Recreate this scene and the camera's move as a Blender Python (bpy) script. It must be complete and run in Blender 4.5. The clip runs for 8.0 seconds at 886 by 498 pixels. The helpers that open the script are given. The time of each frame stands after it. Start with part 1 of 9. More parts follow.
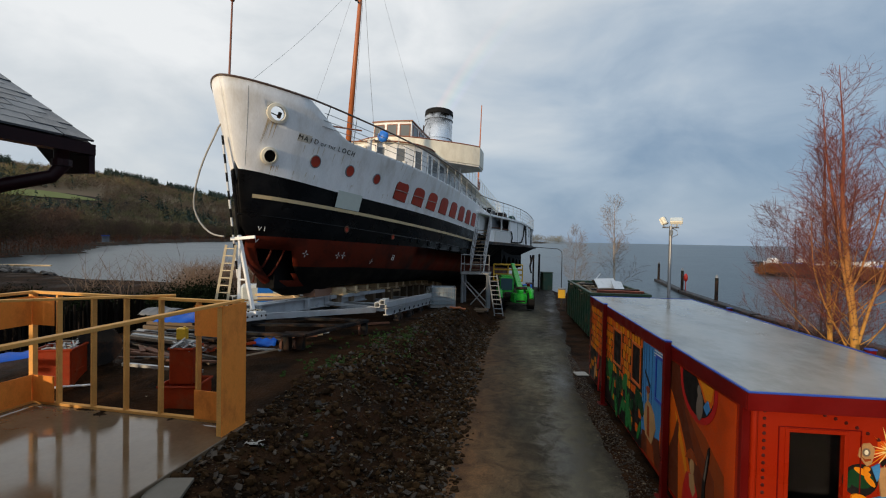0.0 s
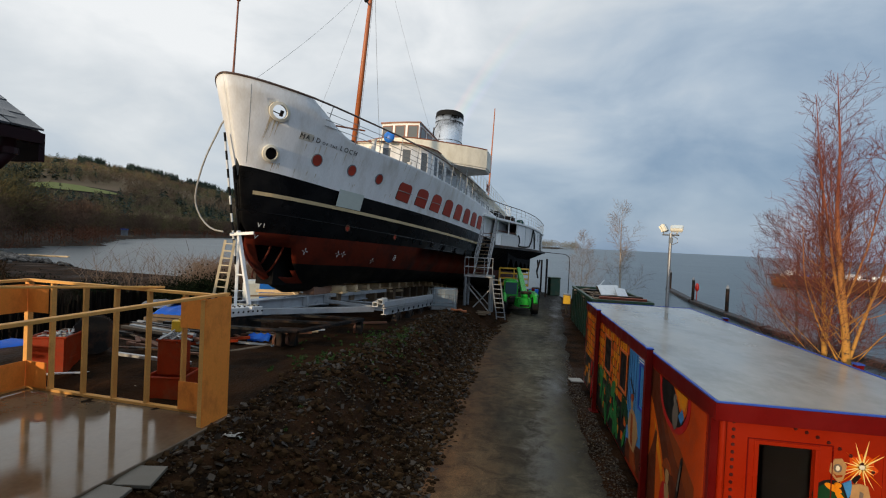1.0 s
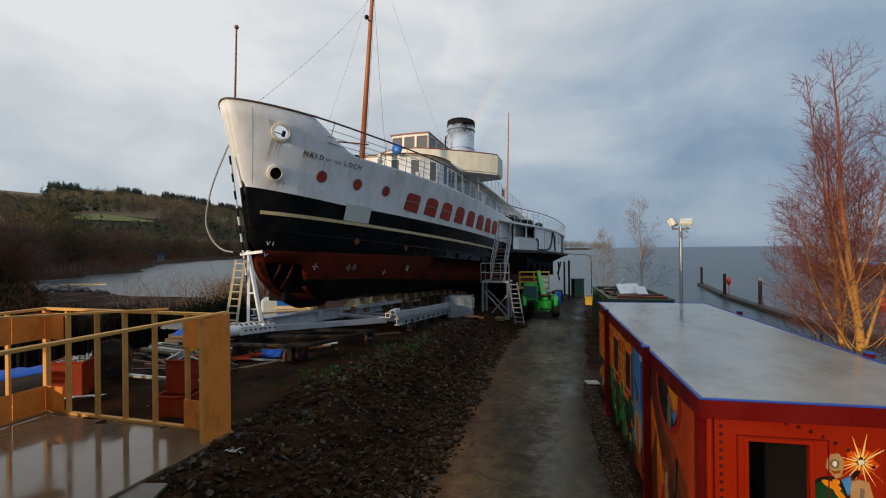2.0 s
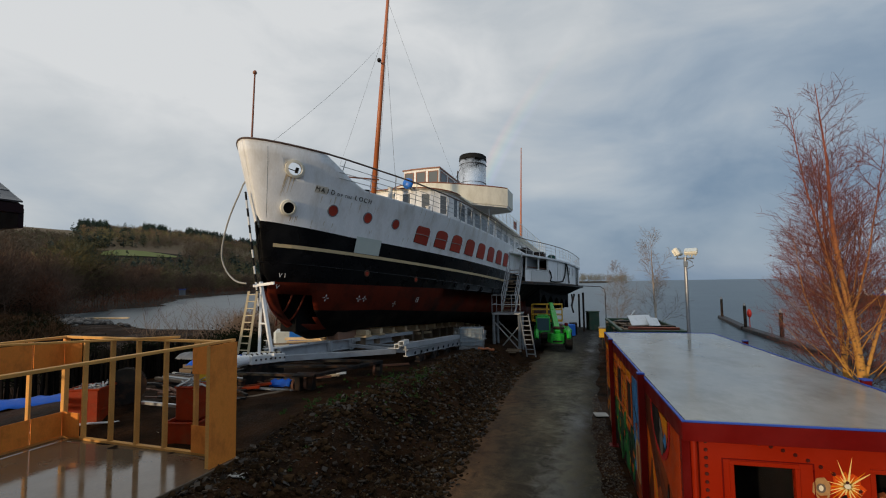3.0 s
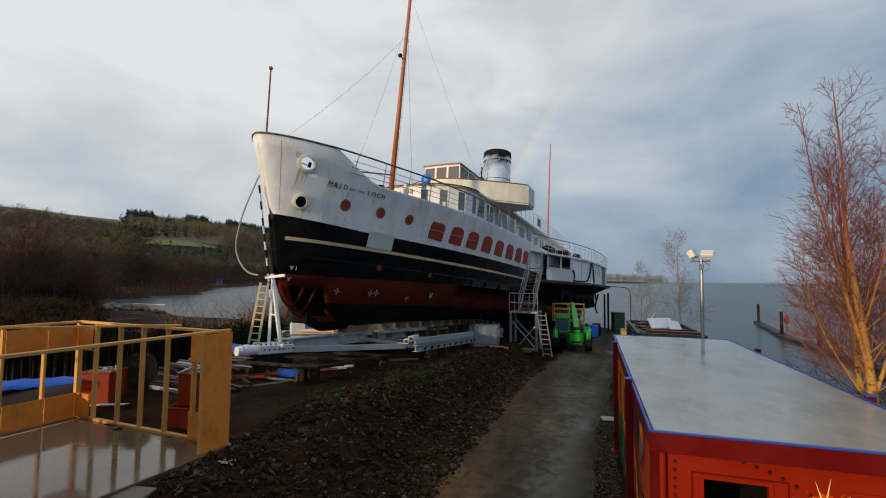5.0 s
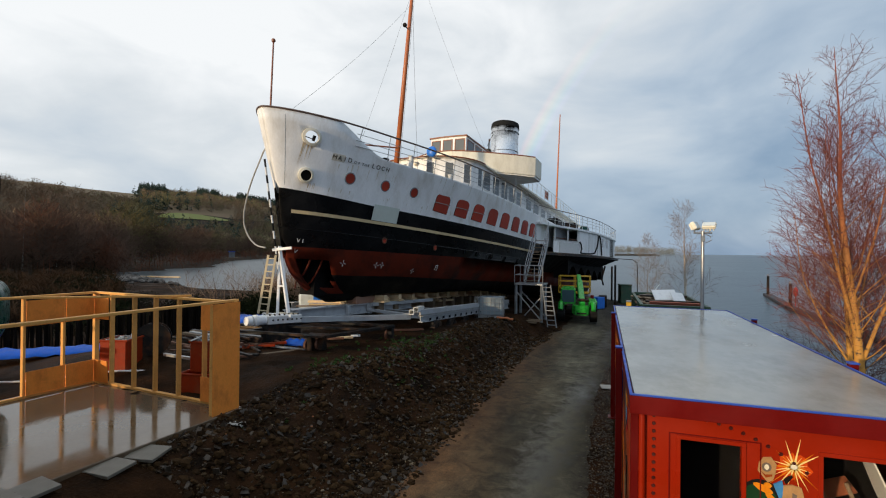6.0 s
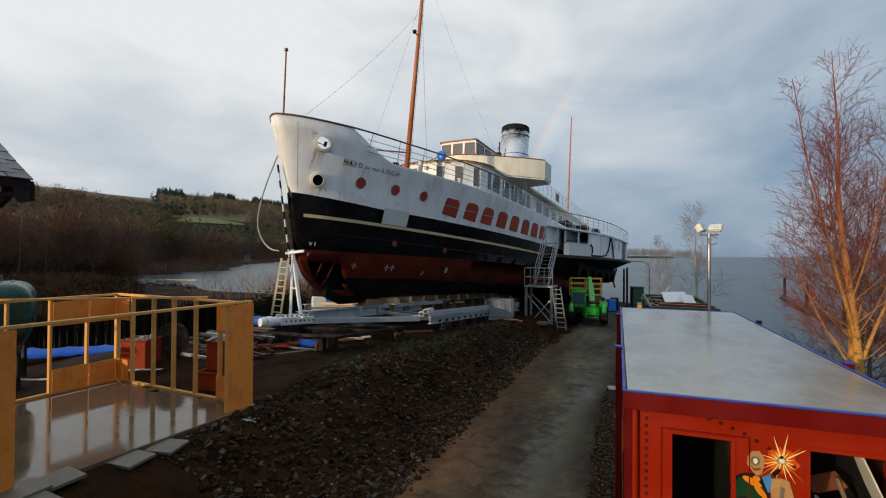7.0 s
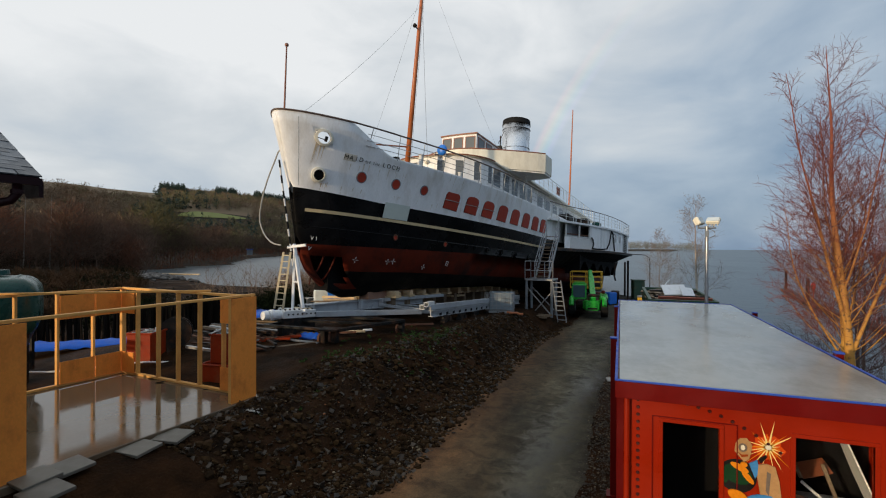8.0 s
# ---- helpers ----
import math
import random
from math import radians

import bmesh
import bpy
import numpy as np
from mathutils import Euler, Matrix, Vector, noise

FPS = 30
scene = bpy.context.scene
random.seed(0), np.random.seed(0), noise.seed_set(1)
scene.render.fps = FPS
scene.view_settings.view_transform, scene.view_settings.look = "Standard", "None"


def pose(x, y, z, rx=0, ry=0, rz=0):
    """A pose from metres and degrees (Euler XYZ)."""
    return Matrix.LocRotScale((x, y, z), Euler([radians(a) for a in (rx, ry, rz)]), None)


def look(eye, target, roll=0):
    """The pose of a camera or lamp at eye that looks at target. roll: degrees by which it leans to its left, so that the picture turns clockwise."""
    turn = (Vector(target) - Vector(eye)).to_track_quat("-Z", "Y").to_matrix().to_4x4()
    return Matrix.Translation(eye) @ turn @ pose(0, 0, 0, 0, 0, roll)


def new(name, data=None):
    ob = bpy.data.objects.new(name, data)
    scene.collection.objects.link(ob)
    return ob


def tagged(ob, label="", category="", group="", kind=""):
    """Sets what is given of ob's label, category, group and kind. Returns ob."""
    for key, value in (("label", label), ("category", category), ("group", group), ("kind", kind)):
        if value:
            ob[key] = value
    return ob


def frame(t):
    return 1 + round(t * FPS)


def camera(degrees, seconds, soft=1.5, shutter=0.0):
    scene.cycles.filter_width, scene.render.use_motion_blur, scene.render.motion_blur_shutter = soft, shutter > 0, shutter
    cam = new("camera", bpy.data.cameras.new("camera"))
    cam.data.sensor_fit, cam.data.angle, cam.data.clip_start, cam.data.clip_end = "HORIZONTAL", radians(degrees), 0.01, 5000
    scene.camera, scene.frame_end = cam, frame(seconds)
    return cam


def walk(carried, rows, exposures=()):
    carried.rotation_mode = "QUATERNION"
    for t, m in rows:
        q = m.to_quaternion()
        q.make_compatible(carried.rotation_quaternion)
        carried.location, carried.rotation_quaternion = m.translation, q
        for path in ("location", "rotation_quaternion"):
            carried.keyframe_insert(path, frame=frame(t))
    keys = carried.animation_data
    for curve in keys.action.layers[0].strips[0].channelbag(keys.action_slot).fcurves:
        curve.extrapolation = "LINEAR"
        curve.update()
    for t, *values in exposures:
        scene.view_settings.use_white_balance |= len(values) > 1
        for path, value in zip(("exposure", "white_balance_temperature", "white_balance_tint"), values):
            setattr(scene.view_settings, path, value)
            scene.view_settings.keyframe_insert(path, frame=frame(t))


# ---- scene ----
cam = camera(86.1, 8.0, soft=1.1)
METRES, EYE, TILT, LEAN, TURN = 3.4, 4.3, 0.0, 0.0, 6.6
ROWS = [
    (0.0, 0.0, 0.0, 0.0, 0.02, -1.2, -1.14),
    (0.5, 0.0188, 0.0303, 0.0003, -0.1, -1.49, -2.55),
    (1.0, 0.1552, -0.0023, -0.0068, 1.71, -0.94, -2.73),
    (1.5, 0.2717, 0.0242, -0.0065, 3.16, -0.5, -1.15),
    (1.7, 0.3102, 0.0197, -0.0051, 3.91, -0.53, -0.24),
    (2.8, 0.4514, -0.0701, -0.0262, 6.99, 3.30, 0.91),
    (3.0, 0.4694, -0.0777, -0.0339, 7.12, 4.07, 0.85),
    (3.5, 0.5083, -0.0597, -0.038, 6.62, 5.39, 0.45),
    (4.0, 0.559, -0.0348, -0.0361, 6.59, 5.91, -0.34),
    (4.5, 0.6356, -0.0189, -0.031, 8.59, 5.49, -0.53),
    (4.7, 0.6591, -0.0190, -0.0280, 9.77, 4.88, -0.62),
    (5.8, 0.7466, -0.0562, -0.0292, 11.82, 0.50, -0.47),
    (6.0, 0.7622, -0.0699, -0.0313, 12.12, 0.27, -0.59),
    (6.5, 0.7963, -0.1153, -0.0334, 13.16, 0.12, -1.12),
    (7.0, 0.8244, -0.1409, -0.0338, 13.7, 0.61, -0.42),
    (7.5, 0.8271, -0.1418, -0.0281, 13.93, -0.13, 0.12),
    (8.0, 0.8527, -0.1788, -0.0331, 13.95, -0.16, -0.26),
]
EXPO = [(0.0, -0.08), (0.5, 0.0), (1.5, -0.12), (3.0, -0.40), (4.0, -0.42), (4.7, -0.33), (6.0, 0.05), (7.0, -0.14), (8.0, -0.12)]
walk(cam, [(t, pose(0, 0, EYE, TILT, LEAN, TURN) @ pose(METRES * x, METRES * y, METRES * z, 90 + pitch, roll, yaw)) for t, x, y, z, yaw, pitch, roll in ROWS], EXPO)

# ---- world and sun ----
SUN_AZ, SUN_EL = 209.0, 7.0                      # degrees clockwise from +y, above the horizon
sun_dir = Vector((math.sin(radians(SUN_AZ)) * math.cos(radians(SUN_EL)), math.cos(radians(SUN_AZ)) * math.cos(radians(SUN_EL)), math.sin(radians(SUN_EL))))


def build_world():
    w = bpy.data.worlds.new("sky")
    scene.world = w
    w.use_nodes = True
    nt = w.node_tree
    nt.nodes.clear()
    N, L = nt.nodes.new, nt.links.new
    out = N("ShaderNodeOutputWorld")
    bg = N("ShaderNodeBackground")
    L(bg.outputs[0], out.inputs[0])
    tc = N("ShaderNodeTexCoord")
    # veiled cloud: bright towards the west, slate blue over the loch
    dot = N("ShaderNodeVectorMath"); dot.operation = "DOT_PRODUCT"
    dot.inputs[1].default_value = Vector((-0.74, 0.26, 0.62)).normalized()
    L(tc.outputs["Generated"], dot.inputs[0])
    mp = N("ShaderNodeMapping"); mp.inputs["Scale"].default_value = (1.6, 1.6, 3.6)
    L(tc.outputs["Generated"], mp.inputs[0])
    cl = N("ShaderNodeTexNoise"); cl.inputs["Scale"].default_value = 2.1; cl.inputs["Detail"].default_value = 7; cl.inputs["Roughness"].default_value = 0.52; cl.inputs["Distortion"].default_value = 0.35
    L(mp.outputs[0], cl.inputs[0])
    off = N("ShaderNodeMath"); off.operation = "MULTIPLY_ADD"; off.inputs[1].default_value = 1.25; off.inputs[2].default_value = -0.60
    L(cl.outputs["Fac"], off.inputs[0])
    add = N("ShaderNodeMath"); add.operation = "ADD"
    L(dot.outputs["Value"], add.inputs[0]); L(off.outputs[0], add.inputs[1])
    up = N("ShaderNodeSeparateXYZ"); L(tc.outputs["Generated"], up.inputs[0])
    veil = N("ShaderNodeMapRange"); veil.inputs[1].default_value, veil.inputs[2].default_value, veil.inputs[3].default_value, veil.inputs[4].default_value = 0.0, 0.42, -0.42, 0.16
    L(up.outputs["Z"], veil.inputs[0])
    west = N("ShaderNodeMapRange"); west.inputs[1].default_value, west.inputs[2].default_value = -0.15, 0.6
    L(dot.outputs["Value"], west.inputs[0])
    vw = N("ShaderNodeMath"); vw.operation = "MULTIPLY_ADD"
    L(veil.outputs[0], vw.inputs[0]); L(west.outputs[0], vw.inputs[1]); L(add.outputs[0], vw.inputs[2])
    rmp = N("ShaderNodeValToRGB")
    rmp.color_ramp.elements[0].position, rmp.color_ramp.elements[0].color = 0.0, (0.140, 0.205, 0.305, 1)
    rmp.color_ramp.elements[1].position, rmp.color_ramp.elements[1].color = 0.92, (0.88, 0.90, 0.915, 1)
    e = rmp.color_ramp.elements.new(0.25); e.color = (0.235, 0.335, 0.470, 1)
    e = rmp.color_ramp.elements.new(0.48); e.color = (0.42, 0.510, 0.615, 1)
    e = rmp.color_ramp.elements.new(0.72); e.color = (0.66, 0.705, 0.745, 1)
    m2 = N("ShaderNodeMath"); m2.operation = "MULTIPLY_ADD"; m2.inputs[1].default_value = 0.62; m2.inputs[2].default_value = 0.30
    L(vw.outputs[0], m2.inputs[0]); L(m2.outputs[0], rmp.inputs[0])
    # a thin clear-sky share
    sky = N("ShaderNodeTexSky"); sky.sky_type = "NISHITA"; sky.sun_disc = False
    sky.sun_elevation, sky.sun_rotation = radians(SUN_EL), radians(SUN_AZ)
    mix = N("ShaderNodeMix"); mix.data_type = "RGBA"; mix.blend_type = "ADD"; mix.inputs[0].default_value = 0.008
    L(rmp.outputs[0], mix.inputs[6]); L(sky.outputs[0], mix.inputs[7])
    # unseen brighter cloud behind, added to light the hull's side
    gd = N("ShaderNodeVectorMath"); gd.operation = "DOT_PRODUCT"; gd.inputs[1].default_value = Vector((0.25, -0.92, 0.30)).normalized()
    L(tc.outputs["Generated"], gd.inputs[0])
    gr = N("ShaderNodeMapRange"); gr.interpolation_type = "SMOOTHSTEP"; gr.inputs[1].default_value, gr.inputs[2].default_value = -0.15, 0.95
    gr.inputs[4].default_value = 1.0
    L(gd.outputs["Value"], gr.inputs[0])
    gm = N("ShaderNodeMix"); gm.data_type = "RGBA"; gm.blend_type = "ADD"; gm.inputs[7].default_value = (0.26, 0.28, 0.30, 1)
    L(gr.outputs[0], gm.inputs[0]); L(mix.outputs[2], gm.inputs[6])
    # the rainbow, 42 degrees round the point opposite the sun
    rd = N("ShaderNodeVectorMath"); rd.operation = "DOT_PRODUCT"; rd.inputs[1].default_value = -sun_dir
    L(tc.outputs["Generated"], rd.inputs[0])
    ac = N("ShaderNodeMath"); ac.operation = "ARCCOSINE"; L(rd.outputs["Value"], ac.inputs[0])
    mr = N("ShaderNodeMapRange"); mr.inputs[1].default_value = radians(40.6); mr.inputs[2].default_value = radians(43.0)
    L(ac.outputs[0], mr.inputs[0])
    rb = N("ShaderNodeValToRGB")
    els = rb.color_ramp.elements
    els[0].position, els[0].color = 0.0, (0.0, 0.0, 0.0, 1)
    els[1].position, els[1].color = 1.0, (0.0, 0.0, 0.0, 1)
    for p, c in ((0.2, (0.035, 0.03, 0.075)), (0.42, (0.02, 0.07, 0.05)), (0.62, (0.10, 0.08, 0.005)), (0.8, (0.13, 0.035, 0.005))):
        q = els.new(p); q.color = (*c, 1)
    L(mr.outputs[0], rb.inputs[0])
    sep = N("ShaderNodeSeparateXYZ"); L(tc.outputs["Generated"], sep.inputs[0])
    fade = N("ShaderNodeMapRange"); fade.inputs[1].default_value = 0.46; fade.inputs[2].default_value = 0.08; fade.inputs[3].default_value = 0.0; fade.inputs[4].default_value = 1.6
    L(sep.outputs["Z"], fade.inputs[0])
    m3 = N("ShaderNodeMix"); m3.data_type = "RGBA"; m3.blend_type = "ADD"
    L(fade.outputs[0], m3.inputs[0]); L(gm.outputs[2], m3.inputs[6]); L(rb.outputs[0], m3.inputs[7])
    L(m3.outputs[2], bg.inputs[0])
    bg.inputs[1].default_value = 1.0


build_world()
sun = new("sun", bpy.data.lights.new("sun", "SUN"))
sun.data.energy, sun.data.angle, sun.data.color = 3.2, radians(1.5), (1.0, 0.77, 0.50)
sun.matrix_world = look(sun_dir * 60, (0, 0, 0))


# ---- materials ----
def mat(name, color, rough=0.7, metal=0.0, var=0.25, scale=6.0, fine=60.0, bump=0.2, stain=None, stain_amt=0.0, stain_scale=2.0, spec=0.5, stretch=(1, 1, 1), rough_var=0.15, rand=0.0, island=0.0):
    """Principled surface with two scales of colour change, stains and relief."""
    m = bpy.data.materials.new(name)
    m.use_nodes = True
    nt = m.node_tree
    N, L = nt.nodes.new, nt.links.new
    b = nt.nodes["Principled BSDF"]
    tc = N("ShaderNodeTexCoord")
    mp = N("ShaderNodeMapping"); mp.inputs["Scale"].default_value = stretch
    L(tc.outputs["Object"], mp.inputs[0])
    n1 = N("ShaderNodeTexNoise"); n1.inputs["Scale"].default_value = scale; n1.inputs["Detail"].default_value = 6
    n2 = N("ShaderNodeTexNoise"); n2.inputs["Scale"].default_value = fine; n2.inputs["Detail"].default_value = 4
    L(mp.outputs[0], n1.inputs[0]); L(mp.outputs[0], n2.inputs[0])
    sm = N("ShaderNodeMath"); sm.operation = "MULTIPLY_ADD"; sm.inputs[1].default_value = 0.4
    L(n2.outputs["Fac"], sm.inputs[0])
    s0 = N("ShaderNodeMath"); s0.operation = "MULTIPLY"; s0.inputs[1].default_value = 0.6
    L(n1.outputs["Fac"], s0.inputs[0]); L(s0.outputs[0], sm.inputs[2])
    mr = N("ShaderNodeMapRange"); mr.inputs[1].default_value, mr.inputs[2].default_value = 0.3, 0.7
    mr.inputs[3].default_value, mr.inputs[4].default_value = 1 - var, 1 + var
    L(sm.outputs[0], mr.inputs[0])
    last = mr.outputs[0]
    if rand:
        oi = N("ShaderNodeObjectInfo")
        rr = N("ShaderNodeMapRange"); rr.inputs[3].default_value, rr.inputs[4].default_value = 1 - rand, 1 + rand
        L(oi.outputs["Random"], rr.inputs[0])
        mm = N("ShaderNodeMath"); mm.operation = "MULTIPLY"; L(last, mm.inputs[0]); L(rr.outputs[0], mm.inputs[1]); last = mm.outputs[0]
    if island:
        gi = N("ShaderNodeNewGeometry")
        ri = N("ShaderNodeMapRange"); ri.inputs[3].default_value, ri.inputs[4].default_value = 1 - island, 1 + island
        L(gi.outputs["Random Per Island"], ri.inputs[0])
        mi = N("ShaderNodeMath"); mi.operation = "MULTIPLY"; L(last, mi.inputs[0]); L(ri.outputs[0], mi.inputs[1]); last = mi.outputs[0]
    hsv = N("ShaderNodeHueSaturation"); hsv.inputs["Color"].default_value = (*color, 1)
    L(last, hsv.inputs["Value"])
    col = hsv.outputs[0]
    if stain:
        n3 = N("ShaderNodeTexNoise"); n3.inputs["Scale"].default_value = stain_scale; n3.inputs["Detail"].default_value = 8; n3.inputs["Roughness"].default_value = 0.65
        L(mp.outputs[0], n3.inputs[0])
        r3 = N("ShaderNodeMapRange"); r3.inputs[1].default_value, r3.inputs[2].default_value = 0.48, 0.72
        r3.inputs[4].default_value = stain_amt
        L(n3.outputs["Fac"], r3.inputs[0])
        mx = N("ShaderNodeMix"); mx.data_type = "RGBA"; mx.inputs[7].default_value = (*stain, 1)
        L(r3.outputs[0], mx.inputs[0]); L(col, mx.inputs[6]); col = mx.outputs[2]
    L(col, b.inputs["Base Color"])
    rv = N("ShaderNodeMapRange"); rv.inputs[1].default_value, rv.inputs[2].default_value = 0.3, 0.7
    rv.inputs[3].default_value, rv.inputs[4].default_value = max(0.02, rough - rough_var), min(1, rough + rough_var)
    L(n1.outputs["Fac"], rv.inputs[0]); L(rv.outputs[0], b.inputs["Roughness"])
    b.inputs["Metallic"].default_value = metal
    b.inputs["Specular IOR Level"].default_value = spec
    if bump:
        bp = N("ShaderNodeBump"); bp.inputs["Strength"].default_value = bump; bp.inputs["Distance"].default_value = 0.02
        L(sm.outputs[0], bp.inputs["Height"]); L(bp.outputs[0], b.inputs["Normal"])
    return m


RUST = (0.20, 0.09, 0.04)
M = {}
M["white"] = mat("white_paint", (0.84, 0.845, 0.84), 0.45, var=0.1, scale=1.5, fine=25, bump=0.06, stain=(0.46, 0.41, 0.32), stain_amt=0.55, stain_scale=1.3, stretch=(1.2, 1, 0.35))
M["cream"] = mat("cream_paint", (0.74, 0.70, 0.58), 0.5, var=0.1, scale=2, fine=30, bump=0.05, stain=(0.42, 0.36, 0.24), stain_amt=0.4, stain_scale=1.8, stretch=(1, 1, 0.4))
M["black"] = mat("black_hull_paint", (0.003, 0.003, 0.0033), 0.30, spec=0.13, var=0.4, scale=1.2, fine=20, bump=0.08, stain=(0.022, 0.02, 0.018), stain_amt=0.5, stain_scale=1.1, stretch=(0.5, 1, 1.2))
M["red"] = mat("red_antifouling", (0.100, 0.0150, 0.0065), 0.5, spec=0.1, var=0.3, scale=1.4, fine=22, bump=0.1, stain=(0.020, 0.010, 0.008), stain_amt=0.95, stain_scale=0.9, stretch=(0.6, 1, 1))
M["bottom"] = mat("tarred_bottom", (0.004, 0.0037, 0.0033), 0.55, spec=0.12, var=0.4, scale=1.5, fine=18, bump=0.15, stain=(0.045, 0.036, 0.024), stain_amt=0.6, stain_scale=0.8, stretch=(0.5, 1, 1.3))
M["gold"] = mat("gold_band", (0.50, 0.38, 0.20), 0.5, var=0.2, scale=2, fine=30, bump=0.05)
M["redboard"] = mat("red_window_board", (0.40, 0.038, 0.014), 0.55, var=0.2, scale=3, fine=40, bump=0.1, rand=0.12)
M["teak"] = mat("varnished_teak", (0.22, 0.07, 0.03), 0.4, var=0.25, scale=5, fine=60, bump=0.1)
M["mast"] = mat("orange_brown_mast_paint", (0.42, 0.12, 0.035), 0.45, var=0.2, scale=3, fine=40, bump=0.08, stretch=(1, 1, 0.3))
M["alu"] = mat("bright_aluminium", (0.72, 0.73, 0.74), 0.28, 1.0, var=0.08, scale=2, fine=30, bump=0.05)
M["railmetal"] = mat("grey_painted_rail", (0.30, 0.31, 0.31), 0.5, 0.2, var=0.15, bump=0.02)
M["railwhite"] = mat("white_painted_rail", (0.62, 0.62, 0.60), 0.5, var=0.12, bump=0.02)
M["railwood"] = mat("dark_timber_handrail", (0.10, 0.06, 0.045), 0.4, var=0.25, bump=0.05)
M["darkmetal"] = mat("dark_steel", (0.018, 0.0175, 0.017), 0.5, 0.3, spec=0.12, var=0.3, bump=0.1, stain=RUST, stain_amt=0.5)
M["steel"] = mat("galvanised_steel", (0.36, 0.37, 0.38), 0.42, 0.75, var=0.2, scale=4, fine=40, bump=0.06, stain=(0.16, 0.13, 0.11), stain_amt=0.5)
M["greysteel"] = mat("grey_painted_steel", (0.20, 0.22, 0.24), 0.4, 0.1, var=0.18, scale=3, bump=0.05, stain=(0.13, 0.10, 0.08), stain_amt=0.5)
M["rust"] = mat("rusted_steel", (0.13, 0.055, 0.03), 0.8, 0.1, var=0.4, bump=0.3, scale=8)
M["timber"] = mat("new_sawn_timber", (0.68, 0.34, 0.09), 0.65, spec=0.3, var=0.2, scale=2.5, fine=40, bump=0.12, stretch=(1, 1, 1), rand=0.15)
M["ply"] = mat("orange_plywood", (0.82, 0.27, 0.042), 0.6, spec=0.3, var=0.12, scale=2.2, fine=30, bump=0.1, stain=(0.34, 0.09, 0.02), stain_amt=0.6, stain_scale=2.2, stretch=(1.4, 1.4, 0.9), rand=0.08)
M["paletimber"] = mat("pale_block_timber", (0.62, 0.46, 0.27), 0.75, var=0.2, scale=4, fine=50, bump=0.15, rand=0.2)
M["ladderwood"] = mat("pale_wooden_ladder", (0.50, 0.42, 0.28), 0.7, var=0.15, scale=4, fine=50, bump=0.1)
M["oldtimber"] = mat("weathered_timber", (0.17, 0.12, 0.075), 0.8, var=0.3, scale=4, fine=50, bump=0.25, rand=0.25)
M["orange"] = mat("orange_cabin_paint", (0.27, 0.015, 0.0022), 0.35, spec=0.2, var=0.1, scale=1.5, fine=20, bump=0.04, stain=(0.28, 0.012, 0.003), stain_amt=0.6, stain_scale=1.2)
M["redtrim"] = mat("dark_red_trim", (0.125, 0.004, 0.003), 0.4, spec=0.18, var=0.15, scale=2, fine=20, bump=0.03)
M["bluetrim"] = mat("blue_roof_edge", (0.025, 0.07, 0.36), 0.45, var=0.12, bump=0.03, spec=0.3)
M["green"] = mat("bright_green_machine_paint", (0.015, 0.36, 0.03), 0.35, var=0.12, bump=0.03, stain=(0.05, 0.12, 0.04), stain_amt=0.4)
M["dkgreen"] = mat("dark_green_skip_paint", (0.018, 0.06, 0.032), 0.5, var=0.25, bump=0.1, stain=RUST, stain_amt=0.4)
M["tankgreen"] = mat("dark_green_plastic", (0.006, 0.050, 0.042), 0.3, var=0.12, bump=0.03, spec=0.3)
M["yellow"] = mat("yellow_paint", (0.62, 0.36, 0.02), 0.45, var=0.15, bump=0.04, stain=RUST, stain_amt=0.3)
M["rubber"] = mat("black_rubber", (0.008, 0.008, 0.008), 0.75, spec=0.2, var=0.3, bump=0.15, scale=12)
M["blue"] = mat("blue_plastic", (0.015, 0.16, 0.62), 0.4, var=0.12, bump=0.05)
M["tarp"] = mat("blue_tarpaulin", (0.006, 0.085, 0.46), 0.5, spec=0.2, var=0.2, scale=5, bump=0.5)
M["tank"] = mat("translucent_white_plastic", (0.55, 0.60, 0.60), 0.35, var=0.1, bump=0.03)
M["whiteplain"] = mat("white_marking_paint", (0.72, 0.72, 0.70), 0.5, var=0.08, bump=0.0)
# near-black that paints shade into interiors, undersides and gaps
M["hatch_shadow"] = mat("shade_black_interior", (0.005, 0.0045, 0.0045), 0.8, var=0.3, bump=0.05, spec=0.1)
M["slate"] = mat("grey_roof_slate", (0.105, 0.115, 0.125), 0.45, var=0.25, scale=7, fine=70, bump=0.35, rand=0.3, stain=(0.16, 0.17, 0.13), stain_amt=0.4)
M["fascia"] = mat("dark_maroon_fascia", (0.016, 0.004, 0.005), 0.4, spec=0.15, var=0.2, bump=0.03)
M["harl"] = mat("harled_wall", (0.42, 0.40, 0.37), 0.9, var=0.12, scale=5, fine=80, bump=0.4)
M["concretewet"] = mat("wet_screed", (0.125, 0.086, 0.052), 0.10, spec=0.4, var=0.22, scale=1.1, fine=14, bump=0.008, rough_var=0.09, stain=(0.17, 0.14, 0.10), stain_amt=0.6, stain_scale=0.9)
M["paver"] = mat("grey_paving_slab", (0.125, 0.112, 0.088), 0.5, var=0.15, scale=6, bump=0.1, rand=0.12)
M["roofwet"] = mat("wet_felt_roof", (0.33, 0.325, 0.29), 0.2, var=0.12, scale=0.9, fine=9, bump=0.01, rough_var=0.1, stain=(0.15, 0.135, 0.10), stain_amt=0.75, stain_scale=1.1, stretch=(1, 0.55, 1))
M["plastic_white"] = mat("white_gel_coat", (0.75, 0.76, 0.76), 0.35, var=0.06, bump=0.02)
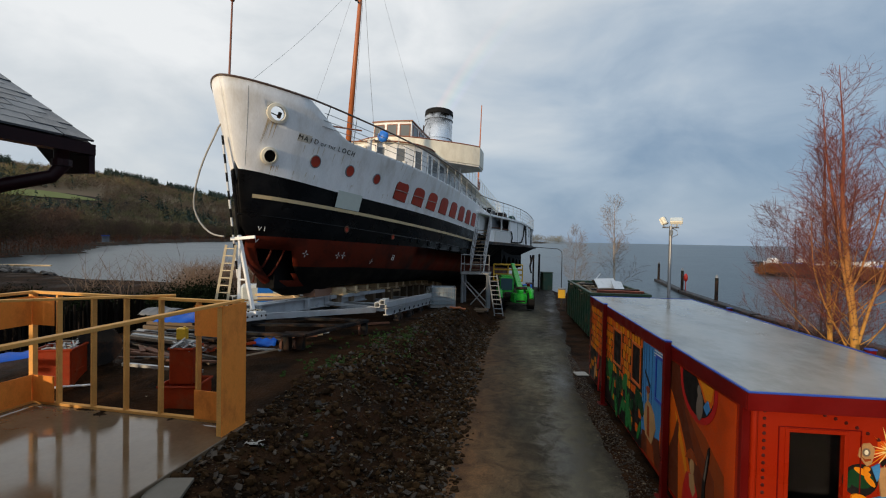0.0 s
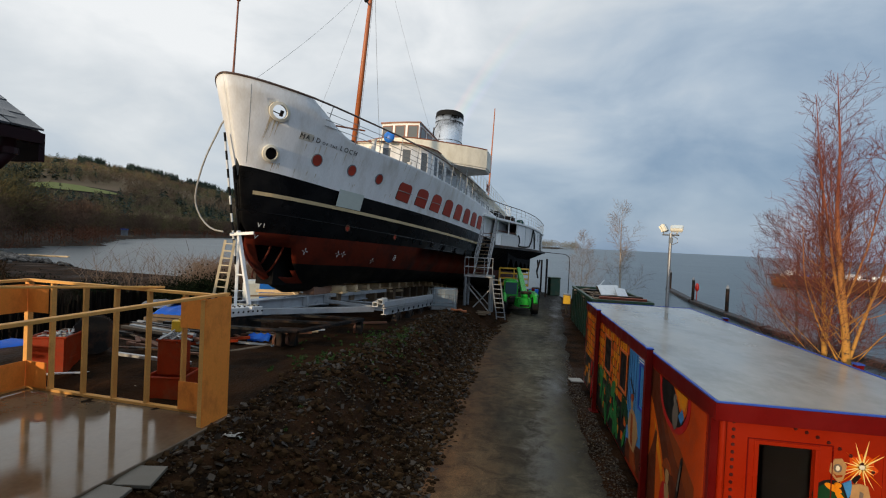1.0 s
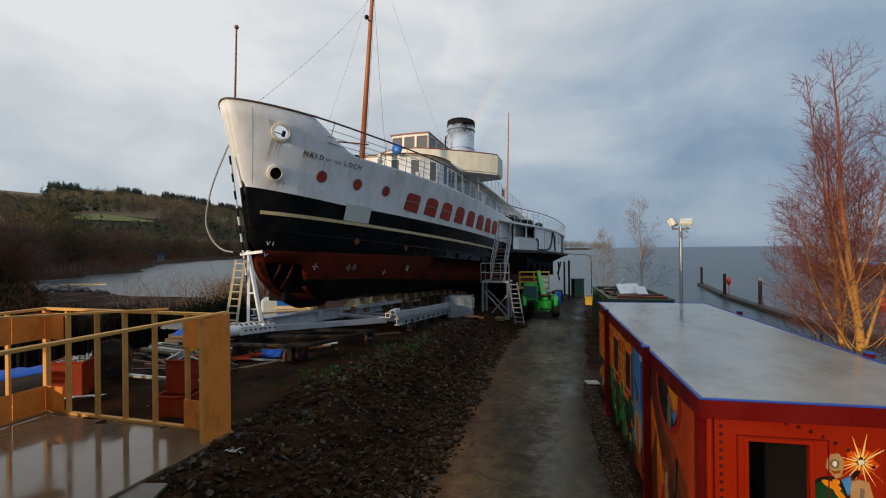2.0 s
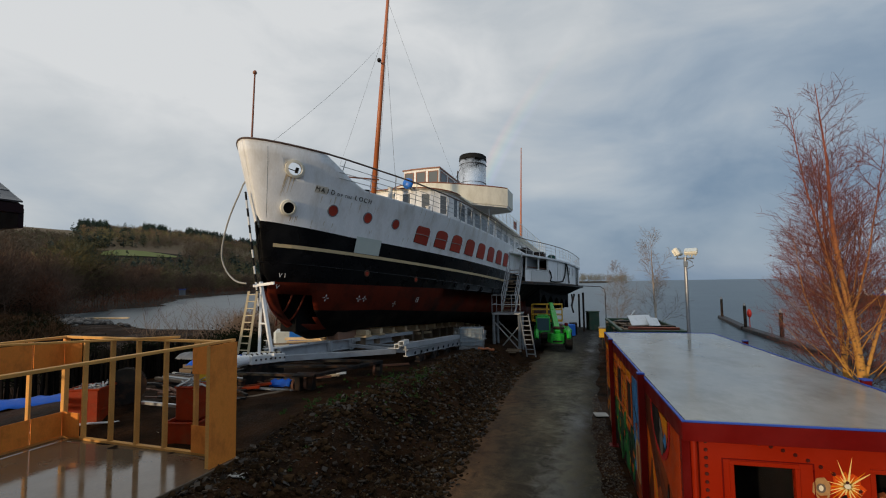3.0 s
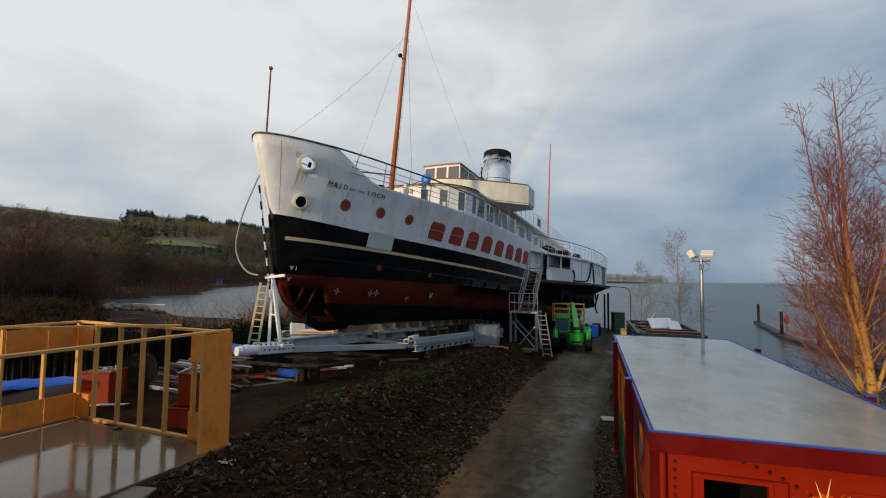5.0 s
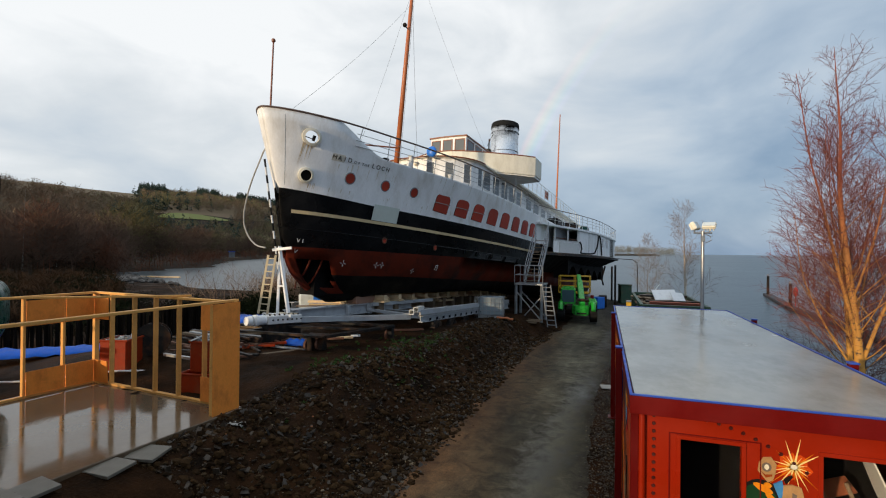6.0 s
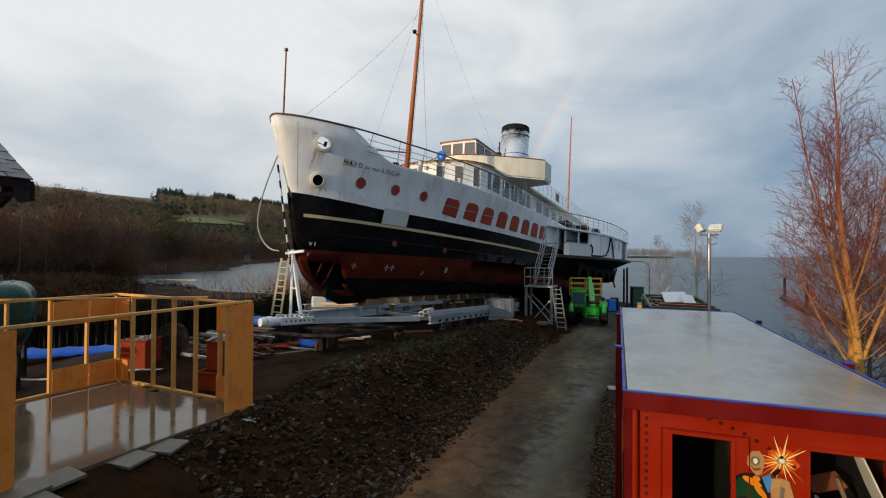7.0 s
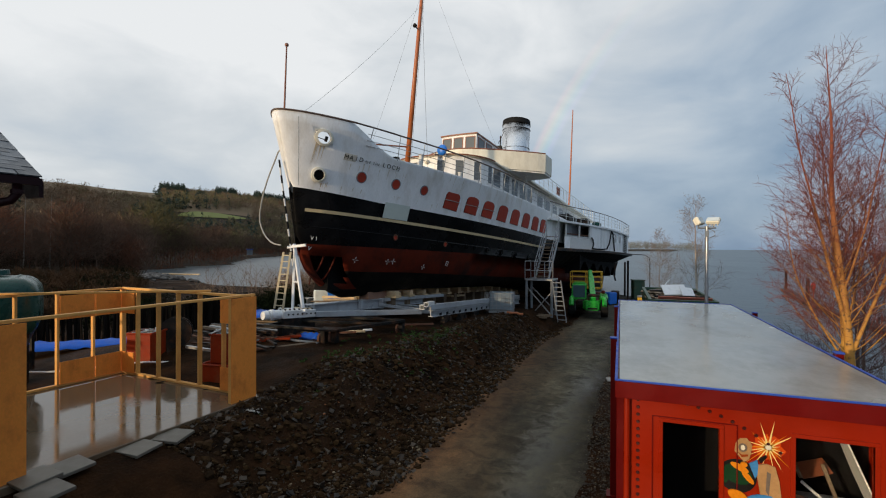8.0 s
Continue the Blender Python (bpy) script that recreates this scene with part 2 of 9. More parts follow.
M["rope"] = mat("grey_rope", (0.34, 0.33, 0.30), 0.85, var=0.2, bump=0.2, fine=90)
M["wire"] = mat("rigging_wire", (0.10, 0.10, 0.10), 0.6, 0.3, var=0.1, bump=0.0)
M["stone"] = mat("grey_rubble_stone", (0.050, 0.032, 0.016), 0.65, spec=0.08, island=0.65, var=0.35, scale=9, bump=0.3)
M["shard"] = mat("wet_slaty_shards", (0.036, 0.0255, 0.0165), 0.42, spec=0.28, island=0.7, var=0.3, scale=9, bump=0.15)
M["darkstone"] = mat("dark_wet_river_stone", (0.022, 0.020, 0.018), 0.5, spec=0.35, island=0.6, var=0.35, scale=4, bump=0.2)
M["skipred"] = mat("faded_red_paint", (0.34, 0.10, 0.06), 0.6, var=0.2, bump=0.08)


def glass(name, tint, rough=0.05):
    m = bpy.data.materials.new(name); m.use_nodes = True
    b = m.node_tree.nodes["Principled BSDF"]
    b.inputs["Base Color"].default_value = (*tint, 1); b.inputs["Roughness"].default_value = rough
    b.inputs["Transmission Weight"].default_value = 0.0; b.inputs["Specular IOR Level"].default_value = 0.16
    return m


def clear_glass():
    m = bpy.data.materials.new("clear_glass"); m.use_nodes = True
    b = m.node_tree.nodes["Principled BSDF"]
    b.inputs["Transmission Weight"].default_value = 1.0; b.inputs["Roughness"].default_value = 0.0; b.inputs["IOR"].default_value = 1.1
    return m


M["clear"] = clear_glass()
M["glass"] = glass("dark_window_glass", (0.005, 0.006, 0.007))
# opaque panes, the sky light showing through is painted as grey
M["wheelglass"] = glass("opaque_sky_grey_glass", (0.15, 0.165, 0.175), 0.08)
M["cabglass"] = glass("tinted_cab_glass", (0.05, 0.09, 0.11))


def bark(name, c1, c2, dark, hi):
    """Trunk colour by height: pale bark low down, reddish twigs above."""
    m = bpy.data.materials.new(name); m.use_nodes = True
    nt = m.node_tree; N, L = nt.nodes.new, nt.links.new
    b = nt.nodes["Principled BSDF"]; b.inputs["Roughness"].default_value = 0.75
    tc = N("ShaderNodeTexCoord"); mp = N("ShaderNodeMapping"); mp.inputs["Scale"].default_value = (7, 7, 9)
    L(tc.outputs["Object"], mp.inputs[0])
    n = N("ShaderNodeTexNoise"); n.inputs["Scale"].default_value = 2.0; n.inputs["Detail"].default_value = 6; L(mp.outputs[0], n.inputs[0])
    r = N("ShaderNodeMapRange"); r.inputs[1].default_value, r.inputs[2].default_value = 0.56, 0.70; L(n.outputs["Fac"], r.inputs[0])
    sp = N("ShaderNodeSeparateXYZ"); L(tc.outputs["Object"], sp.inputs[0])
    hr = N("ShaderNodeMapRange"); hr.inputs[1].default_value, hr.inputs[2].default_value = hi * 0.35, hi * 0.8; L(sp.outputs["Z"], hr.inputs[0])
    m1 = N("ShaderNodeMix"); m1.data_type = "RGBA"; m1.inputs[6].default_value = (*c1, 1); m1.inputs[7].default_value = (*c2, 1); L(hr.outputs[0], m1.inputs[0])
    m2 = N("ShaderNodeMix"); m2.data_type = "RGBA"; m2.inputs[7].default_value = (*dark, 1); L(r.outputs[0], m2.inputs[0]); L(m1.outputs[2], m2.inputs[6])
    L(m2.outputs[2], b.inputs["Base Color"])
    bp = N("ShaderNodeBump"); bp.inputs["Strength"].default_value = 0.3; bp.inputs["Distance"].default_value = 0.02
    L(n.outputs["Fac"], bp.inputs["Height"]); L(bp.outputs[0], b.inputs["Normal"])
    return m


M["birch"] = bark("birch_bark", (0.50, 0.25, 0.042), (0.28, 0.070, 0.034), (0.06, 0.038, 0.025), 7.0)
M["birchtwig"] = mat("red_brown_birch_twigs", (0.15, 0.042, 0.030), 0.7, spec=0.2, var=0.3, bump=0.0)
M["palebark"] = bark("pale_birch_bark", (0.52, 0.46, 0.38), (0.32, 0.25, 0.20), (0.10, 0.08, 0.07), 6.0)
M["alderbark"] = bark("alder_bark", (0.11, 0.085, 0.065), (0.09, 0.055, 0.045), (0.05, 0.04, 0.03), 6.0)
M["greytwig"] = mat("grey_brown_twigs", (0.20, 0.165, 0.145), 0.8, var=0.3, bump=0.0)
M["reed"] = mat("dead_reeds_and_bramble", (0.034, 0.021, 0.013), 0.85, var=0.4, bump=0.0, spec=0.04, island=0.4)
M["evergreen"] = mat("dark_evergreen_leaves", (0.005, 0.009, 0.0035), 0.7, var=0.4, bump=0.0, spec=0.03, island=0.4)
# greyed green, with the ridge's haze painted in
M["conifer"] = mat("hazed_far_conifers", (0.055, 0.080, 0.062), 0.9, var=0.4, scale=0.05, fine=0.35, bump=0.0, spec=0.1, island=0.14)
M["farwood"] = mat("far_bare_woodland", (0.100, 0.064, 0.046), 0.9, var=0.5, scale=0.06, fine=0.6, bump=0.0, spec=0.03, island=0.14)
M["farolive"] = mat("far_mossy_woodland", (0.110, 0.092, 0.042), 0.9, var=0.45, scale=0.06, fine=0.6, bump=0.0, spec=0.03, island=0.14)
M["rustscrub"] = mat("red_brown_scrub", (0.15, 0.064, 0.038), 0.9, var=0.4, scale=0.3, fine=3, bump=0.0, spec=0.03, island=0.14)
# hillside woods, paler than the bank's: distance haze is painted into the colours
M["hillbrown"] = mat("hazed_bare_woodland", (0.19, 0.135, 0.085), 0.9, var=0.45, scale=0.03, fine=0.4, bump=0.0, spec=0.1, island=0.14)
M["hillolive"] = mat("hazed_mossy_woodland", (0.19, 0.165, 0.08), 0.9, var=0.4, scale=0.03, fine=0.4, bump=0.0, spec=0.1, island=0.14)
M["hillrust"] = mat("hazed_rusty_woodland", (0.23, 0.14, 0.082), 0.9, var=0.4, scale=0.03, fine=0.4, bump=0.0, spec=0.1, island=0.14)
M["bramble"] = mat("pale_bare_bramble", (0.19, 0.135, 0.10), 0.85, var=0.35, scale=0.8, fine=5, bump=0.0, spec=0.15, island=0.25)
M["clod"] = mat("dark_earth_clods", (0.033, 0.0180, 0.0075), 0.75, spec=0.05, var=0.4, scale=20, bump=0.2, island=0.65)
# pale grey stands in for the haze over the far shore
M["farhaze"] = mat("far_trees_painted_haze", (0.17, 0.18, 0.165), 0.9, var=0.25, scale=0.05, fine=1, bump=0.0)
M["palestone"] = mat("pale_chippings", (0.16, 0.12, 0.07), 0.7, island=0.5, var=0.3, bump=0.2)
M["brickbit"] = mat("orange_brick_crumb", (0.30, 0.11, 0.04), 0.8, var=0.3, bump=0.2)
M["leaf"] = mat("green_weeds", (0.035, 0.070, 0.012), 0.7, spec=0.2, island=0.4, var=0.35, bump=0.0)


def water_mat():
    m = bpy.data.materials.new("loch_water"); m.use_nodes = True
    nt = m.node_tree; N, L = nt.nodes.new, nt.links.new
    b = nt.nodes["Principled BSDF"]
    b.inputs["Base Color"].default_value = (0.025, 0.048, 0.062, 1); b.inputs["Roughness"].default_value = 0.12
    b.inputs["IOR"].default_value = 1.33
    tc = N("ShaderNodeTexCoord"); mp = N("ShaderNodeMapping"); mp.inputs["Scale"].default_value = (0.6, 1.4, 1)
    L(tc.outputs["Object"], mp.inputs[0])
    n = N("ShaderNodeTexNoise"); n.inputs["Scale"].default_value = 1.2; n.inputs["Detail"].default_value = 4; L(mp.outputs[0], n.inputs[0])
    n2 = N("ShaderNodeTexNoise"); n2.inputs["Scale"].default_value = 0.04; n2.inputs["Detail"].default_value = 3; L(tc.outputs["Object"], n2.inputs[0])
    r = N("ShaderNodeMapRange"); r.inputs[3].default_value, r.inputs[4].default_value = 0.26, 0.34; L(n2.outputs["Fac"], r.inputs[0]); L(r.outputs[0], b.inputs["Roughness"])
    bp = N("ShaderNodeBump"); bp.inputs["Strength"].default_value = 0.5; bp.inputs["Distance"].default_value = 0.15
    L(n.outputs["Fac"], bp.inputs["Height"]); L(bp.outputs[0], b.inputs["Normal"])
    return m


M["water"] = water_mat()
M["redbuoy"] = mat("red_buoy", (0.62, 0.03, 0.015), 0.45, var=0.1, bump=0.02)


def ground_mat(name, c1, c2, c3, wet, scale=0.9, bump=0.9, field=False, grass=0.0, spec=0.5):
    """Soil or gravel: patches of two earths, small stones, damp places, moss."""
    m = bpy.data.materials.new(name); m.use_nodes = True
    nt = m.node_tree; N, L = nt.nodes.new, nt.links.new
    b = nt.nodes["Principled BSDF"]
    tc = N("ShaderNodeTexCoord")
    n1 = N("ShaderNodeTexNoise"); n1.inputs["Scale"].default_value = scale; n1.inputs["Detail"].default_value = 8; n1.inputs["Roughness"].default_value = 0.62
    n2 = N("ShaderNodeTexNoise"); n2.inputs["Scale"].default_value = 24; n2.inputs["Detail"].default_value = 6
    v = N("ShaderNodeTexVoronoi"); v.inputs["Scale"].default_value = 17
    n4 = N("ShaderNodeTexNoise"); n4.inputs["Scale"].default_value = 0.33; n4.inputs["Detail"].default_value = 5
    for k in (n1, n2, v, n4):
        L(tc.outputs["Object"], k.inputs["Vector"])
    r1 = N("ShaderNodeMapRange"); r1.inputs[1].default_value, r1.inputs[2].default_value = 0.38, 0.62; L(n1.outputs["Fac"], r1.inputs[0])
    m1 = N("ShaderNodeMix"); m1.data_type = "RGBA"; m1.inputs[6].default_value = (*c1, 1); m1.inputs[7].default_value = (*c2, 1); L(r1.outputs[0], m1.inputs[0])
    r2 = N("ShaderNodeMapRange"); r2.inputs[1].default_value, r2.inputs[2].default_value = 0.55, 0.75; r2.inputs[4].default_value = 0.6; L(n2.outputs["Fac"], r2.inputs[0])
    m2 = N("ShaderNodeMix"); m2.data_type = "RGBA"; m2.inputs[7].default_value = (*c3, 1); L(r2.outputs[0], m2.inputs[0]); L(m1.outputs[2], m2.inputs[6])
    col = m2.outputs[2]
    if grass:
        r5 = N("ShaderNodeMapRange"); r5.inputs[1].default_value, r5.inputs[2].default_value = 0.55, 0.66; r5.inputs[4].default_value = grass; L(n4.outputs["Fac"], r5.inputs[0])
        m5 = N("ShaderNodeMix"); m5.data_type = "RGBA"; m5.inputs[7].default_value = (0.035, 0.055, 0.016, 1); L(r5.outputs[0], m5.inputs[0]); L(col, m5.inputs[6]); col = m5.outputs[2]
    L(col, b.inputs["Base Color"])
    r3 = N("ShaderNodeMapRange"); r3.inputs[1].default_value, r3.inputs[2].default_value = 0.48, 0.60
    r3.inputs[3].default_value, r3.inputs[4].default_value = 0.85, 0.85 - wet; L(n4.outputs["Fac"], r3.inputs[0]); L(r3.outputs[0], b.inputs["Roughness"])
    ad = N("ShaderNodeMath"); ad.operation = "MULTIPLY_ADD"; ad.inputs[1].default_value = -0.5; L(v.outputs["Distance"], ad.inputs[0]); L(n2.outputs["Fac"], ad.inputs[2])
    bp = N("ShaderNodeBump"); bp.inputs["Distance"].default_value = 0.03; bp.inputs["Strength"].default_value = bump
    L(ad.outputs[0], bp.inputs["Height"]); L(bp.outputs[0], b.inputs["Normal"])
    b.inputs["Specular IOR Level"].default_value = spec
    return m


M["earth"] = ground_mat("dark_wet_earth", (0.0065, 0.0036, 0.0017), (0.036, 0.0155, 0.0058), (0.050, 0.0270, 0.0118), 0.25, grass=0.0, spec=0.05)
M["alder"] = mat("dark_alder_twigs", (0.10, 0.042, 0.036), 0.8, var=0.3, bump=0.0)
M["patch"] = mat("pale_primer", (0.55, 0.60, 0.54), 0.5, var=0.06, bump=0.02)


def road_mat():
    """Wet track: brown mud at the bank side, grey worn wheel tracks, gravel at the cabin side."""
    m = bpy.data.materials.new("wet_gravel_track"); m.use_nodes = True
    nt = m.node_tree; N, L = nt.nodes.new, nt.links.new
    b = nt.nodes["Principled BSDF"]
    tc = N("ShaderNodeTexCoord"); sp = N("ShaderNodeSeparateXYZ"); L(tc.outputs["Object"], sp.inputs[0])
    big = N("ShaderNodeTexNoise"); big.inputs["Scale"].default_value = 0.55; big.inputs["Detail"].default_value = 7; big.inputs["Roughness"].default_value = 0.6
    mp = N("ShaderNodeMapping"); mp.inputs["Scale"].default_value = (1.0, 0.45, 1); L(tc.outputs["Object"], mp.inputs[0]); L(mp.outputs[0], big.inputs["Vector"])
    small = N("ShaderNodeTexNoise"); small.inputs["Scale"].default_value = 45; small.inputs["Detail"].default_value = 6; L(tc.outputs["Object"], small.inputs["Vector"])
    vor = N("ShaderNodeTexVoronoi"); vor.inputs["Scale"].default_value = 55; L(tc.outputs["Object"], vor.inputs["Vector"])
    wx = N("ShaderNodeMath"); wx.operation = "MULTIPLY_ADD"; wx.inputs[1].default_value = 2.6; L(big.outputs["Fac"], wx.inputs[0]); L(sp.outputs["X"], wx.inputs[2])
    ramp = N("ShaderNodeValToRGB")
    sc = N("ShaderNodeMapRange"); sc.inputs[1].default_value, sc.inputs[2].default_value = -0.2, 4.6; L(wx.outputs[0], sc.inputs[0]); L(sc.outputs[0], ramp.inputs[0])
    el = ramp.color_ramp.elements
    el[0].position, el[0].color = 0.0, (0.020, 0.011, 0.005, 1)
    el[1].position, el[1].color = 1.0, (0.016, 0.0135, 0.009, 1)
    for p, c in ((0.13, (0.115, 0.052, 0.018)), (0.28, (0.085, 0.048, 0.021)), (0.42, (0.058, 0.041, 0.021)), (0.60, (0.098, 0.088, 0.058)), (0.74, (0.070, 0.063, 0.042)), (0.86, (0.030, 0.024, 0.014))):
        q = el.new(p); q.color = (*c, 1)
    hv = N("ShaderNodeHueSaturation"); L(ramp.outputs[0], hv.inputs["Color"])
    vr = N("ShaderNodeMapRange"); vr.inputs[1].default_value, vr.inputs[2].default_value, vr.inputs[3].default_value, vr.inputs[4].default_value = 0.32, 0.68, 0.72, 1.3
    mid = N("ShaderNodeTexNoise"); mid.inputs["Scale"].default_value = 2.6; mid.inputs["Detail"].default_value = 8; mid.inputs["Roughness"].default_value = 0.68; mid.inputs["Distortion"].default_value = 0.6; L(tc.outputs["Object"], mid.inputs["Vector"])
    mv = N("ShaderNodeMapRange"); mv.inputs[1].default_value, mv.inputs[2].default_value, mv.inputs[3].default_value, mv.inputs[4].default_value = 0.34, 0.66, 0.5, 1.5; L(mid.outputs["Fac"], mv.inputs[0])
    vm = N("ShaderNodeMath"); vm.operation = "MULTIPLY"; L(vr.outputs[0], vm.inputs[0]); L(mv.outputs[0], vm.inputs[1])
    L(small.outputs["Fac"], vr.inputs[0]); L(hv.outputs[0], b.inputs["Base Color"])
    pud = N("ShaderNodeTexNoise"); pud.inputs["Scale"].default_value = 0.8; pud.inputs["Detail"].default_value = 4
    mp2 = N("ShaderNodeMapping"); mp2.inputs["Scale"].default_value = (1.0, 0.35, 1); mp2.inputs["Location"].default_value = (3.1, 1.7, 0); L(tc.outputs["Object"], mp2.inputs[0]); L(mp2.outputs[0], pud.inputs["Vector"])
    rr = N("ShaderNodeMapRange"); rr.inputs[1].default_value, rr.inputs[2].default_value, rr.inputs[3].default_value, rr.inputs[4].default_value = 0.42, 0.78, 0.75, 0.10
    L(pud.outputs["Fac"], rr.inputs[0])
    pv = N("ShaderNodeMapRange"); pv.inputs[1].default_value, pv.inputs[2].default_value, pv.inputs[3].default_value, pv.inputs[4].default_value = 0.36, 0.62, 1.35, 0.6
    L(pud.outputs["Fac"], pv.inputs[0])
    pm = N("ShaderNodeMath"); pm.operation = "MULTIPLY"; L(vm.outputs[0], pm.inputs[0]); L(pv.outputs[0], pm.inputs[1]); L(pm.outputs[0], hv.inputs["Value"])
    tx = N("ShaderNodeMath"); tx.operation = "MULTIPLY_ADD"; tx.inputs[1].default_value = -0.092; tx.inputs[2].default_value = -0.62; L(sp.outputs["Y"], tx.inputs[0])
    t2 = N("ShaderNodeMath"); t2.operation = "ADD"; L(tx.outputs[0], t2.inputs[0]); L(sp.outputs["X"], t2.inputs[1])
    t3 = N("ShaderNodeMath"); t3.operation = "MULTIPLY_ADD"; t3.inputs[1].default_value = 1.8; L(mid.outputs["Fac"], t3.inputs[0]); L(t2.outputs[0], t3.inputs[2])
    t4 = N("ShaderNodeMath"); t4.operation = "ABSOLUTE"; t5 = N("ShaderNodeMath"); t5.operation = "SUBTRACT"; t5.inputs[1].default_value = 0.9; L(t3.outputs[0], t5.inputs[0]); L(t5.outputs[0], t4.inputs[0])
    t6 = N("ShaderNodeMapRange"); t6.interpolation_type = "SMOOTHSTEP"; t6.inputs[1].default_value, t6.inputs[2].default_value, t6.inputs[3].default_value, t6.inputs[4].default_value = 0.05, 0.95, 0.10, 1.0
    L(t4.outputs[0], t6.inputs[0])
    dry = N("ShaderNodeMath"); dry.operation = "MULTIPLY_ADD"; dry.inputs[1].default_value = 0.75; L(t6.outputs[0], dry.inputs[0]); L(rr.outputs[0], dry.inputs[2]); dry.use_clamp = True
    L(dry.outputs[0], b.inputs["Roughness"])
    b.inputs["Specular IOR Level"].default_value = 0.4
    ad = N("ShaderNodeMath"); ad.operation = "MULTIPLY_ADD"; ad.inputs[1].default_value = -0.6; L(vor.outputs["Distance"], ad.inputs[0]); L(small.outputs["Fac"], ad.inputs[2])
    st = N("ShaderNodeMapRange"); st.inputs[1].default_value, st.inputs[2].default_value, st.inputs[3].default_value, st.inputs[4].default_value = 0.45, 0.75, 0.6, 0.05
    L(pud.outputs["Fac"], st.inputs[0])
    bp = N("ShaderNodeBump"); bp.inputs["Distance"].default_value = 0.02; L(st.outputs[0], bp.inputs["Strength"])
    L(ad.outputs[0], bp.inputs["Height"]); L(bp.outputs[0], b.inputs["Normal"])
    return m


M["road"] = road_mat()
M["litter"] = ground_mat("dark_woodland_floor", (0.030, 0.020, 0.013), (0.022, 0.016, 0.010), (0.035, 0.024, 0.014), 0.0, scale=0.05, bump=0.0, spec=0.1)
# hill ground lightened too, haze put into its colour
M["hill"] = ground_mat("hazed_grass_and_heath", (0.16, 0.125, 0.075), (0.175, 0.12, 0.075), (0.15, 0.12, 0.07), 0.0, scale=0.012, bump=0.0, spec=0.1)
M["field"] = ground_mat("green_pasture", (0.17, 0.20, 0.06), (0.20, 0.21, 0.075), (0.18, 0.20, 0.07), 0.0, scale=0.05, bump=0.0, spec=0.1)


# ---- mesh helpers ----
def part(name, bm, material, parent=None, label="", smooth=False, matrix=None, bake=None):
    """Links a bmesh as one mesh object under a thing or a part."""
    me = bpy.data.meshes.new(name)
    if not isinstance(bm, bmesh.types.BMesh):
        me.from_pydata(bm[0], [], bm[1])
    else:
        bm.to_mesh(me); bm.free()
    if bake is not None:
        me.transform(bake)
    for k in (material if isinstance(material, (list, tuple)) else [material]):
        me.materials.append(k)
    if smooth:
        for p in me.polygons:
            p.use_smooth = True
    ob = new(name, me)
    if parent is not None:
        ob.parent = parent
    if matrix is not None:
        ob.matrix_basis = matrix
    return tagged(ob, label)


def thing(name, label, category, m=None, group="", kind=""):
    ob = new(name)
    ob.empty_display_size = 0.2
    if m is not None:
        ob.matrix_basis = m
    return tagged(ob, label, category, group, kind)


def box(bm, a, b, bev=0.0):
    """An upright box from corner a to corner b, edges taken off by bev."""
    lo = [min(p, q) for p, q in zip(a, b)]; hi = [max(p, q) for p, q in zip(a, b)]
    r = bmesh.ops.create_cube(bm, size=1.0, matrix=Matrix.LocRotScale([(p + q) / 2 for p, q in zip(lo, hi)], None, [max(q - p, 1e-4) for p, q in zip(lo, hi)]))
    if bev:
        es = list({e for v in r["verts"] for e in v.link_edges})
        bmesh.ops.bevel(bm, geom=es, offset=bev, segments=1, affect="EDGES")
    return bm


def beam(bm, p, q, w, h, up=(0, 0, 1), bev=0.0):
    """A bar of width w and height h from p to q."""
    p, q = Vector(p), Vector(q)
    d = q - p
    y = d.normalized()
    x = y.cross(Vector(up))
    x = x.normalized() if x.length > 1e-4 else y.orthogonal().normalized()
    z = x.cross(y)
    m = Matrix((x, y, z)).transposed().to_4x4()
    m.translation = (p + q) / 2
    r = bmesh.ops.create_cube(bm, size=1.0, matrix=m @ Matrix.Diagonal((w, d.length, h, 1)))
    if bev:
        es = list({e for v in r["verts"] for e in v.link_edges})
        bmesh.ops.bevel(bm, geom=es, offset=bev, segments=1, affect="EDGES")
    return bm


def rod(bm, p, q, r0, r1=None, seg=8):
    p, q = Vector(p), Vector(q)
    d = q - p
    m = d.to_track_quat("Z", "Y").to_matrix().to_4x4()
    m.translation = (p + q) / 2
    bmesh.ops.create_cone(bm, cap_ends=True, segments=seg, radius1=r0, radius2=r0 if r1 is None else r1, depth=d.length, matrix=m)
    return bm


def tube(bm, pts, r, seg=6):
    """A bent tube through the points."""
    pts = [Vector(p) for p in pts]
    rings = []
    for i, p in enumerate(pts):
        d = (pts[min(i + 1, len(pts) - 1)] - pts[max(i - 1, 0)]).normalized()
        a = d.cross(Vector((0.13, 0.21, 0.97)))
        a = a.normalized() if a.length > 1e-3 else d.orthogonal().normalized()
        b = d.cross(a)
        rings.append([bm.verts.new(p + r * (math.cos(2 * math.pi * k / seg) * a + math.sin(2 * math.pi * k / seg) * b)) for k in range(seg)])
    for i in range(len(rings) - 1):
        for k in range(seg):
            bm.faces.new((rings[i][k], rings[i][(k + 1) % seg], rings[i + 1][(k + 1) % seg], rings[i + 1][k]))
    bm.faces.new(rings[0]); bm.faces.new(rings[-1][::-1])
    return bm


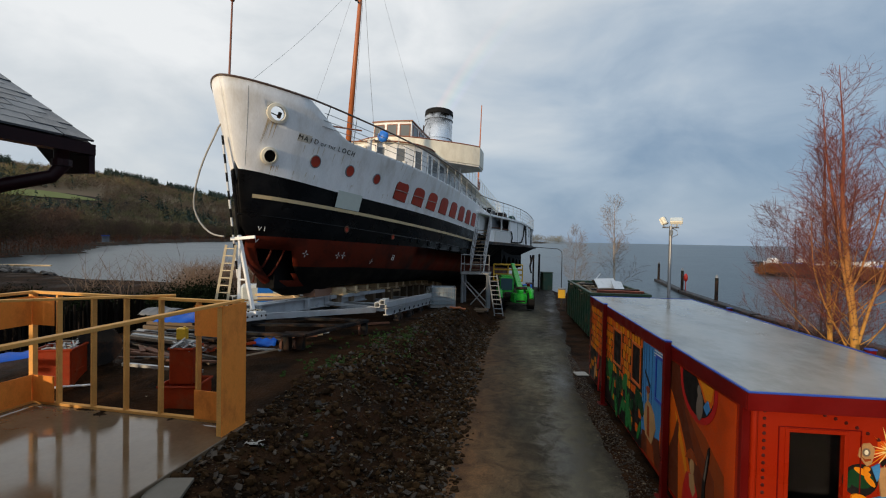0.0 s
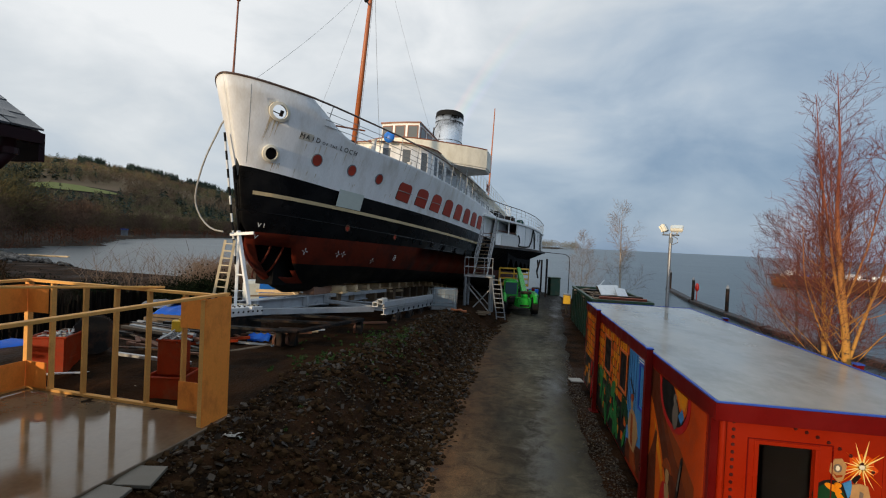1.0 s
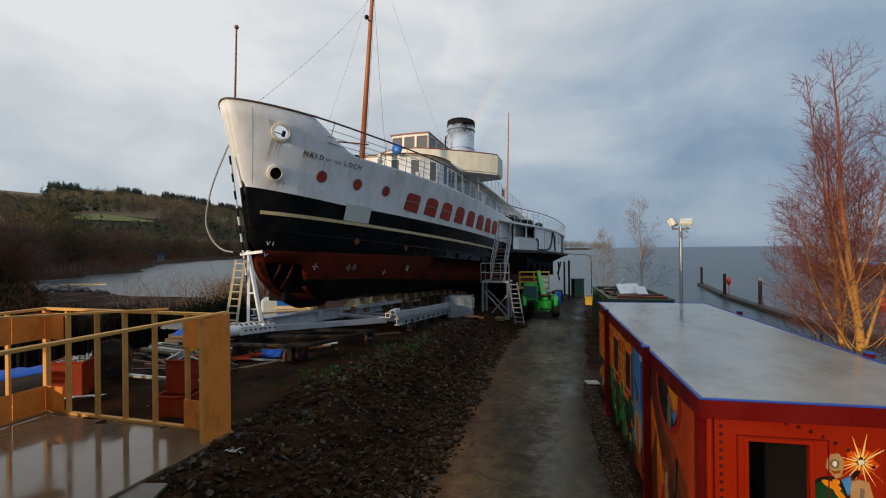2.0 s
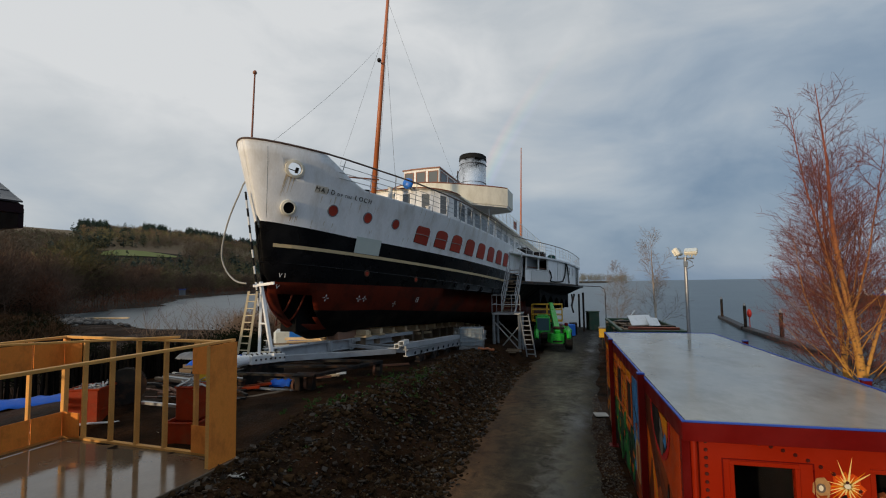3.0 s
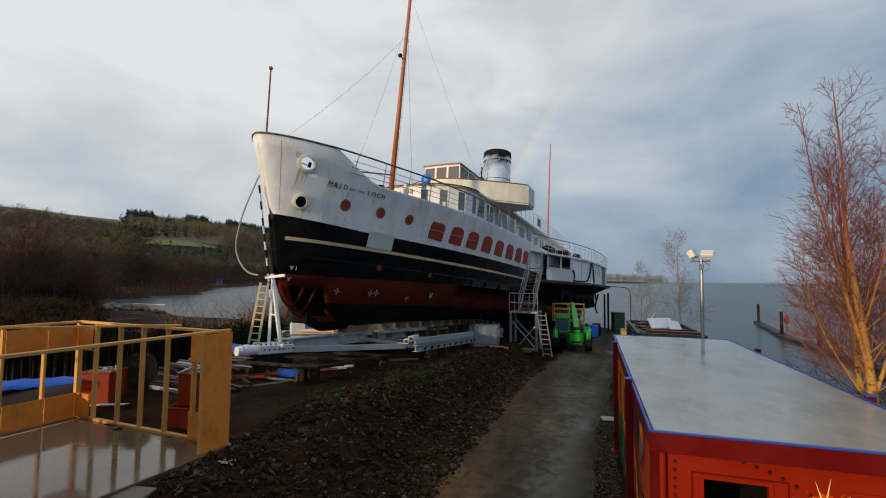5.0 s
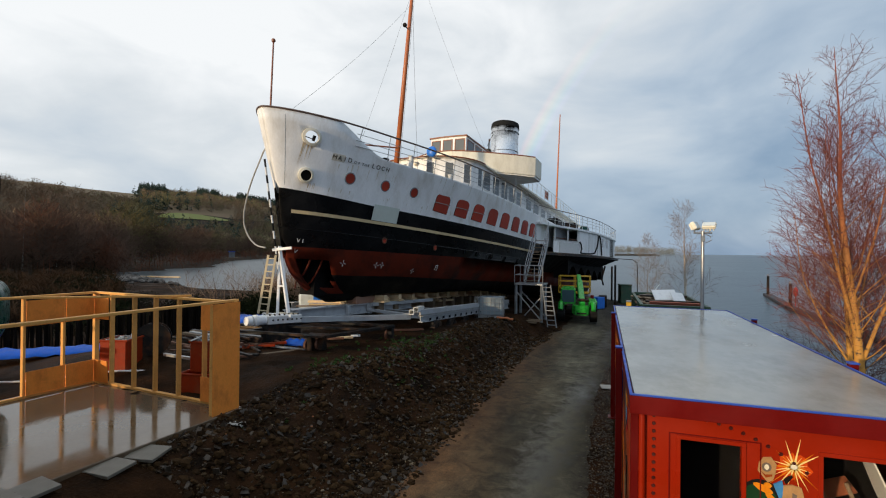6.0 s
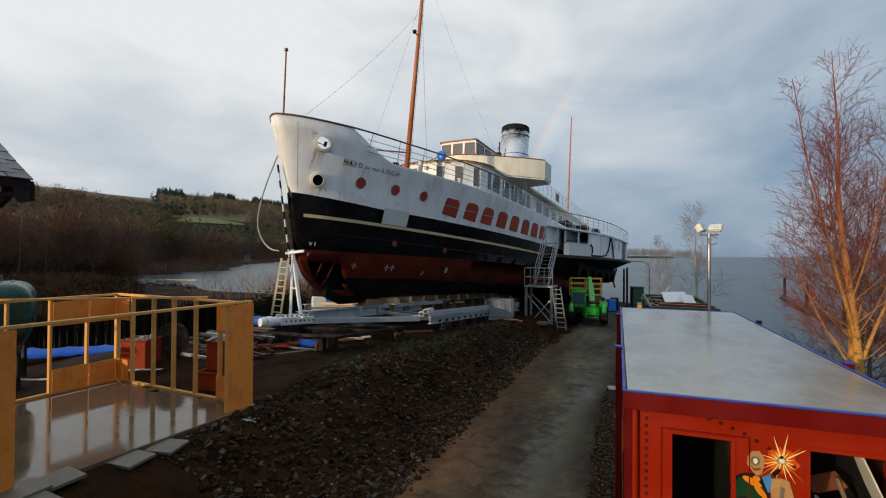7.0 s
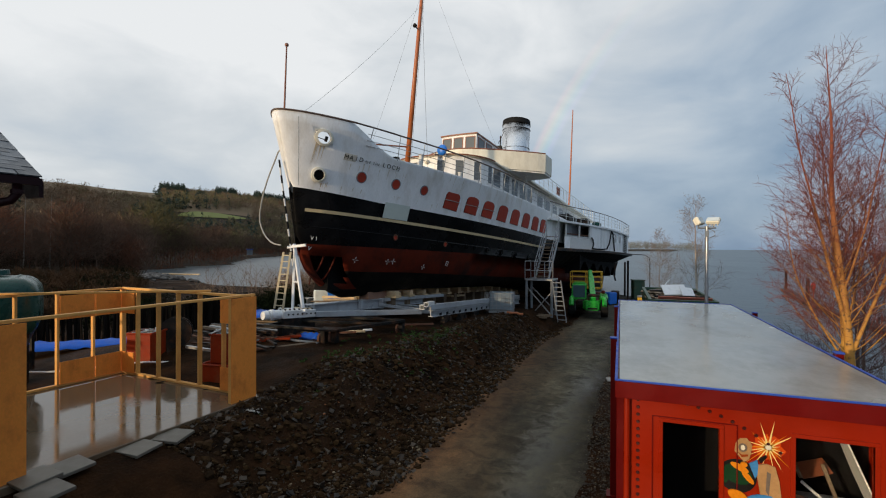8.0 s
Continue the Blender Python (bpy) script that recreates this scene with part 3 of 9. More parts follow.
def prism(bm, outline, z0, z1):
    """Extrudes a flat outline of (x, y) from z0 to z1."""
    lo = [bm.verts.new((x, y, z0)) for x, y in outline]
    hi = [bm.verts.new((x, y, z1)) for x, y in outline]
    n = len(outline)
    bm.faces.new(lo[::-1]); bm.faces.new(hi)
    for i in range(n):
        bm.faces.new((lo[i], lo[(i + 1) % n], hi[(i + 1) % n], hi[i]))
    return bm


def strip(bm, line, z0, z1, th):
    """One upright plate along a line of (x, y), th thick."""
    pts = [Vector((x, y, 0)) for x, y in line]
    rings = []
    for i, p in enumerate(pts):
        d = (pts[min(i + 1, len(pts) - 1)] - pts[max(i - 1, 0)]).normalized()
        n = Vector((d.y, -d.x, 0)) * th / 2
        rings.append([bm.verts.new((q.x, q.y, z)) for q, z in ((p - n, z0), (p + n, z0), (p + n, z1), (p - n, z1))])
    for a, b in zip(rings, rings[1:]):
        for k in range(4):
            bm.faces.new((a[k], a[(k + 1) % 4], b[(k + 1) % 4], b[k]))
    bm.faces.new(rings[0][::-1]); bm.faces.new(rings[-1])
    bmesh.ops.recalc_face_normals(bm, faces=bm.faces)
    return bm


def lerp(v, pts):
    """Straight steps through pairs of (where, value)."""
    if v <= pts[0][0]:
        return pts[0][1]
    for (a, p), (b, q) in zip(pts, pts[1:]):
        if v <= b:
            return p + (q - p) * (v - a) / (b - a)
    return pts[-1][1]


def smooth01(v):
    v = min(1.0, max(0.0, v))
    return v * v * (3 - 2 * v)


B = bmesh.new

# ---- ground, water, hills ----
WATER = -0.5
YARD = [(3, 0.88), (7.0, 0.90), (8.2, 1.0), (9.6, 1.32), (13, 1.25), (18, 1.12), (24, 0.92), (30, 0.62), (40, 0.3), (46, 0.1)]
TOE = [(4, -1.7), (8, -1.1), (14, -0.95), (20, -0.75), (27, 0.2), (34, 0.4)]
CREST = [(4, -4.6), (7, -4.2), (9.5, -3.6), (13, -3.1), (22, -2.2), (27, -1.3), (34, -0.8)]


def shore_y(x):
    return lerp(x, [(-400, 130), (-66, 52), (-34, 37), (-20, 36), (-8, 46), (4, 50), (8, 46), (9, 30), (10, 8), (14, -20)])


def bank_x(y):
    """The far side of the river, by y."""
    return lerp(y, [(30, -150), (52, -92), (66, -84), (74, -87), (84, -89.5), (97, -94), (102, -101), (124, -115), (141, -132), (168, -146), (208, -164), (285, -183), (420, -186), (800, -130), (1500, -40), (2600, 60)])


def spit_y(x):
    """Near shore of the spit across the bay."""
    return lerp(x, [(38, 88), (43, 79), (47, 70), (50, 63), (70, 54), (170, 30)])


def height(x, y):
    if x < bank_x(y) or y < 52 and x < -66:
        d = min(abs(bank_x(y) - x) if y > 52 else 1e9, max(0.0, 1e9)) if y > 52 else max(0.0, min(-66 - x, 200.0))
        az = math.degrees(math.atan2(x, max(y, 1.0)))
        ridge = lerp(az, [(-90, 92), (-62, 86), (-52, 86), (-46, 92), (-40, 91), (-31, 76), (-22, 48), (-8, 10), (0, 3), (6, 2)])
        f = smooth01(d / 560.0)
        return WATER + 0.8 + ridge * (0.72 * f + 0.28 * smooth01((d - 60) / 200)) + 2.5 * noise.noise((x * 0.012, y * 0.012, 3)) * min(1, d / 60)
    land = (x < lerp(y, [(-40, 30), (8, 10.5), (30, 9.2), (44, 8.0), (50, 3), (54, -10)])) and y < shore_y(x) + 1.5
    if not land:
        far = math.hypot(x, y)
        if 38 < x < 170 and y < 140 and y > spit_y(x):
            return WATER - 0.6 + 1.25 * smooth01((x - 0.50 * y) / 2.5) * smooth01((y - spit_y(x)) / 5)
        if far > 900:
            return WATER + 0.6 + 1.2 * smooth01((far - 900) / 400) if -10 < math.degrees(math.atan2(x, y)) < 5.5 else WATER - 1.5
        return WATER - 1.5
    yz, t, c = lerp(y, YARD), lerp(y, TOE), lerp(y, CREST)
    f = smooth01((t - x) / (t - c))
    z = f * yz
    if 4 < y < 45 and -12 < x < 3:
        k = min(1.0, 4 * f * (1 - f) + 0.25 * (f > 0.5) + 0.06)
        z += k * (0.18 * noise.noise((x * 0.9, y * 0.9, 0)) + 0.15 * noise.noise((x * 2.4, y * 2.4, 5)) + 0.10 * noise.noise((x * 5, y * 5, 9)) + 0.05 * noise.noise((x * 11, y * 11, 3)))
    if x < -9:
        z = z + (0.55 - z) * smooth01((-9 - x) / 8)
    edge = min(shore_y(x) + 1.5 - y, lerp(y, [(-40, 30), (8, 10.5), (30, 9.2), (44, 8.0), (50, 3), (54, -10)]) - x)
    return z + (WATER - 0.6 - z) * (1 - smooth01(edge / 4.0))


def build_ground():
    xs = sorted(set([round(-11 + 0.16 * i, 3) for i in range(94)] + [4.2 + 0.6 * i for i in range(14)] + [14, 18, 24, 30, 36, 38, 40, 42, 44, 46, 48, 50, 53, 57, 62, 70, 80, 90, 110, 140, 170, 220, 400, 800, 1500, 2600]
                    + [-12 - 1.2 * i for i in range(22)] + [-40 - 6 * i for i in range(25)] + [-195 - 18 * i for i in range(32)] + [-900, -1300, -2000, -2900]))
    ys = sorted(set([-2900, -1500, -600, -200, -80, -40, -20, -10, -5, 0] + [3 + 0.5 * i for i in range(6)] + [round(6 + 0.16 * i, 3) for i in range(110)] + [23.8 + 0.8 * i for i in range(40)]
                    + [56 + 4 * i for i in range(40)] + [220 + 16 * i for i in range(40)] + [900, 1000, 1200, 1500, 2000, 2900]))
    vs = [(x, y, height(x, y)) for y in ys for x in xs]
    n = len(xs)
    fs = [(j * n + i, j * n + i + 1, (j + 1) * n + i + 1, (j + 1) * n + i) for j in range(len(ys) - 1) for i in range(n - 1)]
    ob = part("ground", (vs, fs), [M["earth"], M["hill"], M["litter"]], smooth=True)
    me = ob.data
    for p in me.polygons:
        x, y, z = p.center
        if x < bank_x(y) or x < -66 or abs(x) > 60 or y > 60:
            p.material_index = 1
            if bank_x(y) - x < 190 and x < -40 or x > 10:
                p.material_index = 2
    tagged(ob, "dark wet earth of the yard, grassy hills beyond", "ground", kind="structure")


build_ground()
bm = B(); box(bm, (-2900, -2900, WATER - 0.4), (2900, 2950, WATER))
tagged(part("water", bm, M["water"]), "grey rippled loch and river water", "water", kind="structure")


def build_road():
    vs, fs, n = [], [], 26
    ys = [-12 + 0.4 * i for i in range(152)]
    for y in ys:
        a = lerp(y, TOE) + 0.02 + 0.4 * noise.noise((0, y * 0.5, 2)) + 0.3 * noise.noise((0, y * 1.7, 4)) + 0.12 * noise.noise((0, y * 5, 6))
        b = lerp(y, [(0, 2.7), (14, 2.75), (20, 3.4), (30, 4.2), (44, 5.5)]) + 0.2 * noise.noise((3, y * 0.6, 2)) - 0.15
        for i in range(n):
            f = i / (n - 1)
            x = a + (b - a) * f
            edge = min(f, 1 - f) * 8
            vs.append((x, y, height(x, y) - 0.03 + 0.055 * min(1, edge) + 0.012 * noise.noise((x * 1.3, y * 0.8, 7))))
    for j in range(len(ys) - 1):
        for i in range(n - 1):
            fs.append((j * n + i, j * n + i + 1, (j + 1) * n + i + 1, (j + 1) * n + i))
    tagged(part("road", (vs, fs), M["road"], smooth=True), "wet gravel track with puddles", "track", kind="structure")


build_road()


# ---- the paddle steamer ----
HEAD, TRIM = radians(7.5), radians(4.3)
ax_a = Vector((math.sin(HEAD) * math.cos(TRIM), math.cos(HEAD) * math.cos(TRIM), -math.sin(TRIM)))
ax_r = Vector((math.cos(HEAD), -math.sin(HEAD), 0))
ax_u = ax_r.cross(ax_a)
SHIP = Matrix((ax_r, ax_a, ax_u)).transposed().to_4x4()
SHIP.translation = (-7.85, 12.45, 2.45)
LEN = 57.0


def stem(z):
    return lerp(z, [(0, 3.4), (0.25, 2.6), (0.6, 1.95), (1.1, 1.35), (1.9, 0.95), (3.3, 0.62), (3.9, 0.5), (5.0, 0.08), (6.4, -0.42)])


def rise(s):
    """How far the flat bottom lies above the forefoot's lowest point."""
    return 0.36 * smooth01((s - 3.2) / 3.0) + 0.024 * min(max(0.0, s - 6.2), 9) - 0.05 * min(max(0.0, s - 17), 8)


def half(s, z):
    """Half the hull's breadth at s metres from the bow and z above the keel."""
    d = max(0.0, s - stem(z))
    k = lerp(z, [(0, 0.40), (0.6, 0.56), (1.47, 0.70), (1.85, 0.73), (3.2, 0.80), (4.4, 0.88), (5.6, 1.0), (6.4, 1.06)])
    w = k * d ** 0.616 if d > 0 else 0.0
    cap = 4.32
    if z < 1.3:
        f = max(0.0, (z - rise(s)) / (1.3 - rise(s)))
        cap *= max(0.02, 1 - (1 - f) ** 2.6) ** 0.45
    w = (w ** -6 + cap ** -6) ** (-1 / 6) if w > 0.02 else w
    if s > 38:
        f = (LEN - 0.4 * (6.4 - z) - s) / (LEN - 38)
        w *= max(0.0, min(1.0, f)) ** 0.5
    return w


def ztop(s):
    if s < 1.75:
        return 6.3
    if s < 3.5:
        return 5.42 + 0.88 * (1 - smooth01((s - 1.75) / 1.75) ** 0.62)
    return 5.42


def on_hull(s, z, out=0.0, side=1):
    """A place on the hull's side and its outward direction, in the ship's own axes."""
    e = 0.04
    w = half(s, z)
    ds = Vector(((half(s + e, z) - half(s - e, z)), 2 * e, 0))
    dz = Vector(((half(s, z + e) - half(s, z - e)), 0, 2 * e))
    n = ds.cross(dz)
    n = n.normalized() if n.x > 0 else -n.normalized()
    p = Vector((w, s, z)) + n * out
    return (Vector((side * p.x, p.y, p.z)), Vector((side * n.x, n.y, n.z)))


ship = thing("paddle_steamer", "black, white and red paddle steamer on slipway blocks", "ship", SHIP)


def build_hull():
    d = [0, 0.02, 0.06, 0.12, 0.2, 0.3, 0.42, 0.56, 0.72, 0.9, 1.1, 1.32, 1.56, 1.82, 2.1] + [2.4 + 0.3 * i for i in range(20)] + [8.6 + 0.7 * i for i in range(16)] + [20 + 1.5 * i for i in range(12)] + [38 + 1.0 * i for i in range(18)]
    zs = [0.0, 0.08, 0.2, 0.35, 0.55, 0.8, 1.05, 1.3, 1.55, 1.80, 2.2, 2.6, 3.0, 3.4, 3.76, 4.1, 4.5, 4.9, 5.2]
    lv = len(zs) + 3
    RED_ROW, BLACK_ROW = zs.index(1.80), zs.index(3.76)
    verts, faces, mats = [], [], []
    for side in (1, -1):
        base = len(verts)
        for q in d:
            for i in range(lv):
                if i < len(zs):
                    z = zs[i]
                else:
                    tz = ztop(q + stem(6.0))
                    z = 5.2 + (tz - 5.2) * (i - len(zs) + 1) / 3
                s = stem(z) + q * (LEN - stem(z)) / LEN if q < LEN else LEN
                if z < 1.3:
                    z = rise(s) + (1.3 - rise(s)) * z / 1.3
                if i == RED_ROW:
                    z = 1.90 + 0.03 * min(max(s, 0), 14)
                if i == BLACK_ROW:
                    z = lerp(s, [(0.3, 3.88), (1.2, 3.82), (3.6, 3.71)])
                verts.append((side * half(s, z), s, z))
        for j in range(len(d) - 1):
            for i in range(lv - 1):
                # plates are off at the forefoot
                if side == 1 and i in (4, 5, 6, 7) and 4 <= j <= 10 - (1 if i == 4 else 0):
                    continue
                a = base + j * lv + i
                f = (a, a + lv, a + lv + 1, a + 1)
                faces.append(f if side == 1 else f[::-1])
                mats.append(0 if zs[min(i, len(zs) - 1)] < 0.95 and not (i > 2 and j < 11) else 1 if i < RED_ROW else 2 if i < BLACK_ROW else 3)
    ob = part("hull", (verts, faces), [M["bottom"], M["red"], M["black"], M["white"]], ship, "riveted steel hull, white over black over red")
    for p, k in zip(ob.data.polygons, mats):
        p.material_index = k
        p.use_smooth = True
    md = ob.modifiers.new("plate", "SOLIDIFY"); md.thickness = 0.03; md.offset = -1
    # the fairlead goes right through the bulwark plating
    cut = bpy.data.objects.new("cutter", bpy.data.meshes.new("cutter"))
    scene.collection.objects.link(cut)
    cut.parent = ship
    bm = B()
    for sg in (1, -1):
        bmesh.ops.create_cone(bm, cap_ends=True, segments=28, radius1=1.0, radius2=1.0, depth=0.5, matrix=hull_frame(0.90, 5.60, sg) @ Matrix.Diagonal((0.235, 0.20, 1, 1)))
    bm.to_mesh(cut.data); bm.free()
    bo = ob.modifiers.new("hole", "BOOLEAN"); bo.operation, bo.object, bo.solver = "DIFFERENCE", cut, "FAST"
    bpy.context.view_layer.update()
    me = bpy.data.meshes.new_from_object(ob.evaluated_get(bpy.context.evaluated_depsgraph_get()))
    ob.modifiers.clear()
    ob.data = me
    bpy.data.objects.remove(cut)



def hull_patch(s0, s1, z0, z1, out=0.012, n=4, side=1, m=4):
    """A plate that follows the hull's side."""
    bm = B()
    g = [[bm.verts.new(on_hull(s0 + (s1 - s0) * i / n, z0 + (z1 - z0) * j / m, out, side)[0]) for j in range(m + 1)] for i in range(n + 1)]
    for i in range(n):
        for j in range(m):
            f = (g[i][j], g[i + 1][j], g[i + 1][j + 1], g[i][j + 1])
            bm.faces.new(f if side == 1 else f[::-1])
    return bm


def hull_frame(s, z, side=1):
    """The pose of a thing fixed on the hull: x aft along the side, y upwards, z outwards."""
    p, n = on_hull(s, z, 0, side)
    x = Vector((0, 1, 0)) - n * n.y
    x.normalize()
    if side < 0:
        x = -x
    y = n.cross(x)
    m = Matrix((x, y, n)).transposed().to_4x4()
    m.translation = p
    return m


def disc(r, depth, seg=20, inner=0.0, z0=0.0):
    bm = B()
    if inner:
        for k in range(seg):
            a, b = 2 * math.pi * k / seg, 2 * math.pi * (k + 1) / seg
            pts = []
            for rr, zz in ((inner, z0), (inner, z0 + depth), (r, z0 + depth * 0.8), (r, z0)):
                pts.append(((rr * math.cos(a), rr * math.sin(a), zz), (rr * math.cos(b), rr * math.sin(b), zz)))
            for i in range(3):
                bm.faces.new([bm.verts.new(v) for v in (pts[i][0], pts[i + 1][0], pts[i + 1][1], pts[i][1])])
        bmesh.ops.remove_doubles(bm, verts=bm.verts, dist=1e-4)
    else:
        bmesh.ops.create_cone(bm, cap_ends=True, segments=seg, radius1=r, radius2=r, depth=depth, matrix=Matrix.Translation((0, 0, z0 + depth / 2)))
    return bm


build_hull()
# inside of the open plates: red frames, and a black box painting the hold's shade
for s in (1.72, 2.12):
    bm = B(); tube(bm, [on_hull(s + 0.06 * (z - 0.5), z, -0.05)[0] for z in (0.5, 0.75, 1.0, 1.3, 1.6)], 0.035, 6)
    part("hull_frame_rib", bm, M["red"], ship, "red painted rib in the open forefoot")
bm = B(); box(bm, (-0.3, 2.25, 0.3), (0.35, 4.6, 1.75))
part("hold_bulkhead", bm, M["hatch_shadow"], ship)

for side in (1, -1):
    bm = B()
    pr = [on_hull(0.9 + 0.5 * i, 3.12, 0.03, side)[0] for i in range(46)]
    pr2 = [on_hull(0.9 + 0.5 * i, 3.12, -0.02, side)[0] for i in range(46)]
    for i in range(45):
        for dz0, dz1, A, C in ((-0.058, 0.058, pr, pr), (0.058, 0.058, pr, pr2), (-0.058, -0.058, pr2, pr)):
            q = [A[i] + Vector((0, 0, dz0)), A[i + 1] + Vector((0, 0, dz0)), C[i + 1] + Vector((0, 0, dz1)), C[i] + Vector((0, 0, dz1))]
            bm.faces.new([bm.verts.new(v) for v in q])
    bmesh.ops.remove_doubles(bm, verts=bm.verts, dist=1e-4)
    part("rubbing_strake", bm, M["gold"], ship, "dull gold band along the hull", smooth=False)
    bm = B(); tube(bm, [on_hull(0.75 + 0.5 * i, 2.55, 0.0, side)[0] for i in range(46)], 0.022, 5)
    part("plate_seam", bm, M["black"], ship)
part("plate", hull_patch(3.72, 4.93, 3.19, 3.79, 0.035, 5), M["patch"], ship, "unweathered white painted square plate")
bm = B(); tube(bm, [on_hull(0.6 - 0.24 * (z - 4.0), z, 0.0)[0] for z in [3.95 + 0.2 * i for i in range(12)]], 0.006, 5)
part("plate_seam", bm, M["greysteel"], ship)

# boarded saloon windows, three with a rope across
WIN = [7.2, 8.63, 10.0, 11.42, 12.85, 14.3, 15.72, 17.1]
for side in (1, -1):
    for i, s in enumerate(WIN):
        bm = B()
        w, h, rr = 0.46, 0.80, 0.13
        out = [(-w, 0), (w, 0), (w, h - 0.24), (w * 0.95, h - 0.14), (w * 0.8, h - 0.065), (w * 0.5, h - 0.015), (0, h), (-w * 0.5, h - 0.015), (-w * 0.8, h - 0.065), (-w * 0.95, h - 0.14), (-w, h - 0.24)]
        prism(bm, out, -0.02, 0.025)
        m = hull_frame(s, 3.98, side)
        win = part("window_board", bm, M["redboard"], ship, "red board over an arched saloon window", matrix=m)
        bm = B(); tube(bm, [(x * 1.015, y, 0.012) for x, y in out + out[:1]], 0.014, 5)
        part("window_rim", bm, M["darkmetal"], win)
        if i < 3 and side == 1:
            bm = B(); tube(bm, [(-w - 0.05, 0.36, 0.04), (0, 0.40, 0.05), (w + 0.05, 0.42, 0.04)], 0.016, 5)
            part("rope", bm, M["rope"], win, "white rope across the board")

for side in (1, -1):
    for s in (2.50, 3.98, 5.42):
        m = hull_frame(s, 4.52, side)
        pane = part("porthole", disc(0.19, 0.02), M["redboard"], ship, "porthole blanked with red board", matrix=m)
        part("rim", disc(0.215, 0.03, 24, 0.185), M["greysteel"], pane)
    for s in (4.54, 7.48, 9.06, 9.72, 10.85, 12.3, 13.9, 15.6):
        m = hull_frame(s, 2.52 - 0.008 * s, side)
        pane = part("porthole", disc(0.09, 0.015, 14), M["redboard"] if s < 8 else M["glass"], ship, matrix=m)
        part("rim", disc(0.125, 0.03, 16, 0.088), M["black"] if s > 8 else M["rust"], pane)

# hawse holes
m = hull_frame(0.90, 5.60)
lip = part("mooring_hole", disc(0.315, 0.10, 28, 0.225), M["cream"], ship, "oval cast fairlead rim, the sky seen through it", matrix=m @ Matrix.Diagonal((1.05, 0.92, 1, 1)))
bm = B(); beam(bm, (-0.2, -0.06, 0.0), (0.05, -0.06, 0.0), 0.03, 0.03); box(bm, (0.04, -0.12, -0.05), (0.13, 0.08, 0.03), 0.01)
part("fitting", bm, M["darkmetal"], lip)
m = hull_frame(1.05, 4.36)
# flat black disc, painted shade for the pipe's inside
lip = part("hawse_pipe", disc(0.19, 0.03, 20), M["hatch_shadow"], ship, matrix=m)
part("rim", disc(0.265, 0.12, 24, 0.188), M["cream"], lip, "stained cast rim")

def runs(n, seed, s0, s1, z0, z1):
    """Thin run marks down the plating."""
    rg = random.Random(seed)
    bm = B()
    for k in range(n):
        s = rg.uniform(s0, s1); zt = z0 + rg.uniform(-0.05, 0.05); ln = rg.uniform(0.3, 1.0) * (z0 - z1); w = rg.uniform(0.006, 0.022)
        prev = None
        for i in range(6):
            z = zt - ln * i / 5
            a = [bm.verts.new(on_hull(s + e * w * (1 - i / 5.5), z, 0.004)[0]) for e in (-1, 1)]
            if prev:
                bm.faces.new((prev[0], prev[1], a[1], a[0]))
            prev = a
    return bm


M["run"] = mat("rusty_run_marks", (0.56, 0.45, 0.29), 0.7, var=0.4, scale=8, bump=0.0)
M["dirtrun"] = mat("grey_dirt_runs", (0.62, 0.57, 0.47), 0.7, var=0.3, scale=8, bump=0.0)
tagged(part("rust_run", runs(9, 1, 0.72, 1.06, 5.40, 4.62), M["run"], ship), kind="stuff")
tagged(part("rust_run", runs(5, 2, 1.05, 1.4, 4.1, 3.78), M["run"], ship), kind="stuff")
tagged(part("rust_run", runs(12, 5, 1.95, 4.45, 4.95, 4.45), M["dirtrun"], ship), kind="stuff")
tagged(part("rust_run", runs(14, 3, 3.4, 17.0, 5.40, 4.6), M["dirtrun"], ship), kind="stuff")
tagged(part("rust_run", runs(26, 4, 1.6, 17.0, 4.1, 3.78), M["dirtrun"], ship), kind="stuff")

# name, letter by letter round the bow
def letters(word, s0, s1, z, size):
    step = (s1 - s0) / max(1, len(word) - 1)
    bm = B()
    for i, ch in enumerate(word):
        cu = bpy.data.curves.new("letter", "FONT")
        cu.body, cu.size, cu.align_x, cu.extrude = ch, size, "CENTER", 0.004
        tmp = bpy.data.objects.new("letter", cu)
        me = bpy.data.meshes.new_from_object(tmp)
        me.transform(hull_frame(s0 + step * i, z - 0.01 * (s0 + step * i - 2.6)) @ Matrix.Translation((0, 0, 0.02)))
        bm.from_mesh(me)
        bpy.data.objects.remove(tmp)
    return bm


for w, a, b, sz in (("MAID", 1.76, 2.30, 0.23), ("OF", 2.52, 2.64, 0.14), ("THE", 2.80, 3.02, 0.14), ("LOCH", 3.22, 3.84, 0.23)):
    for i, ch in enumerate(w):
        c = a + (b - a) * i / (len(w) - 1)
        part("name_letter", letters(ch, c, c, 5.04, sz), M["darkmetal"], ship, "dark raised name letter")
part("name_board", hull_patch(1.68, 2.12, 5.0, 5.24, 0.006, 6), M["dirtrun"], ship, "stained plating behind the name")
for w, z in (("VI", 2.02), ("V", 1.66)):
    part("draught_mark", letters(w, 1.25, 1.38, z + 0.06, 0.2), M["whiteplain"], ship, "white draught numerals")
for s, z in ((2.95, 1.49), (4.42, 1.51), (4.7, 1.53), (6.47, 1.39)):
    bm = B()
    for k in range(2):
        a = 0.785 * k * 2
        for e in (-1, 1):
            beam(bm, (0.035 * e * math.cos(a), 0.035 * e * math.sin(a), 0.02), (0.12 * e * math.cos(a), 0.12 * e * math.sin(a), 0.02), 0.018, 0.012, (0, 0, 1))
    part("survey_mark", bm, M["whiteplain"], ship, "white painted cross", matrix=hull_frame(s, z))
bm = B()
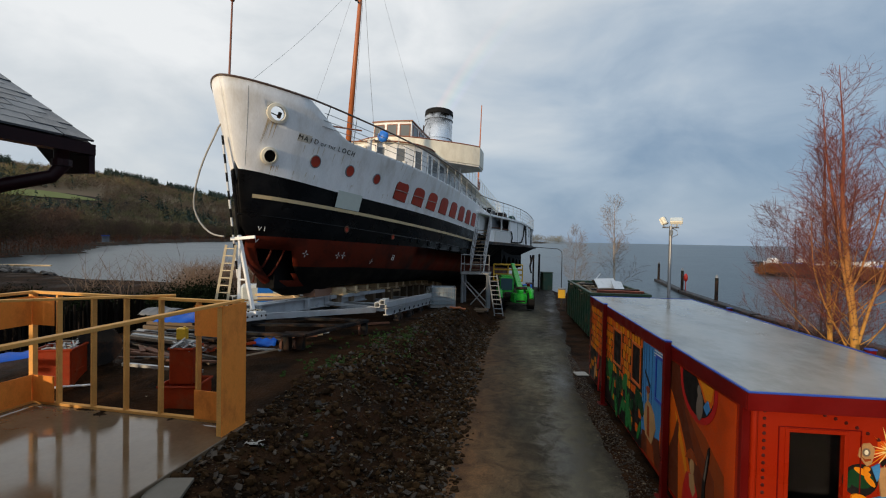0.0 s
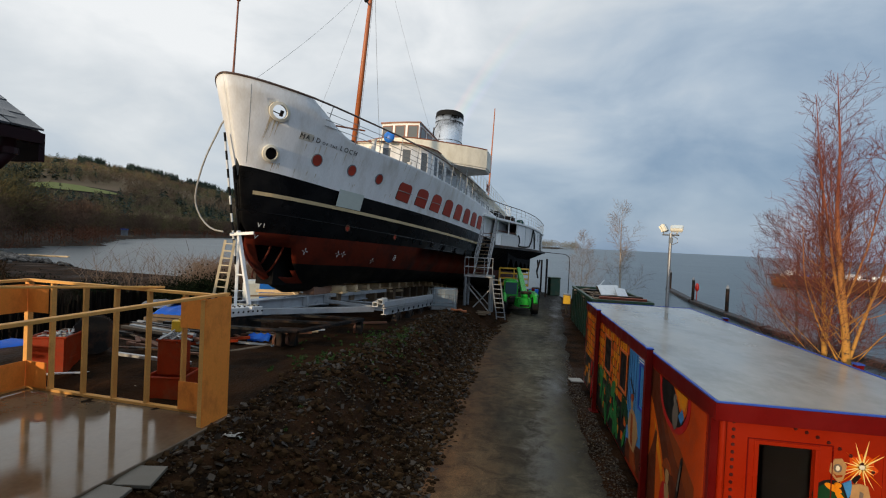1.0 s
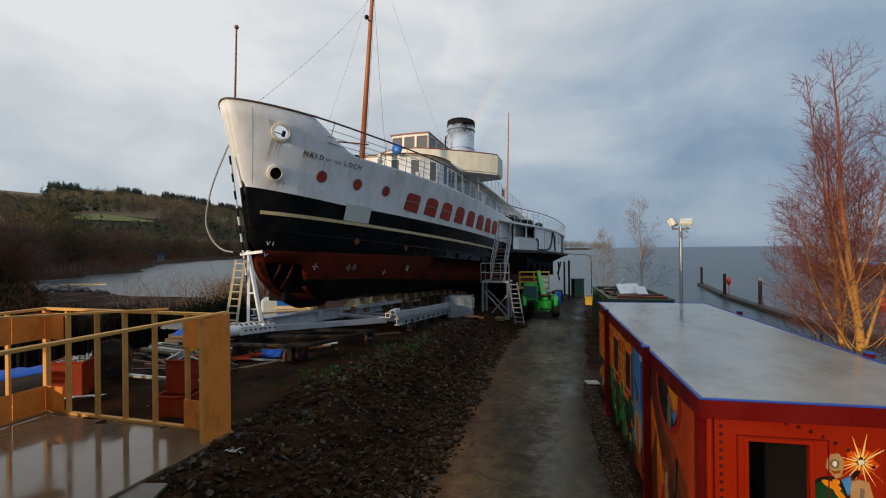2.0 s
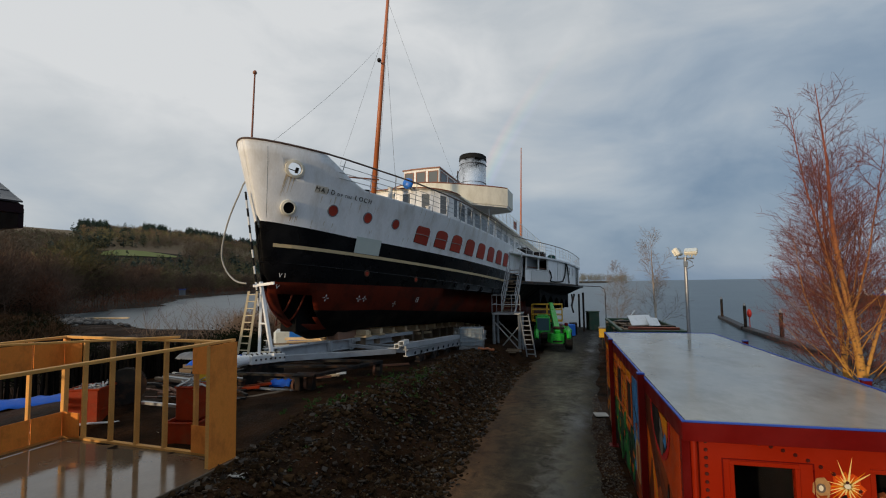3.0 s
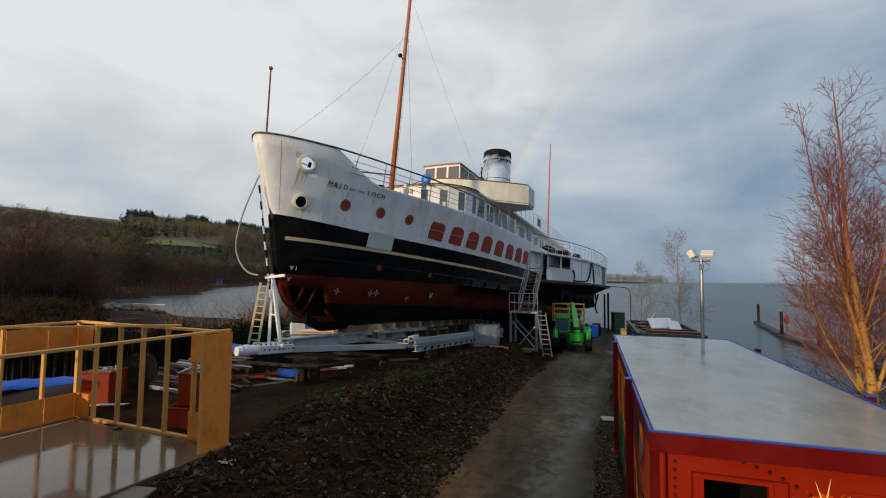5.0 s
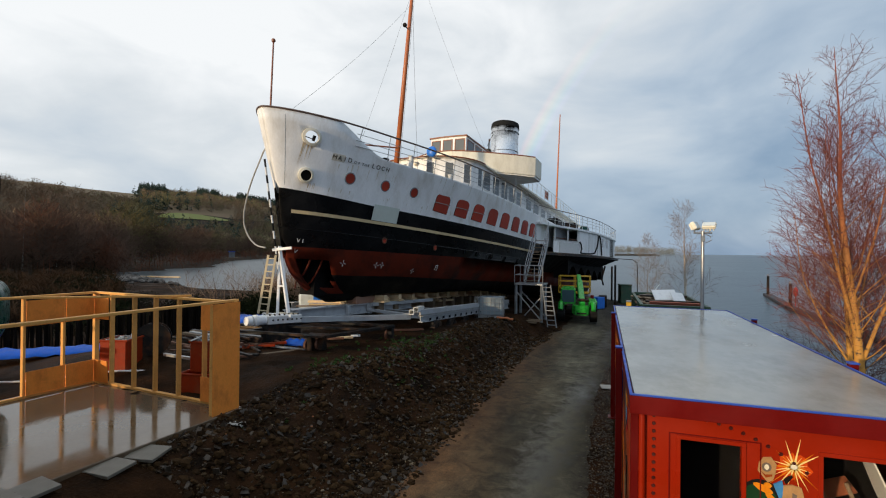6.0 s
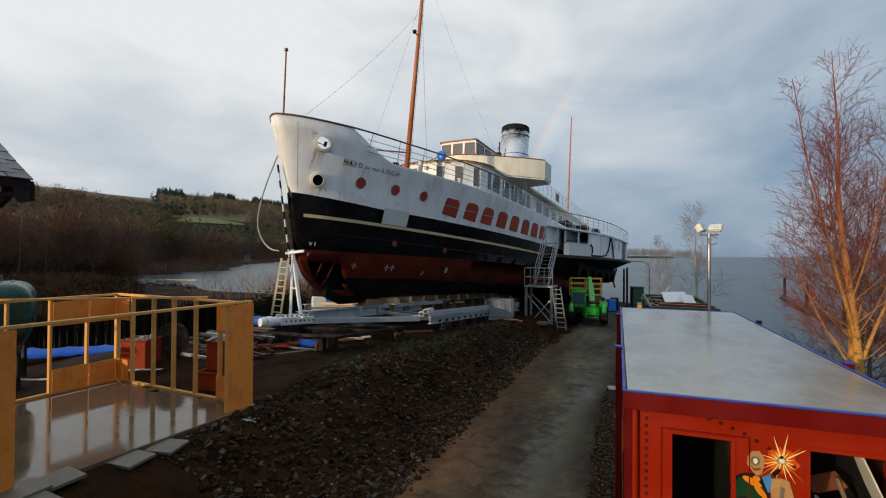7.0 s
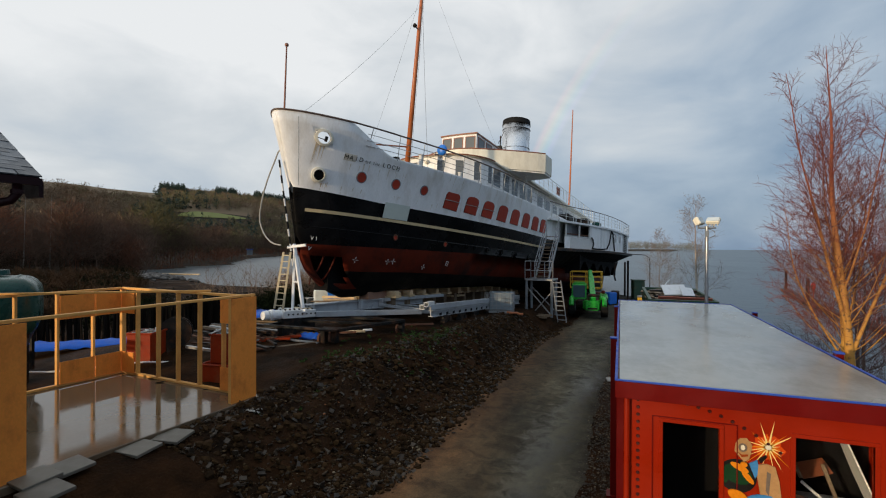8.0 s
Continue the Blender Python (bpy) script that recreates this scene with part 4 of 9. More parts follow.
for p, q in (((-0.1, -0.15), (-0.1, 0.15)), ((0.1, -0.15), (0.1, 0.15)), ((-0.1, 0.15), (0.1, 0.15)), ((-0.1, -0.15), (0.1, -0.15)), ((-0.1, 0.0), (0.1, 0.0))):
    beam(bm, (p[0] * 0.7, p[1] * 0.7, 0.02), (q[0] * 0.7, q[1] * 0.7, 0.02), 0.016, 0.012)
part("survey_mark", bm, M["whiteplain"], ship, "white painted square mark", matrix=hull_frame(7.92, 1.61))

# decks
def deck(name, s0, s1, z, inset, m, thick=0.08, n=40, wide=None, bake=None):
    bm = B()
    ss = [s0 + (s1 - s0) * i / n for i in range(n + 1)]
    w = [(wide(s) if wide else half(s, z)) - inset for s in ss]
    prism(bm, [(max(0.02, a), s) for a, s in zip(w, ss)] + [(-max(0.02, a), s) for a, s in reversed(list(zip(w, ss)))], z - thick, z)
    return part(name, bm, m, ship, bake=bake)


deck("promenade_deck", 1.4, 56, 5.34, 0.035, M["oldtimber"])
deck("main_deck", 2.6, 54, 3.6, 0.05, M["oldtimber"])

# bulwark capping and top rail
for side in (1, -1):
    bm = B(); tube(bm, [Vector((side * half(stem(6.3) + q, 6.3), stem(6.3) + q, 6.315)) for q in (0, 0.02, 0.06, 0.15, 0.3, 0.5, 0.8, 1.2, 1.6, 2.0, 2.2)], 0.035, 6)
    tube(bm, [Vector((side * (half(s, 5.6) + 0.02 + 0.25 * max(0, (4 - s)) / 4), s, 6.33)) for s in [1.7 + 0.8 * i for i in range(21)]], 0.032, 6)
    part("handrail", bm, M["railwood"], ship, "dark varnished timber capping rail")
    for z in (5.62, 5.82, 6.05):
        bm = B(); tube(bm, [Vector((side * (half(s, 5.6) + 0.02 * 1 + (0.25 * max(0, (4 - s)) / 4) * (z - 5.4) / 0.9), s, z)) for s in [2.3 + 0.75 * i for i in range(21)]], 0.012, 5)
        part("guard_wire", bm, M["railmetal"], ship)
    for i in range(13):
        s = 2.5 + 1.2 * i
        bm = B(); rod(bm, (side * (half(s, 5.42)), s, ztop(s) - 0.05), (side * (half(s, 5.6) + 0.02 + 0.25 * max(0, (4 - s)) / 4), s, 6.33), 0.018, 0.014, 6)
        part("stanchion", bm, M["railmetal"], ship)
# cross rail of the fore well and bollards
bm = B(); tube(bm, [(-2.2, 4.2, 6.1), (-1, 3.6, 6.12), (1.0, 3.6, 6.12), (2.2, 4.4, 6.1)], 0.03, 6); part("breakwater_rail", bm, M["teak"], ship)
for x, s in ((1.15, 3.4), (1.15, 3.9), (1.6, 4.5), (-1.2, 3.4)):
    bm = B(); rod(bm, (x, s, 5.3), (x, s, 5.68), 0.11, 0.11, 12); rod(bm, (x, s, 5.68), (x, s, 5.75), 0.15, 0.14, 12)
    part("bollard", bm, M["darkmetal"], ship)
for x, s, h in ((1.75, 6.2, 0.95), (2.35, 8.9, 0.7), (-1.6, 6.4, 0.9)):
    bm = B(); rod(bm, (x, s, 5.3), (x, s, 5.3 + h), 0.09, 0.09, 12); rod(bm, (x, s, 5.3 + h), (x, s, 5.34 + h), 0.12, 0.12, 12); rod(bm, (x, s, 5.3), (x, s, 5.45), 0.13, 0.1, 12)
    part("vent_post", bm, M["railwhite"], ship)
for x, s in ((2.95, 9.6), (3.05, 9.9)):
    bm = B(); rod(bm, (x, s, 5.3), (x, s, 5.55), 0.09, 0.09, 10); rod(bm, (x, s, 5.55), (x, s, 5.6), 0.12, 0.12, 10)
    part("bollard", bm, M["darkmetal"], ship)

# fore saloon deckhouse with a rounded front
def house_outline(w, s0, s1, r=1.6, n=7):
    pts = [(w, s1)]
    for i in range(n + 1):
        a = math.pi / 2 * i / n
        pts.append((w - r + r * math.cos(a), s0 + r - r * math.sin(a)))
    return pts + [(-x, s) for x, s in reversed(pts)]


bm = B(); prism(bm, house_outline(2.75, 9.75, 19.5, 2.2), 5.34, 7.20)
part("deckhouse_wall", bm, M["white"], ship, "white deckhouse with a rounded front")
bm = B(); prism(bm, house_outline(2.9, 9.6, 19.7, 2.3), 7.20, 7.28); part("deckhouse_roof", bm, M["cream"], ship)
bm = B(); tube(bm, [(x, s, 7.25) for x, s in house_outline(2.92, 9.58, 19.7, 2.3)[1:-1]], 0.035, 6); part("roof_edging", bm, M["teak"], ship, "brown painted roof edge")
ol = house_outline(2.75, 9.75, 19.5, 2.2, 7)
def wall_window(p, q, z0, z1, parent, fr=0.05, dep=0.03, gm=None, fm=None):
    """A framed pane on a wall that runs from p to q."""
    p, q = Vector((*p, 0)), Vector((*q, 0))
    d = (q - p).normalized(); n = Vector((d.y, -d.x, 0))
    m = Matrix((d, Vector((0, 0, 1)), n)).transposed().to_4x4(); m.translation = p + Vector((0, 0, z0))
    w, h = (q - p).length, z1 - z0
    bm = B(); box(bm, (0, 0, 0.004), (w, h, 0.014))
    pane = part("window", bm, gm or M["wheelglass"], parent, matrix=m)
    bm = B()
    for a, b in (((-fr, -fr), (w + fr, 0)), ((-fr, h), (w + fr, h + fr)), ((-fr, 0), (0, h)), ((w, 0), (w + fr, h))):
        box(bm, (*a, -0.01), (*b, dep))
    part("window_frame", bm, fm or M["teak"], pane)
    return pane


for k in range(5):
    s = 12.1 + 1.45 * k
    wall_window((2.755, s + 1.05), (2.755, s), 6.05, 6.98, ship, fm=M["white"])
    wall_window((-2.755, s), (-2.755, s + 1.05), 6.05, 6.98, ship, fm=M["white"])
for i in range(1, 8, 2):
    a, b = Vector((*ol[i], 0)), Vector((*ol[i + 1], 0))
    c, e = a.lerp(b, 0.12), a.lerp(b, 0.92)
    for sg in (1, -1):
        if sg > 0:
            wall_window((c.x * 1.002, c.y - 0.005), (e.x * 1.002, e.y - 0.005), 6.05, 6.98, ship, fm=M["white"])
        else:
            wall_window((-e.x * 1.002, e.y - 0.005), (-c.x * 1.002, c.y - 0.005), 6.05, 6.98, ship, fm=M["white"])
bm = B(); bmesh.ops.create_uvsphere(bm, u_segments=14, v_segments=8, radius=0.12, matrix=Matrix.Translation((0.0, 9.68, 6.95))); part("deck_lamp", bm, M["cream"], ship, smooth=True)

# flying bridge: a long cream dodger swept out to the wings
BR0 = [(0.0, 12.55), (0.6, 12.6), (1.13, 12.8), (1.7, 13.1), (2.34, 13.5), (3.0, 13.95), (3.7, 14.45), (4.3, 14.95), (4.65, 15.3)]
def bridge_strip(z0, z1, th=0.05):
    return strip(B(), [(-x, s) for x, s in reversed(BR0[1:])] + BR0, z0, z1, th)


part("bridge_front", bridge_strip(7.30, 8.34), M["cream"], ship, "cream painted bridge dodger with rain streaks")
bm = B(); tube(bm, [(x, s, 8.38) for x, s in [(-x, s) for x, s in reversed(BR0[1:])] + BR0], 0.035, 6); part("bridge_rail", bm, M["teak"], ship)
for sg in (1, -1):
    bm = B(); beam(bm, (sg * 4.65, 15.32, 7.84), (sg * 4.65, 16.6, 7.84), 0.05, 1.04); part("wing_end", bm, M["cream"], ship)
    bm = B(); beam(bm, (sg * 4.65, 16.6, 7.84), (sg * 2.6, 17.2, 7.84), 0.05, 1.04); part("wing_back", bm, M["cream"], ship)
    bm = B(); prism(bm, [(sg * 2.4, 13.6), (sg * 3.65, 14.5), (sg * 4.62, 15.35), (sg * 4.62, 16.6), (sg * 2.4, 17.2)][::sg], 7.22, 7.32); part("wing_floor", bm, M["white"], ship)
    bm = B(); rod(bm, (sg * 3.5, 15.4, 5.34), (sg * 3.5, 15.4, 7.25), 0.045, 0.045, 8); part("wing_prop", bm, M["railwhite"], ship)
bm = B(); prism(bm, [(2.3, 13.55), (2.5, 17.3), (-2.5, 17.3), (-2.3, 13.55), (-0.9, 12.75), (0.9, 12.75)], 7.32, 7.44); part("bridge_deck", bm, M["oldtimber"], ship)

# wheelhouse
WW, W0, W1_, WT = 1.13, 13.25, 17.1, 9.38
bm = B(); prism(bm, [(WW, W1_), (WW, W0 + 0.06), (0.4, W0), (-0.4, W0), (-WW, W0 + 0.06), (-WW, W1_)], 7.44, WT)
part("wheelhouse_wall", bm, M["white"], ship, "white wheelhouse with brown window frames")
bm = B(); prism(bm, [(WW + 0.07, W1_ + 0.1), (WW + 0.07, W0 - 0.02), (0.42, W0 - 0.08), (-0.42, W0 - 0.08), (-WW - 0.07, W0 - 0.02), (-WW - 0.07, W1_ + 0.1)], WT, WT + 0.07)
part("wheelhouse_roof", bm, M["teak"], ship)
for a, b in ((-1.02, -0.5), (-0.26, 0.26), (0.5, 1.02)):
    k = 0.0 if abs(a + b) < 0.1 else 0.052
    wall_window((a, W0 - 0.004 + (k if a < -0.4 else 0.01 * (a > 0.4))), (b, W0 - 0.004 + (k if a > 0.4 else 0.01 * (a < -0.4))), 8.58, 9.2, ship)
for k in range(3):
    s = W0 + 0.3 + 1.22 * k
    wall_window((WW + 0.004, s), (WW + 0.004, s + 0.85), 8.58, 9.2, ship)
    wall_window((-WW - 0.004, s + 0.85), (-WW - 0.004, s), 8.58, 9.2, ship)

# funnel
bm = B()
FS, FR = 22.9, 1.06
for z0, z1, r0, r1 in ((7.4, 12.98, FR, FR),):
    rod(bm, (0, FS - 0.0, z0), (0, FS + 0.25, z1), r0, r1, 36)
fun = part("funnel", bm, M["alu"], ship, "bright bare metal funnel", smooth=False)
for p in fun.data.polygons:
    p.use_smooth = len(p.vertices) == 4
bm = B(); rod(bm, (0, FS + 0.25, 12.95), (0, FS + 0.275, 13.32), FR + 0.03, FR - 0.0, 36); part("funnel_top", bm, M["rubber"], fun, "black funnel cowl")
for z in (11.1, 12.6):
    bm = B(); tube(bm, [((FR + 0.012) * math.cos(a), FS + 0.05 * (z - 7.4) + (FR + 0.012) * math.sin(a), z) for a in [2 * math.pi * i / 36 for i in range(37)]], 0.022, 5); part("hoop", bm, M["darkmetal"], fun)
bm = B()
rod(bm, (-0.85, FS - 0.9, 8.0), (-0.85, FS - 0.85, 12.0), 0.05, 0.05, 8); box(bm, (-1.05, FS - 1.05, 10.6), (-0.7, FS - 0.75, 11.2), 0.03)
rod(bm, (-1.0, FS - 0.9, 11.4), (-0.6, FS - 0.7, 12.4), 0.02, 0.02, 6)
part("steam_pipe", bm, M["darkmetal"], fun)

# masts, jackstaff and rigging
bm = B(); rod(bm, (0, 7.75, 5.3), (0, 8.95, 21.5), 0.135, 0.06, 14)
mast = part("foremast", bm, M["mast"], ship, "tall varnished orange-brown mast", smooth=True)
bm = B(); rod(bm, (0, 8.2, 13.35), (0.0, 7.95, 13.4), 0.03, 0.03, 6); bmesh.ops.create_uvsphere(bm, u_segments=10, v_segments=6, radius=0.11, matrix=Matrix.Translation((0, 7.95, 13.4)))
part("mast_lamp", bm, M["darkmetal"], mast)
bm = B(); rod(bm, (0, 40.7, 5.3), (0, 41.75, 20.6), 0.13, 0.05, 12); part("mainmast", bm, M["mast"], ship, "orange-brown after mast", smooth=True)
bm = B(); rod(bm, (0, 0.04, 5.6), (0.0, -0.06, 8.62), 0.035, 0.025, 8); bmesh.ops.create_uvsphere(bm, u_segments=10, v_segments=6, radius=0.07, matrix=Matrix.Translation((0, -0.06, 8.66)))
part("jackstaff", bm, M["teak"], ship, "brown jackstaff with a ball on top")
for p, q, r in (((0.1, 0.55, 6.35), (0, 8.35, 14.6), 0.006), ((1.9, 6.6, 5.6), (0, 8.5, 15.5), 0.007), ((-1.9, 6.6, 5.6), (0, 8.5, 15.5), 0.005), ((0.12, 7.9, 5.7), (0.1, 8.6, 16.0), 0.006), ((0, 8.7, 17.0), (0, 21.5, 9.0), 0.005)):
    bm = B(); tube(bm, [Vector(p).lerp(Vector(q), i / 8) - Vector((0, 0, 0.25 * math.sin(math.pi * i / 8))) for i in range(9)], r, 4); part("stay", bm, M["wire"], ship)
bm = B(); rod(bm, (0.1, 0.5, 6.3), (0.1, 0.85, 6.62), 0.03, 0.03, 6); part("stay_screw", bm, M["darkmetal"], ship)
bm = B()
bmesh.ops.create_uvsphere(bm, u_segments=16, v_segments=10, radius=0.28, matrix=Matrix.Translation((1.0, 9.45, 7.42)) @ Matrix.Diagonal((1, 0.5, 1, 1)))
part("bow_fender", bm, M["blue"], ship, "blue plastic cover", smooth=True)
# hanging mooring rope off the bow
bm = B(); tube(bm, [(-0.40, 0.35, 5.25), (-0.5, 0.3, 5.05), (-0.65, 0.3, 4.72), (-0.80, 0.3, 4.42), (-0.94, 0.3, 4.10), (-1.06, 0.3, 3.75), (-1.15, 0.3, 3.36), (-1.19, 0.3, 3.1), (-1.2, 0.3, 2.87), (-1.17, 0.3, 2.65), (-1.08, 0.3, 2.45), (-0.94, 0.3, 2.24), (-0.77, 0.3, 2.07), (-0.58, 0.3, 1.94), (-0.40, 0.3, 1.87), (-0.2, 0.3, 1.84), (-0.08, 0.3, 1.83)], 0.026, 7)
part("mooring_rope", bm, M["rope"], ship, "grey rope hanging from the bow", smooth=True)

# paddle sponson and box, with the sheer of their own deck
SHEER = Matrix.Identity(4); SHEER[2][1] = 0.047; SHEER[2][3] = -1.303


def spon(s):
    return lerp(s, [(17.2, 4.35), (19.0, 4.62), (21, 5.1), (24, 5.75), (27, 6.2), (30, 6.45), (34, 6.55), (40, 6.5), (44, 5.9), (48, 4.4)])


def pbox(s):
    return lerp(s, [(20.2, 4.45), (21.0, 4.85), (24, 5.5), (27, 5.95), (30, 6.22), (34, 6.32), (40, 6.28), (45, 5.2)])


def box_deck(s):
    return lerp(s, [(17, 4.32), (18.5, 4.5), (20.6, 4.85), (24, 5.62), (27, 6.08), (30, 6.34), (34, 6.45), (40, 6.4), (46, 5.0)])


deck("sponson_deck", 17.4, 46, 3.62, -0.1, M["oldtimber"], 0.12, 40, spon, SHEER)
for sg in (1, -1):
    part("sponson_fender", strip(B(), [(sg * (spon(17.4 + 0.65 * i) + 0.12), 17.4 + 0.65 * i) for i in range(45)], 3.42, 3.59, 0.14), M["darkmetal"], ship, "black sponson rubbing timber", bake=SHEER)
# brackets and underside: the shade below the sponson is put into their black
for i in range(14):
    s = 18.4 + 1.9 * i
    bm = B(); beam(bm, (half(s, 1.9) - 0.1, s, 2.2), (spon(s) - 0.05, s, 3.46), 0.10, 0.12)
    beam(bm, (half(s, 3.3) - 0.1, s, 3.47), (spon(s), s, 3.47), 0.10, 0.12)
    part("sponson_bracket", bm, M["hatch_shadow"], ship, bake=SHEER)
# underside sheet, shade painted as black
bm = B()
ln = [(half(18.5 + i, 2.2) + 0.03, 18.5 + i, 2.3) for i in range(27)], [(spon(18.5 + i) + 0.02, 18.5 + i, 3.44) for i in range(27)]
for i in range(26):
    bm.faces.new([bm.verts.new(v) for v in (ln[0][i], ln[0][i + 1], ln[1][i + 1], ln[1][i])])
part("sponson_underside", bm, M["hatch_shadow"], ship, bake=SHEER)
# the casing of the wheel below the deck, its lower edge cut in arches; its black paints shade over the hull
for sg in (1, -1):
    lo = []
    for k in range(5):
        for j in range(9):
            lo.append((22.5 + 3.4 * k + 3.4 * j / 8, 1.9 - 0.12 * k + 0.85 * math.sin(math.pi * j / 8)))
    bm = B()
    w0, w1 = 4.2, 5.2
    for a, b in zip(lo[:-1], lo[1:]):
        if b[0] - a[0] < 1e-6:
            continue
        for q in ([(w1, *a), (w1, *b), (w1, b[0], 3.45), (w1, a[0], 3.45)], [(w0, *b), (w0, *a), (w1, *a), (w1, *b)]):
            bm.faces.new([bm.verts.new((sg * v[0], v[1], v[2])) for v in q])
    bm.faces.new([bm.verts.new((sg * x, 22.5, z)) for x, z in ((w0, 1.9), (w1, 1.9), (w1, 3.45), (w0, 3.45))])
    part("paddle_casing", bm, M["hatch_shadow"], ship, "paddle wheel casing with arched lower edge, shade painted as black", bake=SHEER)
for sg in (1, -1):
    n = 26
    part("paddle_box", strip(B(), [(sg * pbox(24.2 + 20.4 * i / n), 24.2 + 20.4 * i / n) for i in range(n + 1)], 3.6, 5.34, 0.06), M["white"], ship, "white plated paddle box side", bake=SHEER)
    part("paddle_box", strip(B(), [(sg * pbox(20.5 + 3.7 * i / 8), 20.5 + 3.7 * i / 8) for i in range(9)], 3.6, 4.42, 0.06), M["white"], ship, "white plated side below an open bay", bake=SHEER)
    part("bay_panel", strip(B(), [(sg * (pbox(21.0 + 3.2 * i / 6) + 0.05), 21.0 + 3.2 * i / 6) for i in range(7)], 3.64, 4.36, 0.03), M["railwhite"], ship, bake=SHEER)
    part("bay_rail", strip(B(), [(sg * (pbox(20.6 + 3.6 * i / 6) + 0.03), 20.6 + 3.6 * i / 6) for i in range(7)], 4.42, 4.50, 0.10), M["railwhite"], ship, bake=SHEER)
    part("bay_rail", strip(B(), [(sg * (pbox(20.6 + 3.6 * i / 6) - 0.1), 20.6 + 3.6 * i / 6) for i in range(7)], 4.60, 4.66, 0.06), M["rust"], ship, bake=SHEER)
    for s in (20.6, 22.4, 24.1):
        bm = B(); box(bm, (sg * pbox(s) - 0.05, s - 0.06, 4.42), (sg * pbox(s) + 0.05, s + 0.06, 5.34), 0.01); part("bay_post", bm, M["railwhite"], ship, bake=SHEER)
    # grey sheet before the white hull, the bay's shade put into its colour
    bm = B(); box(bm, (sg * 4.62 - 0.04, 20.7, 3.7), (sg * 4.62 + 0.04, 26.5, 5.3)); part("inner_bulkhead", bm, M["greysteel"], ship, bake=SHEER)
deck("paddle_box_deck", 17.6, 46, 5.46, -0.04, M["white"], 0.13, 40, box_deck, SHEER)
for z, r, mm in ((6.45, 0.03, "railwood"), (6.2, 0.013, "railwhite"), (5.98, 0.013, "railwhite"), (5.74, 0.013, "railwhite")):
    bm = B(); tube(bm, [(box_deck(17.5 + 0.7 * i), 17.5 + 0.7 * i, z) for i in range(40)], r, 5); part("guard_rail", bm, M[mm], ship, bake=SHEER)
for i in range(24):
    s = 17.8 + 1.15 * i
    bm = B(); rod(bm, (box_deck(s), s, 5.46), (box_deck(s), s, 6.45), 0.02, 0.016, 6); part("stanchion", bm, M["railwhite"], ship, bake=SHEER)


def pb_frame(s, z):
    a, b = Vector((pbox(s - 0.1), s - 0.1, z)), Vector((pbox(s + 0.1), s + 0.1, z))
    a, b = SHEER @ a, SHEER @ b
    d = (b - a).normalized(); n = Vector((d.y, -d.x, 0)).normalized()
    m = Matrix((d, n.cross(d), n)).transposed().to_4x4(); m.translation = (a + b) / 2 + n * 0.035
    return m


for s in (31.2, 33.4):
    bm = B(); box(bm, (-0.32, 0, 0), (0.32, 0.62, 0.012)); pane = part("window", bm, M["glass"], ship, matrix=pb_frame(s, 4.45))
    bm = B()
    for a, b in (((-0.36, -0.04), (0.36, 0)), ((-0.36, 0.62), (0.36, 0.66)), ((-0.36, 0), (-0.32, 0.62)), ((0.32, 0), (0.36, 0.62))):
        box(bm, (*a, -0.01), (*b, 0.03))
    part("window_frame", bm, M["railwhite"], pane)
for i in range(9):
    bm = B(); beam(bm, (-1.1, 0.1 + 0.17 * i, 0.03), (1.1, 0.02 + 0.17 * i, 0.03), 0.05, 0.09); part("slat", bm, M["railwhite"], ship, matrix=pb_frame(37.4, 3.75))
# black sheet painting the shade between the slats
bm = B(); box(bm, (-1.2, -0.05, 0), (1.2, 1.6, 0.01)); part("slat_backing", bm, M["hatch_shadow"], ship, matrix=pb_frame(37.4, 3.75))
for s in (26.6, 29.2, 35.6):
    bm = B(); rod(bm, (0, 0, 0), (0, 1.7, 0), 0.018, 0.018, 6); part("plate_seam", bm, M["railmetal"], ship, matrix=pb_frame(s, 3.64))
bm = B()
tube(bm, [(pbox(s) + 0.1, s, z) for s, z in ((24.6, 3.72), (25.6, 3.70), (26.8, 3.72), (28.0, 3.8), (28.8, 4.3), (29.2, 5.0), (29.4, 5.28), (29.8, 5.1), (30.3, 4.3), (30.6, 3.7))], 0.055, 7)
part("hose", bm, M["rubber"], ship, "black hose draped on the paddle box", smooth=True, bake=SHEER)
bm = B(); tube(bm, [(pbox(s) + 0.1, s, z) for s, z in ((24.3, 4.5), (24.6, 4.35), (24.75, 4.0), (24.5, 3.75))], 0.05, 7); part("hose", bm, M["rubber"], ship, smooth=True, bake=SHEER)
# after deckhouse with its railed roof
bm = B(); prism(bm, [(2.6, 20), (2.6, 38), (-2.6, 38), (-2.6, 20)], 5.34, 7.3); part("after_deckhouse", bm, M["white"], ship)
bm = B(); prism(bm, [(3.1, 17.2), (3.1, 39), (-3.1, 39), (-3.1, 17.2)], 7.3, 7.42); part("boat_deck", bm, M["cream"], ship)
for z in (7.7, 7.95, 8.2, 8.42):
    bm = B(); tube(bm, [(3.05, 17.3 + 1.1 * i, z) for i in range(20)], 0.02 if z > 8.3 else 0.012, 5); part("guard_rail", bm, M["railwhite"], ship)
for i in range(20):
    bm = B(); rod(bm, (3.05, 17.3 + 1.1 * i, 7.4), (3.05, 17.3 + 1.1 * i, 8.42), 0.02, 0.018, 6); part("stanchion", bm, M["railwhite"], ship)
for k in range(8):
    s = 20.6 + 2.0 * k
    wall_window((2.605, s + 1.3), (2.605, s), 6.05, 7.0, ship, fm=M["white"])
